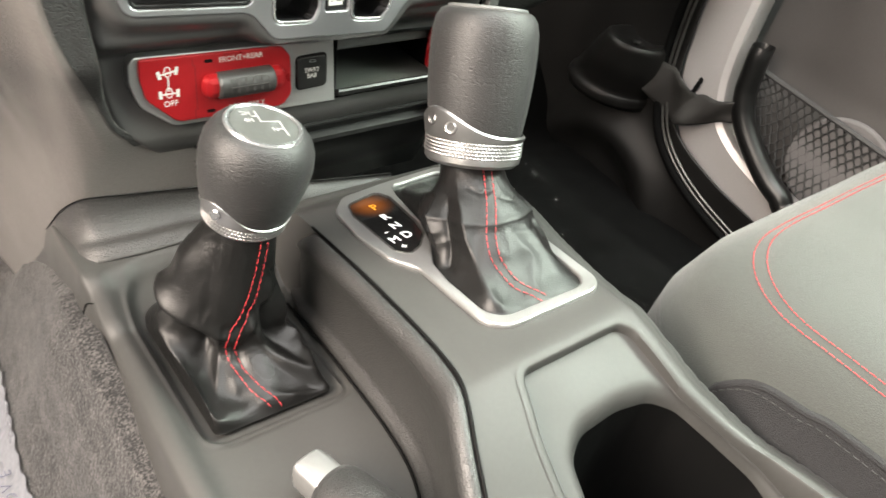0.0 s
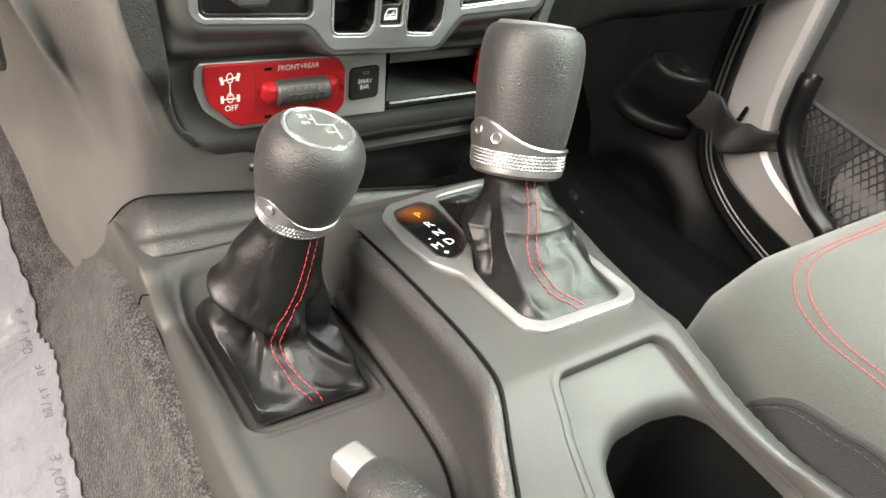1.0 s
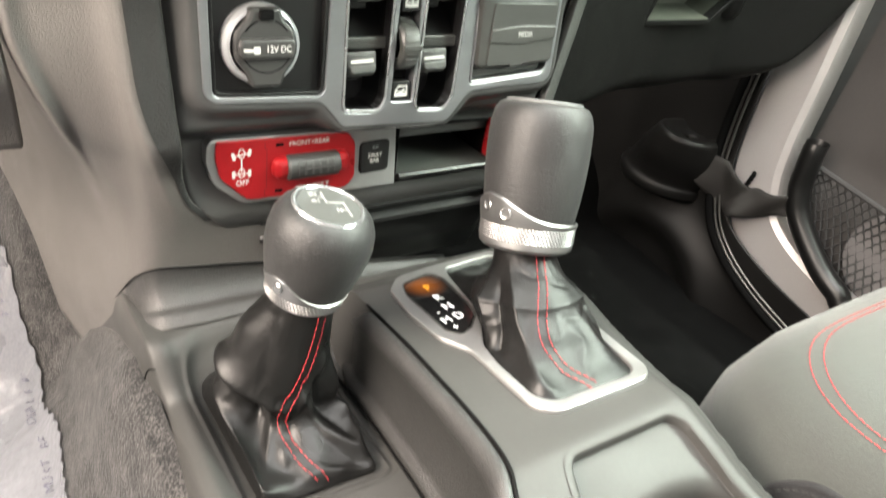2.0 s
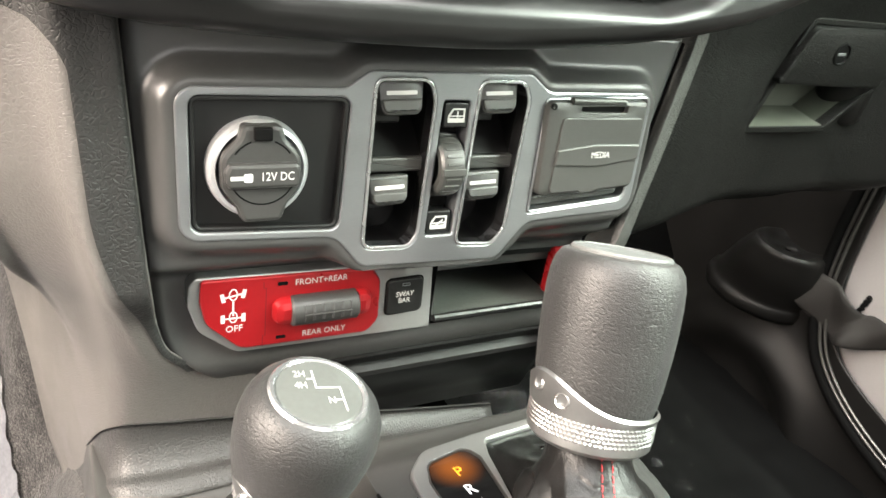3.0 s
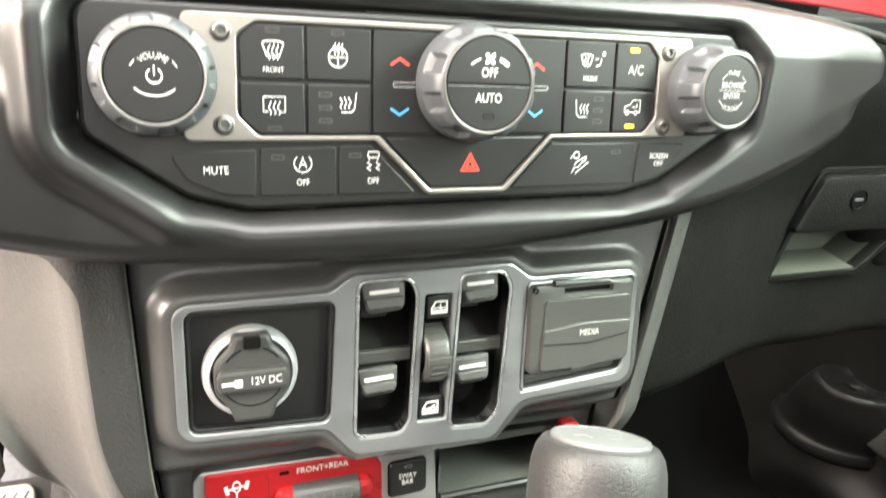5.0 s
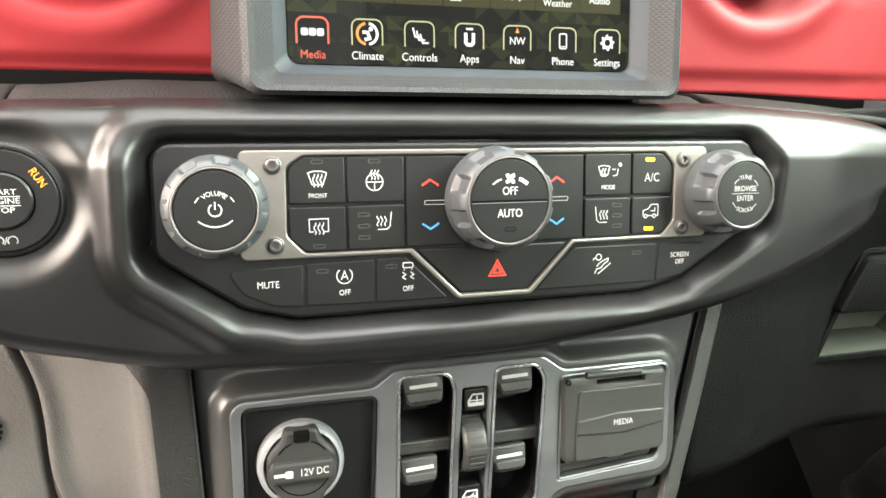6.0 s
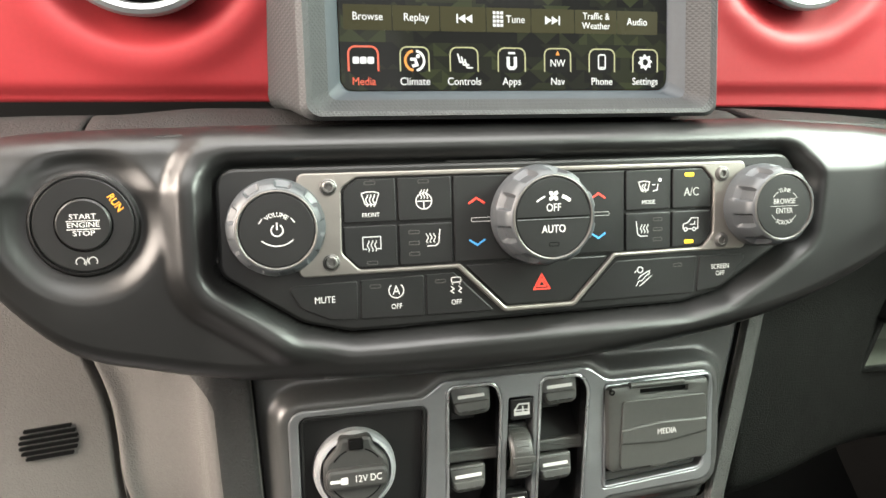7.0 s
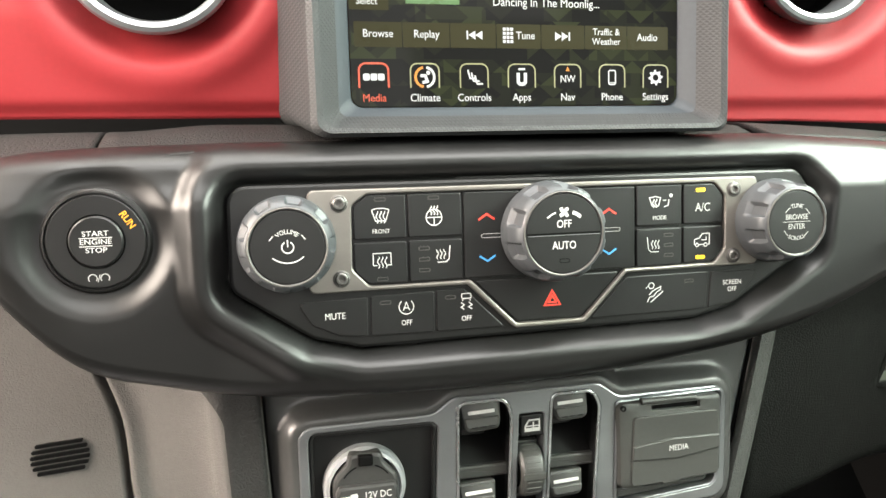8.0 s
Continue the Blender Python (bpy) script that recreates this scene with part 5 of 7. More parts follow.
def lower_panel(s, t):
    i = round(s * (len(LOWER) - 1))
    p, q = LOWER[i], LOWER_FOOT[i]
    d = q - p
    fall = smooth01(t * 1.15) * 0.25 + 0.75 * (1 - (1 - min(1.0, t * 1.05)) ** 1.5)
    out = t ** 2.4
    z = p.z + d.z * min(1.0, fall)
    bead = 0.0035 * math.exp(-((t - 0.86) / 0.10) ** 2)
    return Vector((p.x + d.x * out, p.y + d.y * out, z + bead))


bm = bmesh.new()
sheet(bm, len(LOWER) - 1, 26, lower_panel)
structure("console_front_panel", bm, GRAINED, "dark grey grained panel between the centre stack and console", "dash panel", 70, 0.002, (-0.3, -0.8, 0.4))


bm = bmesh.new()
tube(bm, [p + Vector((-0.0004, -0.0006, 0.0007)) for p in LOWER], 0.00045, 6)
structure("panel_joint", bm, BLACK, "dark joint line over the console front panel", "trim")


# knee bolster with speaker grille
def bolster(s, t):
    z = 0.40 + 0.19 * t
    x0 = seam_x(z) - 0.0014
    e = 0.30 * s * s
    x = x0 - e
    y = 0.036 + (z - 0.48) * 0.15 + 0.008 * (1 - min(1.0, e / 0.0022)) ** 2 + 0.25 * max(0, e - 0.10) ** 1.3 + 0.03 * smooth01((0.46 - z) / 0.06)
    return Vector((x, y, z))


bm = bmesh.new()
sheet(bm, 60, 40, bolster)
structure("knee_bolster", bm, KNEE, "dark grey grained knee bolster under the dash", "dash panel", 60, 0.003, (0, -1, 0))
grille = thing("speaker_grille", (-0.236, 0.038, 0.490), "small round slotted grille in the knee bolster", "grille")
for k in range(6):
    v = 7.0 - 2.8 * k
    w = math.sqrt(max(9, 13.5 ** 2 - (1.15 * v) ** 2)) * 2
    bm = bmesh.new()
    plate(bm, plane((-0.2350, 0.0372, 0.4915), 8) @ Matrix.Translation((0, v, 0)) @ Matrix.Rotation(radians(4), 4, "Z"), rect(w, 1.7, 0.6), -1.5, 0.9)
    part("slot", bm, BLACK, grille)


# ---- console ----
def k_height(y):
    return 0.342 + (y + 0.093) * -math.tan(radians(11))


def s_height(y):
    return 0.288 + (y + 0.137) * -math.tan(radians(8))


def pad_x(y):
    return lerp_table([(-0.34, -0.098), (-0.29, -0.092), (-0.243, -0.077), (-0.20, -0.060), (-0.13, -0.0535), (-0.06, -0.052), (0.05, -0.052)], y)


CUP = rounded([(-0.0225, -0.2150, 0.008), (0.0430, -0.2155, 0.009), (0.0500, -0.2225, 0.012), (0.0560, -0.2572, 0.03), (0.0770, -0.305, 0.04), (0.094, -0.385, 0.02), (-0.048, -0.385, 0.02), (-0.0390, -0.270, 0.03), (-0.0355, -0.2453, 0.03), (-0.0275, -0.2205, 0.012)][::-1], 0.008, 10)
HOLE = rounded([(-0.0236, -0.275, 0.02), (-0.0190, -0.2560, 0.014), (-0.0065, -0.2475, 0.018), (0.020, -0.2462, 0.05), (0.0420, -0.2500, 0.022), (0.0545, -0.2600, 0.022), (0.0640, -0.2810, 0.04), (0.0740, -0.305, 0.03), (0.076, -0.345, 0.02), (-0.030, -0.345, 0.02)][::-1], 0.014, 12)
RECESS = rounded([(-0.0560, -0.1435, 0.014), (-0.1430, -0.1425, 0.016), (-0.1400, -0.012, 0.016), (-0.056, -0.008, 0.012)], 0.012, 6)
BOOT_L = rounded([(-0.066, -0.139, 0.006), (-0.138, -0.137, 0.006), (-0.139, -0.02, 0.012), (-0.066, -0.012, 0.012)], 0.006)


def console_z(x, y):
    kz, sz = k_height(max(y, -0.212)), s_height(y)
    kz -= 0.030 * smooth01((-0.205 - y) / 0.10)
    px = pad_x(y)
    top = smooth01((x - (px + 0.002)) / 0.006)
    sz += 0.031 * smooth01((y + 0.046) / 0.040)
    z = sz + (kz - sz) * top
    z -= 0.012 * smooth01((y + 0.045) / 0.03) * top + 0.06 * smooth01((y + 0.012) / 0.03) * top
    # raised rim on the driver's side, then the outer wall
    rim = -0.1535 - 0.003 * smooth01((-0.05 - y) / 0.1) - 0.003 * smooth01((y + 0.045) / 0.035)
    z += 0.0045 * math.exp(-((x - rim - 0.003) / 0.0065) ** 2) * smooth01((-0.004 - y) / 0.02)
    z -= 0.11 * smooth01((rim - 0.003 - x) / 0.018)
    # rounded shoulder on the passenger's side
    e = lerp_table([(-0.40, 0.118), (-0.32, 0.0955), (-0.277, 0.0815), (-0.248, 0.0715), (-0.205, 0.068), (-0.15, 0.080), (-0.09, 0.098), (0.0, 0.105)], y)
    z -= 0.004 * smooth01((x - (e - 0.012)) / 0.012) + 0.22 * smooth01((x - e) / 0.035)
    d = inside_distance(RECESS, x, y)
    z -= 0.0055 * smooth01((0.004 - d) / 0.009) * (1 - top)
    d = inside_distance(BOOT_L, x, y)
    z += 0.0022 * math.exp(-((d - 0.0035) / 0.0016) ** 2) * (1 - top)
    return z


def steps(a, b, d):
    n = max(1, round((b - a) / d))
    return [a + (b - a) * i / n for i in range(n)]


xs = steps(-0.190, -0.130, 0.0012) + steps(-0.130, -0.100, 0.003) + steps(-0.100, -0.040, 0.0012) + steps(-0.040, 0.066, 0.0022) + steps(0.066, 0.135, 0.0025) + [0.135]
ys = steps(-0.40, -0.16, 0.0026) + steps(-0.16, -0.12, 0.0012) + steps(-0.12, 0.06, 0.0024) + [0.06]
zs = [[console_z(x, y) for y in ys] for x in xs]
bm = bmesh.new()
sheet(bm, len(xs) - 1, len(ys) - 1, lambda s, t: Vector((xs[round(s * (len(xs) - 1))], ys[round(t * (len(ys) - 1))], zs[round(s * (len(xs) - 1))][round(t * (len(ys) - 1))])))
bmesh.ops.delete(bm, geom=[f for f in bm.faces if inside_distance(CUP, f.calc_center_median().x, f.calc_center_median().y) < 0.0005], context="FACES")
structure("centre_console", bm, CONSOLE, "satin charcoal centre console with levers and a cup holder", "centre console", 60)
console_ob = bpy.data.objects["centre_console"]
bm = bmesh.new()
tube(bm, [console_ob.closest_point_on_mesh(p)[1] + Vector((-0.0002, 0, 0)) for p in spline([(-0.160, -0.026, 0.292), (-0.163, -0.020, 0.287), (-0.166, -0.020, 0.277), (-0.168, -0.034, 0.268)], 8)], 0.0005, 6)
structure("console_cover_joint", bm, BLACK, "thin curved joint in the console side wall", "trim")
cup = thing("cup_holder", (0.02, -0.29, 0.24), "sloping cup holder tray with a deep black well", "cup holder")


def even_ring(poly, n, centre):
    """n points of a polygon at even steps of angle round a centre."""
    out = []
    for k in range(n):
        a = 2 * math.pi * k / n
        dx, dy, best = math.cos(a), math.sin(a), 0.0
        for (ax_, ay), (bx_, by) in zip(poly, poly[1:] + poly[:1]):
            ex, ey = bx_ - ax_, by - ay
            den = dx * ey - dy * ex
            if abs(den) < 1e-12:
                continue
            t = ((ax_ - centre[0]) * ey - (ay - centre[1]) * ex) / den
            w = ((ax_ - centre[0]) * dy - (ay - centre[1]) * dx) / den
            if t > 0 and -1e-6 <= w <= 1 + 1e-6:
                best = max(best, t)
        out.append((centre[0] + dx * best, centre[1] + dy * best))
    return out


def tray_z(y):
    return 0.3575 + (y + 0.222) * 0.38


MID, NR = (0.022, -0.292), 320
outer = even_ring(CUP, NR, MID)
hole = even_ring(HOLE, NR, MID)
ztop = [console_z(*p) for p in outer]
rings = [[(*p, console_z(*p) + 0.0004) for p in even_ring(grow(CUP, 0.0035), NR, MID)],
         [(*p, z + 0.0006) for p, z in zip(outer, ztop)],
         [(*p, z - 0.0005) for p, z in zip(even_ring(grow(CUP, -0.0010), NR, MID), ztop)],
         [(*p, min(z - 0.005, tray_z(p[1]) + 0.0004)) for p, z in zip(even_ring(grow(CUP, -0.0012), NR, MID), ztop)],
         [(*p, tray_z(p[1])) for p in even_ring(grow(CUP, -0.0020), NR, MID)]]
SOFT = [0.0075, 0.0052, 0.0032, 0.0016, 0.0006, 0.0]      # the well's lip rolls over
DROP = [0.0, 0.0004, 0.0013, 0.0030, 0.0052, 0.0080]
for k in (0.25, 0.5, 0.75):
    a, b = even_ring(grow(CUP, -0.0020), NR, MID), even_ring(grow(HOLE, SOFT[0]), NR, MID)
    rings.append([(p[0] + (q[0] - p[0]) * k, p[1] + (q[1] - p[1]) * k, tray_z(p[1] + (q[1] - p[1]) * k)) for p, q in zip(a, b)])
rings += [[(*p, tray_z(p[1]) - fall) for p in even_ring(grow(HOLE, out), NR, MID)] for out, fall in zip(SOFT, DROP)]


def loft(rings, close=False):
    bm = bmesh.new()
    vs = [[bm.verts.new(p) for p in r] for r in rings]
    for lo, hi in zip(vs, vs[1:]):
        for i in range(len(lo)):
            bm.faces.new((lo[i], lo[(i + 1) % len(lo)], hi[(i + 1) % len(lo)], hi[i]))
    if close:
        bm.faces.new(vs[-1])
    return bm


part("tray", loft(rings), CONSOLE, cup, "satin grey sloping tray", 50)
part("well", loft([[(*p, tray_z(p[1]) - 0.0079) for p in hole], [(*p, tray_z(p[1]) - 0.04) for p in even_ring(grow(HOLE, -0.003), NR, MID)], [(*p, 0.245) for p in even_ring(grow(HOLE, -0.008), NR, MID)]], True), BLACK, cup, "black cup well", 50)
bm = bmesh.new()
plate(bm, Matrix.Translation((-0.013, -0.285, 0.300)) @ Matrix.Rotation(radians(72), 4, "Y") @ I3, rect(40, 22, 9), 0, 6, 3)
part("spring_tab", bm, RUBBER, cup)
# knee pad along the step
bm = bmesh.new()


def pad(s, t):
    y = -0.375 + 0.335 * s
    px, kz, sz = pad_x(y), k_height(max(y, -0.212)) - 0.030 * smooth01((-0.205 - y) / 0.10), s_height(y)
    front = smooth01((s - 0.9) / 0.1)
    prof = [(0.0, sz - 0.004), (-0.0036, sz + 0.0005), (-0.0044, sz + 0.0035), (-0.0034, sz + 0.0065), (-0.0006, sz + 0.0090), (0.0010, sz + 0.013), (0.0006, sz + 0.5 * (kz - sz)),
            (0.0004, kz - 0.014), (-0.0010, kz - 0.0105), (-0.0016, kz - 0.0070), (-0.0006, kz - 0.0030), (0.0022, kz + 0.0004), (0.0056, kz + 0.0012), (0.0080, kz - 0.002)]
    x, z = prof[round(t * 13)]
    return Vector((px + x + front * 0.010, y + front * 0.006 * math.sin(t * 3), z - front * (z - sz) * 0.35))


sheet(bm, 90, 13, pad)
tagged(part("knee_pad", bm, PAD, None, "", 80), "black padded leather-look strip along the console step", "knee pad", kind="structure")

for nm, off, hz in (("pad_joint_upper", 0.0082, 0.0004), ("pad_joint_lower", -0.0046, 0.0006)):
    line = []
    for k in range(81):
        y = -0.36 + 0.30 * k / 80
        x = pad_x(y) + off
        line.append(Vector((x, y, console_z(x, y) + hz if off > 0 else s_height(y) + hz)))
    bm = bmesh.new()
    tube(bm, line, 0.0009, 6)
    structure(nm, bm, BLACK, "dark joint beside the knee pad", "trim", 60)
# gear lever surround with the drive position display
surround = thing("gear_surround", K @ Vector((20, -20, 0)), "satin silver surround of the gear lever with a lit position display", "gear surround")
BZ = rounded([(-19.5, -101, 16), (60, -102, 14), (69, -20, 10), (75, 61, 10), (22, 58, 20), (-12, 54, 14), (-25, 40, 14), (-28.5, 10, 30), (-26.5, -18, 16), (-17.6, -36, 16), (-18.5, -60, 20)][::-1], 10, 8)
BOOT_R = rounded([(-13, -93, 12), (53, -95, 12), (64, -20, 10), (69, 54, 8), (24, 51, 6), (20, 40, 8), (13, 2, 10), (4, -18, 14), (-8, -36, 14), (-11.5, -54, 10)][::-1], 8, 8)
POS = rounded([(-13.5, 43, 6), (10, 48.5, 7), (14, 39, 6), (10.5, 6, 8), (6.5, -7.5, 4), (-3.5, -17.5, 4), (-13.5, -22, 4), (-18.8, -15, 5), (-18.0, 30, 6)][::-1], 5)
bm = bmesh.new()
plate(bm, K, BZ, -4, 2.6, 1.2, holes=[BOOT_R, POS])
part("bezel", bm, SILVER, surround, "satin silver bezel")
bm = bmesh.new()
plate(bm, K, grow(POS, 0.9), 1.4, 3.0, 0.4, holes=[grow(POS, -0.1)])
part("display_rim", bm, GUNMETAL, surround, "dark gunmetal rim of the display")
bm = bmesh.new()
plate(bm, K, grow(POS, -0.2), -3, 1.9, 0.4)
BACKLIT = material("gloss black display, amber backlight at P", (0.008, 0.008, 0.008), 0.12)
nt = BACKLIT.node_tree
co = nt.nodes.new("ShaderNodeTexCoord")
far = nt.nodes.new("ShaderNodeVectorMath")
far.operation = "DISTANCE"
far.inputs[1].default_value = K @ Vector((-2.0, 37, 1.9))
nt.links.new(co.outputs["Object"], far.inputs[0])
fade = nt.nodes.new("ShaderNodeMapRange")
fade.interpolation_type = "SMOOTHSTEP"
for k, q in zip(("From Min", "From Max", "To Min", "To Max"), (0.001, 0.017, 0.30, 0.0)):
    fade.inputs[k].default_value = q
nt.links.new(far.outputs["Value"], fade.inputs[0])
bs = nt.nodes["Principled BSDF"]
bs.inputs["Emission Color"].default_value = (1.0, 0.26, 0.02, 1)
nt.links.new(fade.outputs[0], bs.inputs["Emission Strength"])
disp = part("position_display", bm, BACKLIT, surround, "gloss black display glowing amber at the P")
for ch, u, v, s_, mt in (("P", -1.1, 33.1, 9.5, AMBER), ("R", -1.9, 19.8, 9.5, WHITE_LIT), ("N", -2.3, 8.4, 9.5, WHITE_LIT), ("D", -2.4, -3.4, 9.5, WHITE_LIT), ("-", -11.6, 5.0, 8.0, WHITE_LIT), ("M", -11.8, -4.6, 9.0, WHITE_LIT), ("+", -11.2, -13.4, 7.5, WHITE_LIT)):
    text(ch, at(K, u, v, 2.0, 4), s_, mt, disp, "letter", 0.95, 0.06, "lit letter")
bm = bmesh.new()
plate(bm, K, grow(BOOT_R, 0.5), -6, -2)
part("base", bm, BLACK, surround)


def gaiter(foot, floor_z, rows, axis, base_up, ridges, seed, parent):
    """A leather gaiter: rows of (height, centre, tube radius, share of the foot outline); ridges are folds
    ((angle, height) line, mm out or several of them along it, width in mm, crisp). Returns the part and its surface as a function of angle and height."""
    n, count = 270, 116
    c0 = rows[0][1]
    foot2 = [((p - c0).x, (p - c0).y) for p in foot]
    reach = even_ring(foot2, 720, (0.0, 0.0))

    def foot_at(a):
        k = math.degrees(a) * 2 % 720
        i, f = int(k), k - int(k)
        (x0, y0), (x1, y1) = reach[i % 720], reach[(i + 1) % 720]
        x, y = x0 + (x1 - x0) * f, y0 + (y1 - y0) * f
        return Vector((x, y, floor_z(c0.x + x, c0.y + y) - c0.z))
    cache = {}

    def surface(a, h):
        c = Vector([lerp_table([(r[0], r[1][k]) for r in rows], h) for k in range(3)])
        rad, share = lerp_table([(r[0], r[2]) for r in rows], h), max(0.0, min(1.0, lerp_table([(r[0], r[3]) for r in rows], h)))
        up = base_up.lerp(axis, smooth01(h * 1.6)).normalized()
        t1 = (Vector((1, 0, 0)) - up * up.x).normalized()
        t2 = up.cross(t1)
        out = t1 * math.cos(a) + t2 * math.sin(a)
        env = smooth01(h * 14) * smooth01((1 - h) * 8)
        extra = 0.0
        for line, amp, width, crisp in ridges:
            best, along = 1e9, 0.0
            for i, ((a0, h0), (a1, h1)) in enumerate(zip(line, line[1:])):
                ax0, ax1 = math.radians(a0), math.radians(a1)
                da = (a - ax0 + math.pi) % (2 * math.pi) - math.pi
                px, py, ex, ey = da * rad * 1000, (h - h0) * 70, (ax1 - ax0) * rad * 1000, (h1 - h0) * 70
                t = max(0.0, min(1.0, (px * ex + py * ey) / (ex * ex + ey * ey + 1e-9)))
                gap = math.hypot(px - t * ex, py - t * ey)
                if gap < best:
                    best, along = gap, (i + t) / (len(line) - 1)
            best = math.sqrt(best * best + 0.6)
            push = amp if isinstance(amp, float) else lerp_table([(k / (len(amp) - 1), q) for k, q in enumerate(amp)], along)
            extra += 0.001 * push * (math.exp(-best / width) if crisp else math.exp(-(best / width) ** 2))
        q = Vector((math.cos(a) * 1.6, math.sin(a) * 1.6, h * 2.2 + seed))
        extra += 0.0006 * (1 - 0.7 * h) * noise.noise(q) + (0.0002 + 0.0008 * smooth01((0.45 - h) * 5)) * (0.5 - abs(noise.noise(q * 2.3 + Vector((3, h * 2, 1))))) * 2
        key = round(a, 5)
        if key not in cache:
            cache[key] = foot_at(a)
        return c + cache[key] * share + out * ((1 - share) * rad) + (out * (1 - share) + up * share * 1.1) * (extra * env)
    bm, rings = bmesh.new(), []
    for j in range(count + 1):
        rings.append([bm.verts.new(surface(2 * math.pi * k / n, j / count)) for k in range(n)])
    for lo, hi in zip(rings, rings[1:]):
        for i in range(n):
            bm.faces.new((lo[i], lo[(i + 1) % n], hi[(i + 1) % n], hi[i]))
    return part("gaiter", bm, GAITER, parent, "soft black leather gaiter", 80), surface


def seam(g, surface, line, half, count=60):
    """Two rows of stitches along a line of (angle, height) on a gaiter, half mm apart from its middle."""
    path = spline([(math.radians(a), h, 0) for a, h in line], 12)
    mids = [surface(p.x, p.y) for p in path]
    for sgn in (-1, 1):
        pts = []
        for i, p in enumerate(mids):
            run = (mids[min(i + 1, len(mids) - 1)] - mids[max(i - 1, 0)]).normalized()
            hit, loc, nor, _ = g.closest_point_on_mesh(p)
            pts.append(p + run.cross(nor).normalized() * (sgn * half * 0.001))
        p2, n2 = surface_line(g, pts)
        stitches(g, p2, n2, length=0.0031, gap=0.0011, r=0.00025)


def resample(loop, n):
    pts = [Vector(p) for p in loop]
    seg = [(pts[(i + 1) % len(pts)] - pts[i]).length for i in range(len(pts))]
    total, out, i, acc = sum(seg), [], 0, 0.0
    for k in range(n):
        s = total * k / n
        while acc + seg[i] < s:
            acc += seg[i]
            i += 1
        out.append(tuple(pts[i].lerp(pts[(i + 1) % len(pts)], (s - acc) / seg[i])))
    return out


def stitches(parent, pts, nrm, mat=THREAD, length=0.0034, gap=0.0012, r=0.00042, name="stitching"):
    """Short raised thread stitches along a line of points."""
    bm = bmesh.new()
    dist = [0.0]
    for a, b in zip(pts, pts[1:]):
        dist.append(dist[-1] + (b - a).length)

    def where(s):
        for i in range(len(pts) - 1):
            if dist[i + 1] >= s:
                f = (s - dist[i]) / max(1e-9, dist[i + 1] - dist[i])
                return pts[i].lerp(pts[i + 1], f), nrm[i]
        return pts[-1], nrm[-1]
    s = 0.0
    while s + length < dist[-1]:
        line = []
        for k in range(5):
            p, n = where(s + length * k / 4)
            line.append(p + n * (0.0002 + 0.0005 * math.sin(math.pi * k / 4)))
        tube(bm, line, r, 5)
        s += length + gap
    return part(name, bm, mat, parent, "red thread stitching" if mat is THREAD else "", 60)


def surface_line(ob, start_pts, reach=0.03):
    """Lays points onto an object's mesh and gives the points with their normals."""
    out, nor = [], []
    for p in start_pts:
        hit, loc, n, _ = ob.closest_point_on_mesh(p)
        out.append(loc.copy())
        nor.append(n.copy())
    return out, nor


def axis_frame(p, axis, spin=0.0):
    z = axis.normalized()
    x = Vector((1, 0, 0)) - z * z.x
    x.normalize()
    y = z.cross(x)
    return Matrix.Translation(p) @ Matrix((x, y, z)).transposed().to_4x4() @ Matrix.Rotation(radians(spin), 4, "Z") @ Matrix.Scale(0.001, 4)


# automatic gear lever
top, neck0 = Vector((0.0505, -0.064, 0.462)), Vector((0.030, -0.108, 0.350))
ax = (top - neck0).normalized()
lever = thing("gear_lever", K @ Vector((28, -20, 0)), "black leather automatic gear lever with silver collar and red stitching", "gear lever")
km = axis_frame(top - ax * 0.087, ax)
bm = bmesh.new()
LEAF = [(26.0, 20), (27.0, 24), (28.2, 34), (29.2, 46), (29.7, 58), (29.7, 68), (29.2, 76), (27.8, 82), (25.4, 85.6), (22.8, 86.8), (21.6, 86.2), (20.8, 85.6)]
revolve(bm, km, LEAF, 72)
part("grip", bm, LEATHER, lever, "black leather grip", 60)
bm = bmesh.new()
revolve(bm, km, [(21.9, 85.5), (22.0, 87.4), (21.4, 88.3), (20.6, 88.5), (20.2, 88.0), (18, 88.1), (0, 88.4)], 56)
disc = part("cap", bm, LEVER_CAP, lever, "smooth charcoal cap")
bm = bmesh.new()
for pts in ([(-12, 3), (-6, 3), (-6, -3)], [(-2, 4), (-2, -4)], [(3, 4), (3, -4), (9, -4)], [(6, 4), (12, 1)]):
    stroke(bm, km @ Matrix.Translation((0, 0, 88.2)), pts, 0.8)
part("emblem", bm, DARK_SILVER, disc, "faint line emblem", 0)


def collar_top(a):
    return 21.5 + 13.5 * math.exp(-((((a - math.radians(180) + math.pi) % (2 * math.pi)) - math.pi) / 0.80) ** 2)


bm = bmesh.new()
cols = 120
rings = []
for prof in ("in", 0, 1, 2, 3, 4, 5, 6, 7):
    ring = []
    for k in range(cols):
        a = 2 * math.pi * k / cols
        ct = collar_top(a)
        r, h = {"in": (16, 3.6), 0: (20, 3.4), 1: (25.4, 3.8), 2: (27.4, 5.8), 3: (27.6, 8.5), 4: (27.6, 18), 5: (28.4, 19), 6: (28.9 + 0.09 * (ct - 21.5), ct - 1.0), 7: (27.6 + 0.09 * (ct - 21.5), ct + 0.2)}[prof]
        ring.append(bm.verts.new(km @ Vector((r * math.cos(a), r * math.sin(a), h))))
    rings.append(ring)
for lo, hi in zip(rings, rings[1:]):
    for k in range(cols):
        bm.faces.new((lo[k], lo[(k + 1) % cols], hi[(k + 1) % cols], hi[k]))
collar = part("collar", bm, COLLAR, lever, "satin silver collar", 35)


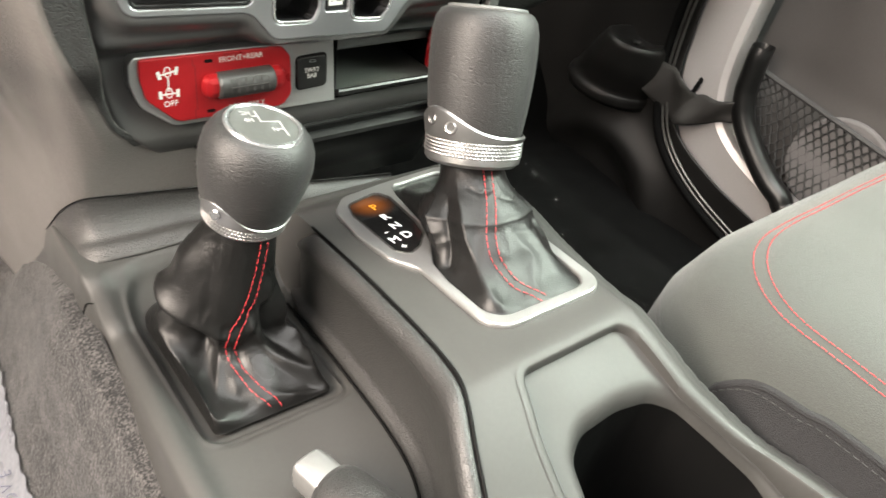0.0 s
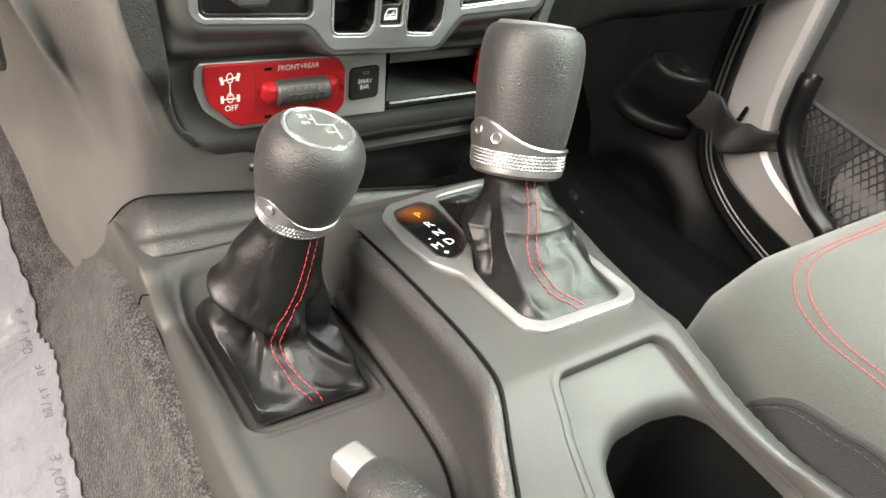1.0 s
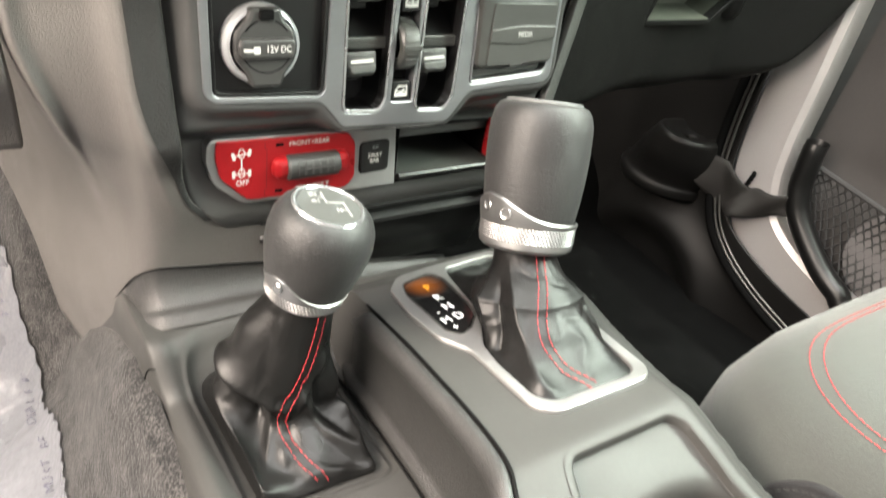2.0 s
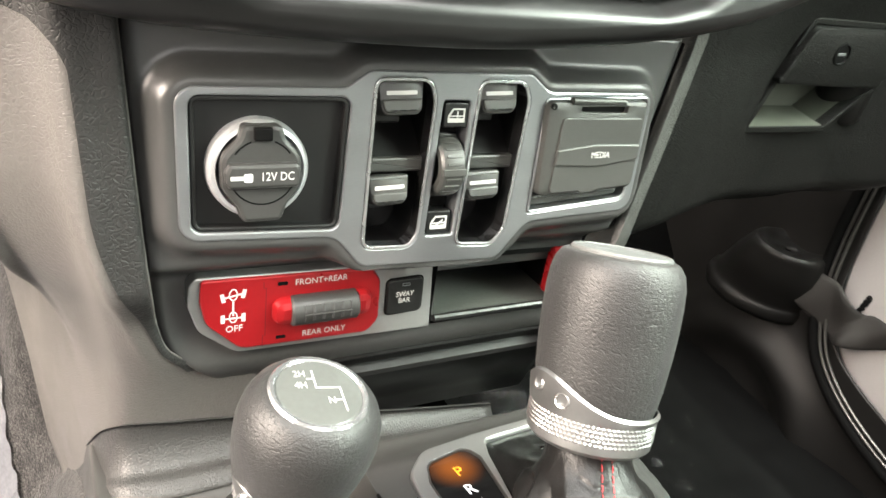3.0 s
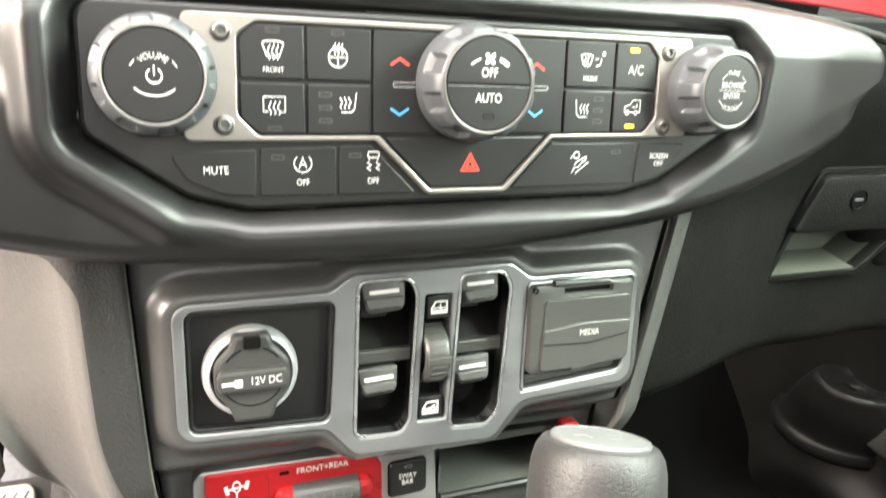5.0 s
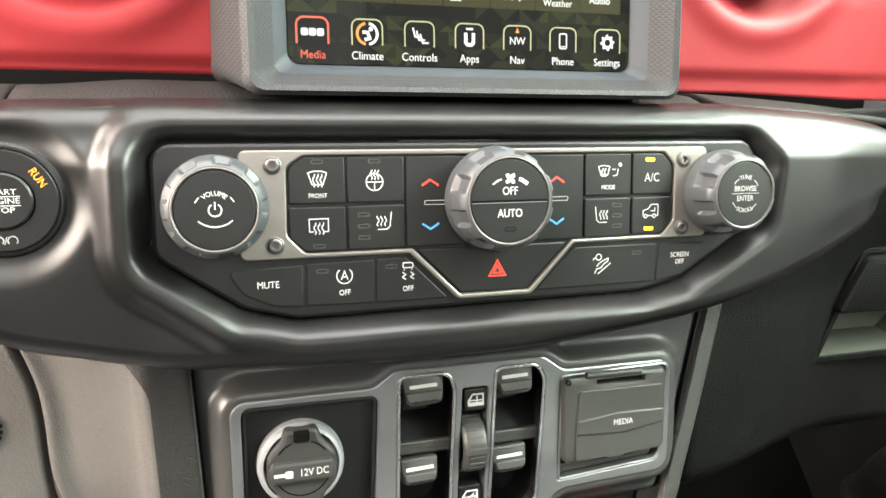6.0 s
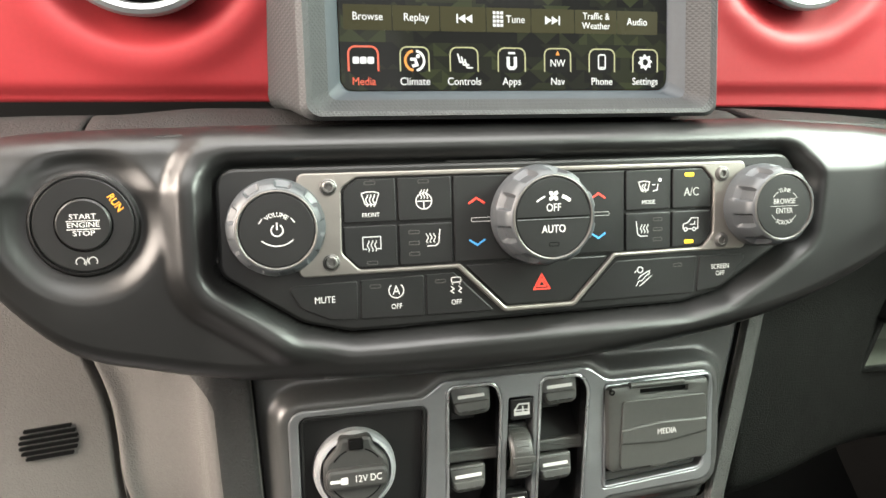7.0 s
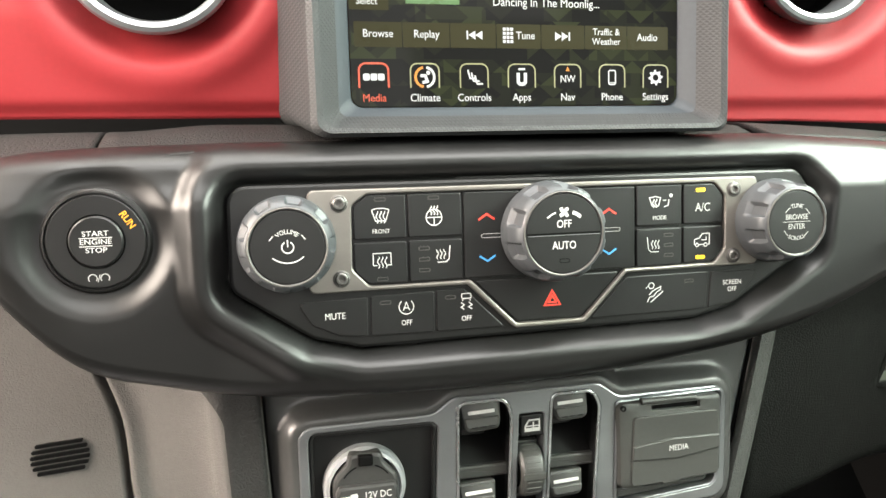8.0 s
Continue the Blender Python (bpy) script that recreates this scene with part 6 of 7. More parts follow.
def knurled(bm, m, r, h0, h1, rows=5, cols=84):
    dh = (h1 - h0) / rows
    for j in range(rows):
        for k in range(cols):
            a = 2 * math.pi * (k + 0.5 * (j % 2)) / cols
            da = math.pi / cols * 0.98
            h = h0 + dh * (j + 0.5)
            base = [bm.verts.new(m @ Vector((r * math.cos(a + s * da), r * math.sin(a + s * da), h + t * dh * 0.95))) for s, t in ((-1, 0), (0, -0.5), (1, 0), (0, 0.5))]
            tip = bm.verts.new(m @ Vector(((r + 0.45) * math.cos(a), (r + 0.45) * math.sin(a), h)))
            for i in range(4):
                bm.faces.new((base[i], base[(i + 1) % 4], tip))
    return bm


bm = bmesh.new()
knurled(bm, km, 27.7, 8.8, 18.2)
part("knurling", bm, COLLAR, collar, "knurled band", 0)
for da, hh in ((-16, 28.0), (12, 25.0)):
    a = math.radians(190 + da)
    c = km @ Vector((28.9 * math.cos(a), 28.9 * math.sin(a), hh))
    o = (km.to_3x3() @ Vector((math.cos(a), math.sin(a), 0.1))).normalized()
    bm = bmesh.new()
    revolve(bm, axis_frame(c, o), [(3.6, -1.5), (3.6, 0.6), (3.0, 1.0), (2.6, 0.9), (2.4, -0.4), (0, -0.5)], 20)
    part("rivet", bm, COLLAR, collar)
foot = [K @ Vector((*p, 0.5)) for p in resample(grow(BOOT_R, -0.5), 120)]
g, surf = gaiter(foot, lambda x, y: k_height(y) + 0.0005, [(0, K @ Vector((28, -20, 0.5)), 0.034, 1.0), (0.05, Vector((0.0285, -0.1128, 0.3470)), 0.034, 0.90), (0.12, Vector((0.029, -0.1140, 0.3505)), 0.0335, 0.64), (0.20, Vector((0.030, -0.1145, 0.3555)), 0.0330, 0.40), (0.30, Vector((0.030, -0.1140, 0.3610)), 0.0315, 0.24),
                        (0.42, Vector((0.031, -0.1120, 0.3660)), 0.0288, 0.12), (0.60, Vector((0.0330, -0.108, 0.3720)), 0.0250, 0.05), (0.80, Vector((0.0345, -0.1020, 0.3775)), 0.0203, 0.02), (1.0, top - ax * 0.083, 0.0175, 0.0)],
                 ax, K.to_3x3() @ Vector((0, 0, 1000)), [([(202, 0.88), (210, 0.62), (221, 0.36), (235, 0.14), (244, 0.03)], (1.0, 4.0, 6.0, 7.0, 3.0), 3.2, True), ([(188, 0.62), (199, 0.36), (214, 0.14)], (-1.5, -5.5, -8.0), 3.2, True),
                 ([(168, 0.60), (178, 0.34), (196, 0.12)], (2.0, 7.0, 6.0), 3.6, True), ([(150, 0.5), (158, 0.25), (165, 0.08)], -4.0, 4.5, False), ([(128, 0.5), (135, 0.28), (150, 0.1)], 4.5, 4.0, True),
                 ([(296, 0.80), (302, 0.46), (303, 0.14)], (1.0, 4.5, 5.0), 3.0, True), ([(316, 0.55), (320, 0.2)], (-1.5, -5.5), 3.0, True), ([(222, 0.80), (236, 0.76), (250, 0.79)], -0.9, 1.8, False), ([(268, 0.70), (284, 0.66), (300, 0.70)], -0.9, 1.8, False),
                 ([(266, 0.40), (284, 0.37), (296, 0.42)], -0.8, 1.8, False), ([(350, 0.6), (10, 0.2)], 3.0, 3.5, True), ([(60, 0.6), (70, 0.2)], 3.0, 3.5, True)], 2.0, lever)
seam(g, surf, [(258, 0.985), (252, 0.78), (245, 0.58), (242, 0.40), (244, 0.26), (252, 0.15), (262, 0.07), (266, 0.015)], 2.5)

# transfer case lever
tc_top, tc_foot = Vector((-0.0845, -0.0745, 0.4235)), Vector((-0.100, -0.078, 0.290))
ax = (tc_top - tc_foot + Vector((0.004, -0.010, 0))).normalized()
tcase = thing("transfer_case_lever", tc_foot, "black leather transfer case lever with a round shift diagram on top", "gear lever")
tm = axis_frame(tc_top - ax * 0.0575, ax)
bm = bmesh.new()
revolve(bm, tm, [(22.2, 11), (23.8, 16), (25.6, 24), (26.9, 32), (27.3, 40), (26.4, 47), (24.2, 52), (21.4, 55.2), (19.2, 56.6), (18.4, 56.7)], 64)
part("grip", bm, LEATHER, tcase, "black leather ball grip", 60)
bm = bmesh.new()
revolve(bm, tm, [(19.0, 56.0), (18.8, 57.0), (18.0, 57.9), (16.9, 57.9), (16.2, 57.2)], 56)
part("medal_ring", bm, CHROME, tcase, "bright ring")
bm = bmesh.new()
revolve(bm, tm, [(16.2, 57.0), (15.9, 57.4), (10, 57.8), (0, 58.0)], 48)
medal = part("medallion", bm, MEDAL, tcase, "grey gloss shift diagram")
mm_ = tm @ Matrix.Translation((0, 0, 57.9)) @ Matrix.Rotation(radians(-4), 4, "Z") @ Matrix.Translation((1.0, -1.5, 0))
bm = bmesh.new()
stroke(bm, mm_, [(-2, 12), (-2, 3), (7, 3), (7, -9)], 0.6, 0.0, 0.2)
stroke(bm, mm_, [(-5, 7.6), (-2, 7.6)], 0.5, 0.0, 0.2)
stroke(bm, mm_, [(4, -3.2), (7, -3.2)], 0.5, 0.0, 0.2)
part("diagram", bm, GREY_PRINT, medal, smooth=0)
text("2H", at(mm_, -7.0, 10.2), 4.4, GREY_PRINT, medal, "letter", 0.9, 0.0)
text("4H", at(mm_, -7.4, 4.4), 4.4, GREY_PRINT, medal, "letter", 0.9, 0.0)
text("N", at(mm_, 2.6, -3.4), 4.4, GREY_PRINT, medal, "letter", 0.9, 0.0)
bm = bmesh.new()
cols, rings = 110, []
for prof in range(8):
    ring = []
    for k in range(cols):
        a = 2 * math.pi * k / cols
        ct = 10.5 + 11.0 * math.exp(-((((a - math.radians(204) + math.pi) % (2 * math.pi)) - math.pi) / 0.6) ** 2)
        r, h = [(14, 1), (16.5, 0.4), (19.2, 1.4), (21.0, 3.2), (21.2, 9), (22.1, 9.6), (22.8 + 0.24 * (ct - 10.5), ct), (21.8 + 0.24 * (ct - 10.5), ct + 0.8)][prof]
        ring.append(bm.verts.new(tm @ Vector((r * math.cos(a), r * math.sin(a), h))))
    rings.append(ring)
for lo, hi in zip(rings, rings[1:]):
    for k in range(cols):
        bm.faces.new((lo[k], lo[(k + 1) % cols], hi[(k + 1) % cols], hi[k]))
collar = part("collar", bm, COLLAR, tcase, "satin silver collar", 35)
bm = bmesh.new()
knurled(bm, tm, 21.2, 3.2, 9.0, 3, 72)
part("knurling", bm, COLLAR, collar, "knurled band", 0)
c = tm @ Vector((25.0 * math.cos(math.radians(206)), 25.0 * math.sin(math.radians(206)), 16))
bm = bmesh.new()
revolve(bm, axis_frame(c, (tm.to_3x3() @ Vector((-0.9, -0.44, 0.1))).normalized()), [(2.8, -1.5), (2.8, 0.5), (2.2, 0.9), (0, 0.9)], 16)
part("rivet", bm, CHROME, collar)
foot = [Vector((x, y, s_height(y) - 0.002)) for x, y in resample(grow(BOOT_L, -0.003), 128)]
g, surf = gaiter(foot, lambda x, y: s_height(y) - 0.002, [(0, Vector((-0.1022, -0.0755, s_height(-0.0755) - 0.002)), 0.030, 1.0), (0.05, Vector((-0.1024, -0.0755, 0.2790)), 0.030, 0.94), (0.12, Vector((-0.1030, -0.0750, 0.2850)), 0.029, 0.76), (0.19, Vector((-0.1036, -0.0740, 0.2910)), 0.026, 0.48), (0.25, Vector((-0.1040, -0.0730, 0.2990)), 0.0215, 0.17),
                        (0.31, Vector((-0.1040, -0.0725, 0.3100)), 0.0240, 0.03), (0.40, Vector((-0.1020, -0.0720, 0.3220)), 0.0236, 0.0), (0.56, Vector((-0.0990, -0.0716, 0.3370)), 0.0220, 0.0), (0.78, Vector((-0.0955, -0.0714, 0.3540)), 0.0196, 0.0), (1.0, tc_top - ax * 0.0545, 0.0165, 0.0)],
                 ax, Vector((0, 0.139, 0.990)), [([(160, 0.60), (166, 0.46), (172, 0.36)], 7.0, 13.0, False), ([(200, 0.86), (214, 0.62), (222, 0.46)], -0.9, 4.0, False), ([(150, 0.43), (180, 0.385), (210, 0.345), (240, 0.31), (262, 0.285)], (10.0, 4.0), 2.8, True), ([(150, 0.34), (180, 0.305), (212, 0.265), (240, 0.235), (260, 0.222)], -11.0, 3.4, True), ([(281, 0.30), (285, 0.21), (294, 0.12)], -6.0, 3.0, True),
                 ([(301, 0.54), (294, 0.40), (289, 0.30)], 3.0, 4.5, False), ([(279, 0.34), (286, 0.25), (297, 0.16), (312, 0.06)], 9.0, 3.6, True), ([(332, 0.60), (330, 0.46), (326, 0.32), (322, 0.2), (320, 0.07)], (1.0, 7.0, 13.0, 14.0, 5.0), 4.6, True), ([(296, 0.40), (300, 0.28), (302, 0.18)], -8.0, 3.2, True), ([(348, 0.5), (346, 0.25), (345, 0.08)], -8.0, 6.0, False), ([(272, 0.42), (284, 0.34)], -2.0, 3.0, False),
                 ([(150, 0.28), (178, 0.235), (204, 0.18), (226, 0.11), (236, 0.05)], 13.0, 4.6, True), ([(212, 0.245), (236, 0.19), (254, 0.15)], -9.0, 4.0, True), ([(258, 0.20), (274, 0.12), (284, 0.05)], 3.5, 3.4, True), ([(190, 0.13), (214, 0.07)], -4.0, 3.0, True), ([(246, 0.23), (262, 0.17), (266, 0.10)], 3.0, 2.4, True), ([(264, 0.15), (285, 0.12), (300, 0.08)], -2.5, 3.0, False),
                 ([(236, 0.245), (262, 0.235), (280, 0.25)], 2.2, 1.6, True), ([(246, 0.34), (270, 0.36)], -1.0, 1.6, False), ([(20, 0.6), (30, 0.15)], 5.0, 4.0, True), ([(90, 0.6), (100, 0.15)], 5.0, 4.0, True)], 7.3, tcase)
seam(g, surf, [(284, 0.985), (281, 0.78), (276, 0.58), (268, 0.42), (258, 0.32), (254, 0.25), (262, 0.19), (268, 0.12), (271, 0.05), (271, 0.012)], 2.4)

# handbrake
brake = thing("handbrake_lever", (-0.105, -0.26, 0.30), "black grained handbrake lever with a silver release button", "handbrake")
b0, b1 = Vector((-0.112, -0.192, 0.313)), Vector((-0.082, -0.345, 0.338))
bx = (b1 - b0).normalized()
bm = bmesh.new()
revolve(bm, axis_frame(b0, bx), [(0, -9.5), (5.6, -9.3), (7.6, -8.6), (8.6, -7.2), (9.0, -2), (9.1, 14)], 64, lambda a, r, h: r / max(abs(math.cos(a)), abs(math.sin(a)), 0.80) ** 0.65)
part("release_button", bm, SILVER, brake, "satin silver release button")
bm = bmesh.new()
revolve(bm, axis_frame(b0 + bx * 0.010, bx), [(9, -2), (12.5, -1.0), (14.5, 3), (16, 20), (17, 60), (17, 130), (12, 160), (0, 162)], 40)
part("grip", bm, LEATHER, brake, "black grained grip", 60)

# ---- floor, carpet and protective film ----
def carpet_pt(s, t):
    y = -0.55 + 1.05 * s
    ez = lerp_table([(-0.55, 0.25), (-0.147, 0.262), (-0.06, 0.266), (-0.012, 0.276), (0.0, 0.277), (0.02, 0.269), (0.05, 0.257), (0.10, 0.228), (0.147, 0.197), (0.21, 0.255), (0.32, 0.33), (0.5, 0.42)], y)
    ex = lerp_table([(-0.55, -0.172), (-0.10, -0.171), (0.0, -0.1715), (0.05, -0.169), (0.10, -0.1705), (0.147, -0.172), (0.21, -0.192), (0.32, -0.202), (0.5, -0.23)], y)
    prof = [(0.012, 0.004), (0, 0), (-0.012, -0.018), (-0.026, -0.05), (-0.05, -0.085), (-0.09, -0.115), (-0.16, -0.135), (-0.28, -0.14), (-0.50, -0.14)]
    k = t * 8
    i = min(7, int(k))
    f = k - i
    px = prof[i][0] + (prof[i + 1][0] - prof[i][0]) * f
    pz = prof[i][1] + (prof[i + 1][1] - prof[i][1]) * f
    base = 0.055 + 0.5 * max(0, y - 0.30)
    z = base + (ez - base) * max(0.0, 1 + pz / 0.14)
    return Vector((ex + px, y, z + 0.0012 * noise.noise(Vector((px * 300, y * 300, 0)))))


bm = bmesh.new()
sheet(bm, 210, 96, carpet_pt)
structure("carpet", bm, CARPET, "mottled grey loop carpet over tunnel and driver floor", "carpet", 60)
bm = bmesh.new()
plate(bm, Matrix.Identity(4), [(-0.85, -1.6), (0.85, -1.6), (0.85, 0.75), (-0.85, 0.75)], -0.02, 0.02)
structure("floor", bm, BLACK, "black vehicle floor", "floor", 0)
film = thing("floor_film", (-0.28, 0.05, 0.07), "crinkled white protective floor film printed with dark capitals", "protective film")


def film_pt(s, t):
    y = -0.45 + 0.85 * s
    edge = lerp_table([(-0.45, -0.220), (-0.05, -0.217), (0.0, -0.2145), (0.06, -0.209), (0.12, -0.212), (0.18, -0.2125), (0.26, -0.222), (0.40, -0.245)], y) + 0.0012 * math.sin(y * 90) + 0.0022 * noise.noise(Vector((0, y * 24, 2))) + 0.0008 * math.sin(y * 420)
    x = edge - 0.28 * t
    lo, hi = 0.0, 1.0
    for _ in range(14):
        mid = (lo + hi) / 2
        lo, hi = (mid, hi) if carpet_pt((y + 0.55) / 1.05, mid).x > x else (lo, mid)
    z = carpet_pt((y + 0.55) / 1.05, lo).z + 0.005 + 0.006 * smooth01(t * 6) + 0.008 * noise.noise(Vector((x * 22, y * 16, 5))) * smooth01(t * 5) + 0.004 * abs(noise.noise(Vector((x * 60, y * 40, 1))))
    return Vector((x, y, z))


bm = bmesh.new()
sheet(bm, 420, 44, film_pt)
part("film_sheet", bm, FILM, film, "crinkled white film", 80)
for k, w in enumerate(("REMOVE", "MUST BE", "DEALER", "REMOVE", "MUST BE")):
    for q, ch in enumerate(w):
        if ch != " ":
            y = -0.055 + 0.085 * k + 0.0088 * q
            p = film_pt((y + 0.45) / 0.85, 0.042)
            text(ch, Matrix.Translation(p + Vector((0.002, 0, 0.006))) @ Matrix.Rotation(radians(12), 4, "Y") @ Matrix.Rotation(radians(97), 4, "Z") @ I3, 9.5, INK, film, "printed_letter", 1.1, 0.0)

# pedal
pedal = thing("accelerator_pedal", (-0.235, 0.26, 0.20), "brushed alloy pedal with wavy black rubber grips", "pedal")
pm = Matrix.Translation((-0.266, 0.235, 0.200)) @ Matrix.Rotation(radians(-38), 4, "X") @ Matrix.Rotation(radians(90), 4, "X") @ I3
bm = bmesh.new()
plate(bm, pm, rect(74, 96, 8), -5, 1.5, 1.2)
part("pad", bm, ALLOY, pedal, "brushed alloy plate")
bm = bmesh.new()
plate(bm, at(pm, 13, 2), rect(108, 100, 16), -15, -4, 3)
part("backing", bm, material("dark felt pedal backing", (0.022, 0.021, 0.021), 0.9, grain=0.8, grain_size=700), pedal)
for k in range(9):
    u = -32 + 8 * k
    bm = bmesh.new()
    tube(bm, [pm @ Vector((u + 2.0 * math.sin(j * 0.8), -42 + 84 * j / 40, 1.6)) for j in range(41)], 0.0006, 6)
    part("rubber_rib", bm, RUBBER, pedal)
bm = bmesh.new()
tube(bm, [pm @ Vector((0, 30, -12)), pm @ Vector((0, 110, -60)), pm @ Vector((0, 240, -80))], 0.008, 10)
part("arm", bm, BLACK, pedal)


# ---- passenger seat ----
seat = thing("passenger_seat", (0.36, -0.45, 0.06), "olive grey fabric passenger seat with red double stitching", "car seat")


def rrect(w, d, r, n):
    return resample(rounded([(-w / 2, -d / 2), (w / 2, -d / 2), (w / 2, d / 2), (-w / 2, d / 2)], r, 12), n)


SEAT_LOOPS = [(0.50, 0.56, 0.09, 0.17), (0.51, 0.575, 0.09, 0.24), (0.505, 0.57, 0.09, 0.290), (0.502, 0.567, 0.09, 0.318), (0.485, 0.545, 0.085, 0.352), (0.455, 0.515, 0.08, 0.371), (0.42, 0.48, 0.075, 0.381), (0.36, 0.42, 0.07, 0.384), (0.2, 0.26, 0.06, 0.374), (0.03, 0.04, 0.01, 0.370)]
SC = Vector((0.346, -0.462))


def seat_solid(loops, n=160):
    bm = bmesh.new()
    rings = []
    for w, d, r, z in loops:
        rings.append([bm.verts.new((SC.x + x, SC.y + y, z + 0.0015 * noise.noise(Vector((x * 14, y * 14, z * 14))))) for x, y in rrect(w, d, r, n)])
    for lo, hi in zip(rings, rings[1:]):
        for i in range(n):
            bm.faces.new((lo[i], lo[(i + 1) % n], hi[(i + 1) % n], hi[i]))
    bm.faces.new(rings[-1])
    return bm


cushion = part("cushion", seat_solid(SEAT_LOOPS[3:]), FABRIC, seat, "olive grey woven cushion", 80)
part("front_panel", seat_solid(SEAT_LOOPS[:4] + [(0.3, 0.3, 0.05, 0.322)]), FABRIC, seat, "olive grey front panel", 80)
SIDE = spline([(0.0965, -0.250, 0.285), (0.0966, -0.2582, 0.3204), (0.099, -0.2619, 0.3308), (0.1021, -0.2765, 0.3456), (0.1033, -0.302, 0.3507), (0.1055, -0.3214, 0.3539), (0.107, -0.42, 0.356), (0.107, -0.72, 0.356)], 12)
pipe, _ = surface_line(cushion, SIDE)
for _ in range(6):
    pipe = [pipe[0]] + [(a + b * 2 + c) / 4 for a, b, c in zip(pipe, pipe[1:], pipe[2:])] + [pipe[-1]]
bm = bmesh.new()
tube(bm, pipe, 0.0026, 10)
part("piping", bm, FABRIC_SIDE, seat, "black piping")
stitches(seat, [p + Vector((-0.0038, 0.001, -0.0036)) for p in pipe], [Vector((-0.8, 0.2, 0.3)).normalized()] * len(pipe), material("grey thread", (0.022, 0.022, 0.022), 0.6), 0.0030, 0.0018, 0.00035, "side_stitching")
bm = bmesh.new()
sheet(bm, len(pipe) - 1, 8, lambda s, t: pipe[round(s * (len(pipe) - 1))].lerp(Vector((0.0870, pipe[round(s * (len(pipe) - 1))].y + 0.004, 0.19)), t) + Vector((-0.0020 - 0.0085 * math.sin(min(1.0, t * 2.2) * 1.57), 0.002 * t, 0.0)))
part("side_panel", bm, FABRIC_SIDE, seat, "black woven side panel", 80)
for d in (0.0, 0.0055):
    loop = [Vector((SC.x + x, SC.y + y, 0.378)) for x, y in resample(rounded([(-0.225 + 1.1 * d, -0.23), (0.225 - d, -0.23), (0.225 - d, 0.250 - d), (-0.225 + 1.1 * d, 0.250 - d)], 0.062, 14), 240)]
    p2, n2 = surface_line(cushion, loop)
    stitches(cushion, p2, n2, length=0.0036, gap=0.0010, r=0.00028)
bm = bmesh.new()
sheet(bm, 24, 24, lambda s, t: Vector((0.12 + 0.45 * s, -0.70 - 0.16 * t + 0.03 * math.cos((s - 0.5) * 3), 0.36 + 0.62 * t)))
back = part("backrest", bm, FABRIC, seat, "", 80)
mod = back.modifiers.new("thickness", "SOLIDIFY")
mod.thickness = 0.10

# ---- passenger footwell and door ----
bm = bmesh.new()


def foot_mat(s, t):
    x, y = 0.115 + 0.47 * s, -0.22 + 0.62 * t
    z = 0.062 + 0.28 * smooth01((y - 0.24) / 0.22) + 0.12 * smooth01((0.16 - x) / 0.05) + 0.004 * noise.noise(Vector((x * 30, y * 30, 0)))
    return Vector((x, y, z))


# Dark floor covering; its near-black colour also stands in for the footwell's shade.
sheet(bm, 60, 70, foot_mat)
structure("passenger_carpet", bm, RUBBER, "dark carpet in the passenger footwell, deep shade put into its black", "carpet", 60)
film2 = thing("footwell_film", (0.3, 0.05, 0.08), "clear crinkled protective film over the footwell carpet", "protective film")
bm = bmesh.new()
sheet(bm, 90, 90, lambda s, t: Vector((0.165 + 0.315 * s + 0.01 * noise.noise(Vector((0, t * 9, 3))), -0.16 + 0.40 * t, foot_mat(0.06 + 0.72 * s, 0.1 + 0.64 * t).z + 0.012 + 0.014 * noise.noise(Vector((s * 5, t * 4, 1))) + 0.010 * abs(noise.noise(Vector((s * 7, t * 4, 4)))) + 0.0015 * noise.noise(Vector((s * 14, t * 10, 6))))))
part("film_sheet", bm, CLEAR_FILM, film2, "", 80)

# right-hand dash panel with glovebox handle recess


def strip(s, t):
    z = 0.335 + 0.225 * t
    b = lerp_table(STACK_R, (z - 0.470) * 1017) * 0.001
    y = face_y(z)
    pts = [(b, y), (b + 0.002, y - 0.003), (b + 0.010, y - 0.003), (b + 0.0145, y + 0.001), (b + 0.016, y + 0.03), (b + 0.018, y + 0.12)]
    return Vector((*pts[round(s * 5)], z))


EDGE = material("grained edge plastic", (0.050, 0.051, 0.048), 0.48, grain=0.6, grain_size=520, cells=True, depth=0.0003, spec=0.4)
bm = bmesh.new()
sheet(bm, 5, 50, strip)
structure("stack_edge_trim", bm, EDGE, "black grained edge strip of the centre stack", "trim", 50, 0.002)


GLOVE_FOOT = [(0.168, 0.352), (0.40, 0.347), (0.45, 0.350), (0.485, 0.354), (0.51, 0.360), (0.534, 0.373), (0.550, 0.392), (0.567, 0.421), (0.597, 0.463), (0.66, 0.545)]


def glove(s, t):
    x = 0.168 + 0.49 * s
    z0 = lerp_table(GLOVE_FOOT, x)
    z = z0 + (0.640 - z0) * t
    y = 0.062 + 0.050 * smooth01((x - 0.165) / 0.20) - 0.028 * smooth01((z - 0.50) / 0.11) - 0.050 * smooth01((x - 0.45) / 0.13)
    y += 0.055 * (max(0.0, z0 + 0.040 - z) / 0.040) ** 2.2 + 0.02 * smooth01((0.180 - x) / 0.012)
    return Vector((x, y, z))


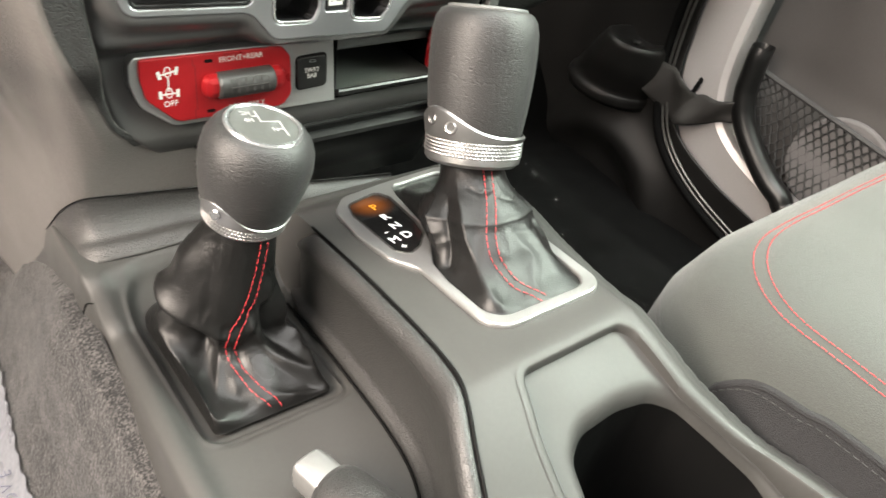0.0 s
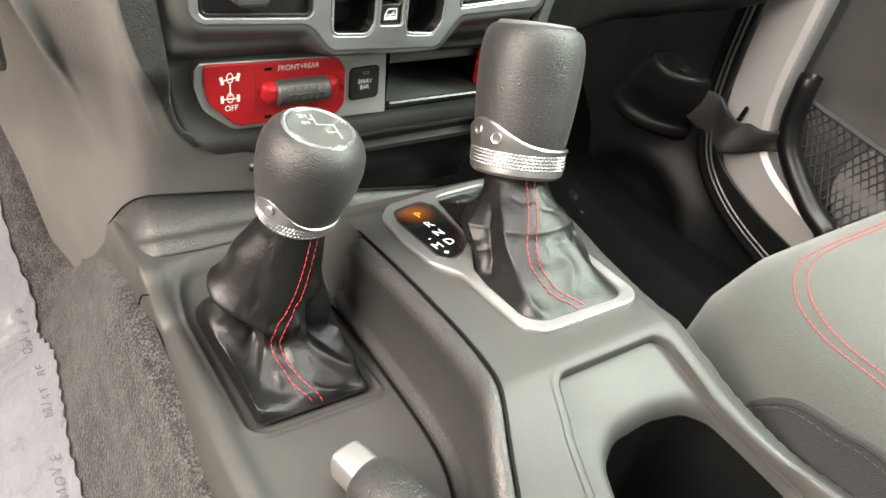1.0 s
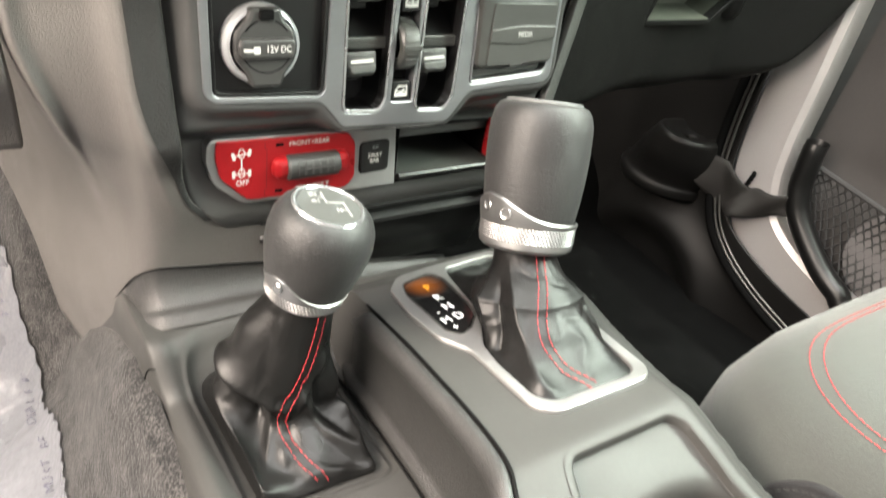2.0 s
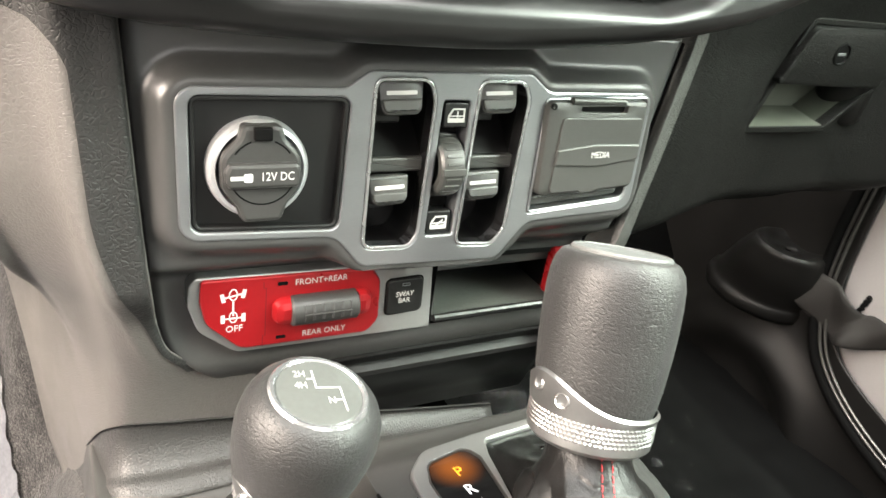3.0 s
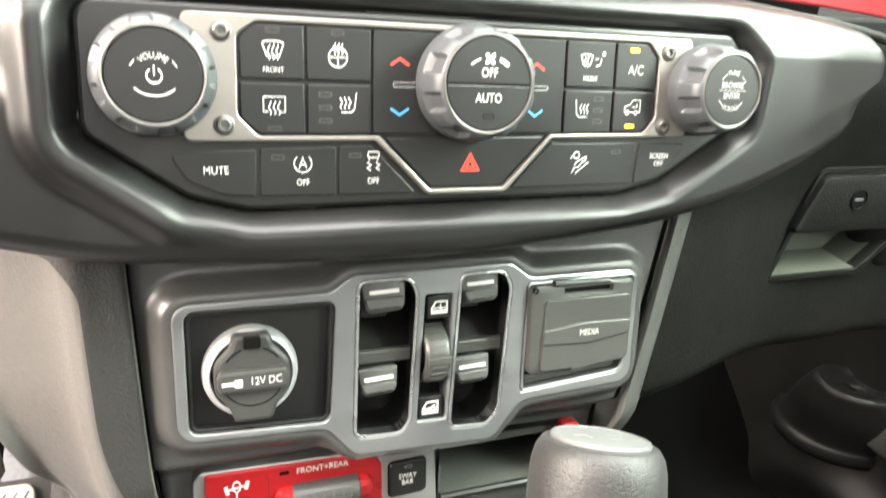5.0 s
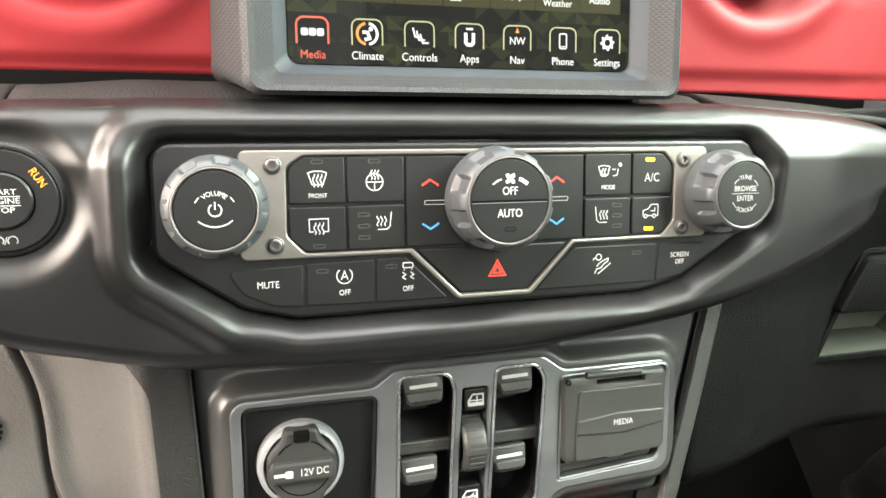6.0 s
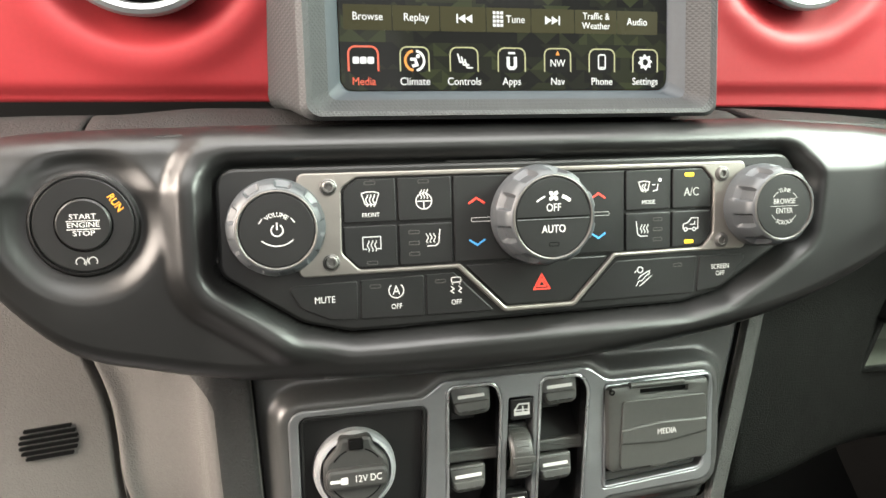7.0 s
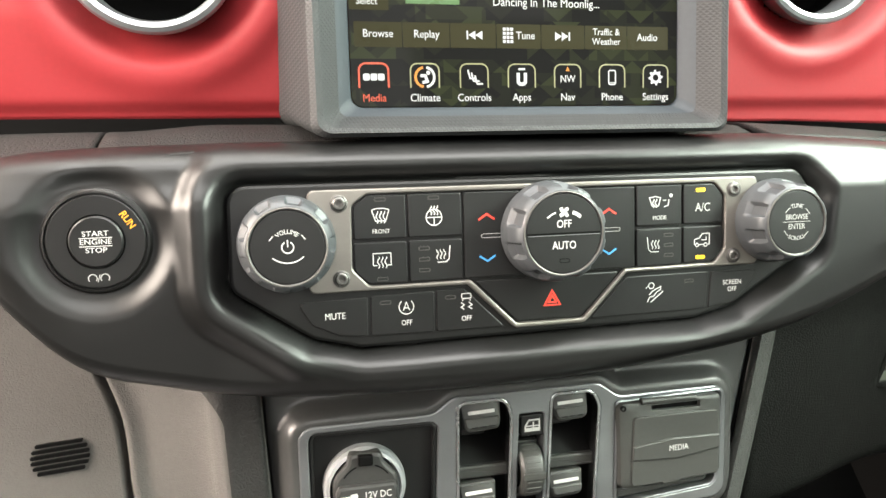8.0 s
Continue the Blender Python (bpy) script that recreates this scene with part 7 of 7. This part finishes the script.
REC = rounded([(320, 444, 1), (412, 444, 3), (452, 478, 6), (462, 527, 3), (347, 527, 3)], 3)
bm = bmesh.new()
sheet(bm, 150, 90, glove)
bmesh.ops.delete(bm, geom=[f for f in bm.faces if inside_distance(REC, f.calc_center_median().x * 1000, f.calc_center_median().z * 1000) < 1.5], context="FACES")
structure("glovebox_panel", bm, GLOVE, "black grained glovebox panel", "dash panel", 60, 0.003, (0, -1, 0))
handle = thing("glovebox_handle", (0.40, 0.11, 0.45), "charcoal glovebox handle with a lock over a grey recess", "handle")
GP = plane((0, 0.1065, 0), 0)
bm = bmesh.new()
plate(bm, GP, grow(REC, 5), -9, 1.6, 1.0, holes=[REC], hb=0.8)
part("rim", bm, GLOVE, handle, smooth=0)
bm = bmesh.new()
back_p = [(u + 4, v + 3) for u, v in REC]
fr = [bm.verts.new(GP @ Vector((u, v, -1))) for u, v in REC]
bk = [bm.verts.new(GP @ Vector((u, v, -38))) for u, v in back_p]
for i in range(len(REC)):
    j = (i + 1) % len(REC)
    bm.faces.new((fr[i], fr[j], bk[j], bk[i]))
bm.faces.new(bk)
part("recess", bm, material("grey recess plastic", (0.085, 0.092, 0.075), 0.45, grain=0.05), handle, "grey recess", 0)
bm = bmesh.new()
plate(bm, GP, rounded([(324, 481, 4), (452, 479, 4), (470, 528, 5), (345, 526, 9)], 5), -9, 7, 3.5)
boss = bmesh.new()
revolve(boss, Matrix.Translation((0.452, 0.128, 0.452)) @ I3, [(0, -10), (19, -9), (22, -4), (22, 30), (0, 32)], 32)
part("hinge_boss", boss, KICK, handle, "dark round hinge boss", 40)
flap = part("pull", bm, GLOVE, handle, "charcoal pull flap", 40)
bm = bmesh.new()
revolve(bm, at(GP, 384, 507, 7), [(9, -2), (9, 0.8), (7.8, 1.2), (7.2, 0.2), (0, 0)], 32)
lock = part("lock", bm, BLACK, flap, "round lock")
bm = bmesh.new()
plate(bm, at(GP, 384, 507, 7), rect(9, 2.2, 1.0), 0, 0.6, 0.2)
part("key_slot", bm, DARK_SILVER, lock, "bright key slot")

# kick panel with a rounded housing
bm = bmesh.new()


def kick(s, t):
    z = 0.02 + 0.40 * t
    y0 = 0.038 + lerp_table([(0.02, -0.30), (0.12, -0.22), (0.148, -0.045), (0.18, 0.040), (0.235, 0.070), (0.30, 0.078), (0.42, 0.085)], z)
    y = y0 + (0.52 - y0) * s
    arch = math.exp(-((math.hypot(y - 0.17, z - 0.02) - 0.11) / 0.03) ** 2)
    return Vector((0.585 - 0.02 * arch - 0.08 * smooth01((y - 0.27) / 0.2), y, z))


sheet(bm, 90, 150, kick)
structure("kick_panel", bm, KICK, "black moulded kick panel with a raised arch", "trim", 80, 0.003, (-1, 0, 0))
bm = bmesh.new()
BELL = [(0.600, 0.205, 0.176, 0.068), (0.600, 0.205, 0.186, 0.070), (0.600, 0.204, 0.191, 0.0685), (0.599, 0.203, 0.194, 0.065), (0.597, 0.199, 0.202, 0.063), (0.590, 0.192, 0.217, 0.060), (0.580, 0.184, 0.237, 0.055),
        (0.572, 0.178, 0.256, 0.047), (0.567, 0.175, 0.266, 0.042), (0.565, 0.174, 0.2695, 0.037), (0.565, 0.174, 0.2685, 0.033), (0.566, 0.175, 0.263, 0.024), (0.567, 0.176, 0.260, 0.004)]


def bell(s, t):
    k = t * (len(BELL) - 1)
    i = min(int(k), len(BELL) - 2)
    cx, cy, z, r = Vector(BELL[i]).lerp(Vector(BELL[i + 1]), k - i)
    return Vector((cx + r * math.cos(2 * math.pi * s), cy + r * math.sin(2 * math.pi * s), z))


sheet(bm, 72, 2 * (len(BELL) - 1), bell)
structure("kick_housing", bm, KICK, "black domed housing with a hollow top on the kick panel", "trim", 60, 0.003)
bm = bmesh.new()
PILLAR = spline([(0.600, 0.108, 0.62), (0.600, 0.097, 0.40), (0.600, 0.093, 0.30), (0.600, 0.082, 0.238), (0.600, 0.052, 0.185), (0.600, -0.035, 0.148), (0.600, -0.20, 0.125), (0.600, -0.6, 0.12)], 14)


def pillar(s, t):
    i = round(s * (len(PILLAR) - 1))
    p = PILLAR[i]
    d = (PILLAR[min(i + 1, len(PILLAR) - 1)] - PILLAR[max(i - 1, 0)]).normalized()
    n = Vector((0, -d.z, d.y))
    prof = [(-0.034, 0.025), (-0.032, 0.004), (-0.028, 0.0), (0.0, 0.0), (0.026, -0.001), (0.033, 0.004), (0.036, 0.03)]
    w, dx = prof[round(t * 6)]
    return p + n * -w + Vector((dx, 0, 0))


sheet(bm, len(PILLAR) - 1, 6, pillar)
structure("door_pillar", bm, BODY, "silver painted door pillar and sill", "door frame", 20, 0.002)
# The middle tube's gunmetal paints the sheen along the rubber seal lip.
for off, rad, mt, nm in ((0.0460, 0.0060, RUBBER, "door_seal"), (0.0380, 0.0018, GUNMETAL, "seal_lip_sheen"), (0.0315, 0.0018, GUNMETAL, "pillar_edge")):
    bm = bmesh.new()
    line = []
    for i, p in enumerate(PILLAR):
        d = (PILLAR[min(i + 1, len(PILLAR) - 1)] - PILLAR[max(i - 1, 0)]).normalized()
        line.append(p + Vector((0, -d.z, d.y)) * off + Vector((-0.020, 0, 0)))
    tube(bm, line, rad, 8)
    structure(nm, bm, mt, "black rubber door seal" if mt is RUBBER else "bright line along the door pillar pinch edge and seal lip", "trim", 60)
stud = thing("striker_stud", (0.60, 0.083, 0.258), "small bright ball stud on the door pillar", "stud")
bm = bmesh.new()
revolve(bm, axis_frame(Vector((0.598, 0.083, 0.258)), Vector((-1, 0, 0))), [(3, 0), (3, 5), (5, 6.5), (6, 9), (5, 12), (2.5, 13.5), (0, 14)], 20)
part("ball", bm, CHROME, stud)
bm = bmesh.new()
tube(bm, [Vector((0.594, 0.083 + 0.006 * k / 20 + 0.001 * math.sin(k * 1.9), 0.254 - 0.035 * k / 20)) for k in range(21)], 0.0028, 8)
part("spring", bm, BLACK, stud)
strap = thing("door_check_strap", (0.59, 0.08, 0.21), "folded black fabric door check strap", "strap")
bm = bmesh.new()
WEB = [((0.566, 0.152, 0.238), (0.568, 0.147, 0.220)), ((0.570, 0.141, 0.254), (0.574, 0.130, 0.206)), ((0.577, 0.113, 0.258), (0.580, 0.104, 0.198)), ((0.570, 0.090, 0.250), (0.582, 0.088, 0.190)), ((0.584, 0.076, 0.238), (0.576, 0.074, 0.200)), ((0.586, 0.058, 0.242), (0.590, 0.052, 0.208)), ((0.592, 0.036, 0.251), (0.592, 0.026, 0.226)), ((0.602, 0.015, 0.256), (0.604, 0.008, 0.234))]
top_e, bot_e = spline([w[0] for w in WEB], 8), spline([w[1] for w in WEB], 8)
sheet(bm, len(top_e) - 1, 8, lambda s, t: top_e[round(s * (len(top_e) - 1))].lerp(bot_e[round(s * (len(top_e) - 1))], t) + Vector((0.005 * math.sin(t * 4 + s * 13), 0, 0.002 * math.sin(s * 21 + t * 5))))
ob = part("webbing", bm, material("black webbing", (0.014, 0.0125, 0.011), 0.8, grain=0.8, grain_size=1500), strap, "", 60)
mod = ob.modifiers.new("thickness", "SOLIDIFY")
mod.thickness = 0.003

CARD = material("charcoal moulded door plastic", (0.046, 0.043, 0.041), 0.5, grain=0.4, grain_size=700, cells=True, depth=0.0003, spec=0.3)
door = thing("passenger_door", (0.66, -0.4, 0.16), "black passenger door panel with a mesh pocket and speaker", "car door")
bm = bmesh.new()
sheet(bm, 60, 50, lambda s, t: Vector((0.672 - 0.02 * smooth01((0.30 - (0.12 + 0.85 * t)) / 0.08) + 0.008 * noise.noise(Vector((s * 4, t * 4, 0))), 0.07 - 0.42 * s, 0.12 + 0.82 * t)))
part("door_card", bm, CARD, door, "black moulded door card", 60)
bm = bmesh.new()
edge = spline([(0.592, 0.034, 0.322), (0.590, 0.033, 0.312), (0.590, 0.031, 0.292), (0.590, 0.026, 0.262), (0.590, 0.0101, 0.232), (0.590, -0.0283, 0.2002), (0.590, -0.0692, 0.1787), (0.590, -0.15, 0.160), (0.592, -0.6, 0.155)], 12)


def pocket_rim(s, t):
    i = round(s * (len(edge) - 1))
    d = (edge[min(i + 1, len(edge) - 1)] - edge[max(i - 1, 0)]).normalized()
    side = Vector((0, -d.z, d.y))
    k = t * 2 * math.pi
    return edge[i] + side * (0.0135 * math.cos(k)) + Vector((0.012 + 0.014 * math.sin(k), 0, 0))


sheet(bm, len(edge) - 1, 20, pocket_rim)
part("pocket_rim", bm, SATIN, door, "satin black pocket rim", 80)
bm = bmesh.new()
plate(bm, Matrix.Translation((0.645, -0.10, 0.225)) @ Matrix.Rotation(radians(-90), 4, "Y") @ I3, circle(62, n=40), 0, 6, 3)
part("speaker", bm, material("grey speaker cloth", (0.11, 0.105, 0.105), 0.8, grain=0.8, grain_size=900), door, "grey round speaker")
NET = material("black elastic net", (0.030, 0.030, 0.030), 0.7)


def net_pt(a, b):
    y = 0.034 - 0.38 * a
    lo, hi = 0.155 + 0.045 * (1 - smooth01(a / 0.16)) , 0.288 - 0.03 * a
    z = lo + (hi - lo) * b
    return Vector((0.628 + 0.012 * math.sin(b * 3.1), y, z))


bm = bmesh.new()
NA, NB = 34, 13
for i in range(NA):
    for j in range(NB):
        a, b = (i + 0.5 * (j % 2)) / NA, j / NB
        nodes = [net_pt(a, b), net_pt(a + 0.16 / NA, b + 0.55 / NB), net_pt(a + 0.5 / NA, b + 1.0 / NB)]
        tube(bm, nodes, 0.0011, 5, caps=False)
        nodes = [net_pt(a, b), net_pt(a - 0.16 / NA, b + 0.55 / NB), net_pt(a - 0.5 / NA, b + 1.0 / NB)]
        tube(bm, nodes, 0.0011, 5, caps=False)
net = part("mesh_net", bm, NET, door, "black elastic mesh pocket", 80)
net["kind"] = "stuff"
bm = bmesh.new()
tube(bm, [net_pt(k / 40, 1.0) for k in range(41)], 0.0035, 8)
part("net_hem", bm, NET, door)
bm = bmesh.new()
revolve(bm, Matrix.Translation((0.662, -0.26, 0.46)) @ Matrix.Rotation(radians(-90), 4, "Y") @ I3, [(115, 0), (112, 12), (98, 18), (90, 10), (84, 2), (0, 0)], 56)
part("door_moulding", bm, CARD, door, "raised round moulding")

# ---- cabin shell ----
def wall(name, a, b, z0, z1, mat, label, cat="wall", thick=0.03):
    bm = bmesh.new()
    (ax_, ay), (bx_, by) = a, b
    d = Vector((bx_ - ax_, by - ay, 0))
    n = Vector((d.y, -d.x, 0)).normalized() * thick
    q = [Vector((ax_, ay, 0)), Vector((bx_, by, 0))]
    vs = [bm.verts.new(p + off + Vector((0, 0, z))) for z in (z0, z1) for off in (Vector(), n) for p in q]
    for f in ((0, 1, 5, 4), (2, 3, 7, 6), (0, 1, 3, 2), (4, 5, 7, 6), (0, 2, 6, 4), (1, 3, 7, 5)):
        bm.faces.new([vs[i] for i in f])
    return structure(name, bm, mat, label, cat, 0)


wall("firewall", (-0.85, 0.62), (0.85, 0.62), 0.0, 0.83, BLACK, "black firewall under the dashboard")
wall("wall_right", (0.86, 0.62), (0.86, -1.6), 0.0, 0.93, SEATBACK, "dark lower body side", "body side")
wall("wall_right_roof_rail", (0.86, 0.62), (0.86, -1.6), 1.36, 1.48, HEADLINER, "grey roof rail", "roof rail")
wall("wall_left", (-1.05, -0.75), (-1.05, -1.6), 0.0, 0.93, SEATBACK, "dark lower body side behind the open door", "body side")
wall("wall_left_roof_rail", (-1.05, 0.62), (-1.05, -1.6), 1.36, 1.48, HEADLINER, "grey roof rail", "roof rail")
wall("wall_rear", (-1.0, -1.62), (0.86, -1.62), 0.0, 0.90, SEATBACK, "dark tailgate", "tailgate")
# Headliner out of view; its hole is added to let the overhead lamp through.
bm = bmesh.new()
plate(bm, Matrix.Identity(4), [(-1.05, -1.65), (0.87, -1.65), (0.87, 0.15), (-1.05, 0.15)], 1.46, 1.50, holes=[[(-0.52, -0.55), (0.52, -0.55), (0.52, 0.11), (-0.52, 0.11)]])
structure("ceiling", bm, HEADLINER, "pale grey headliner, out of view, with an opening added for overhead light", "ceiling", 0)
# ground outside
bm = bmesh.new()
plate(bm, Matrix.Identity(4), [(-300, -300), (300, -300), (300, 300), (-300, 300)], -0.62, -0.60)
structure("ground", bm, material("pale concrete", (0.34, 0.33, 0.31), 0.8, grain=0.4, grain_size=60), "pale concrete ground outside the vehicle", "ground", 0)
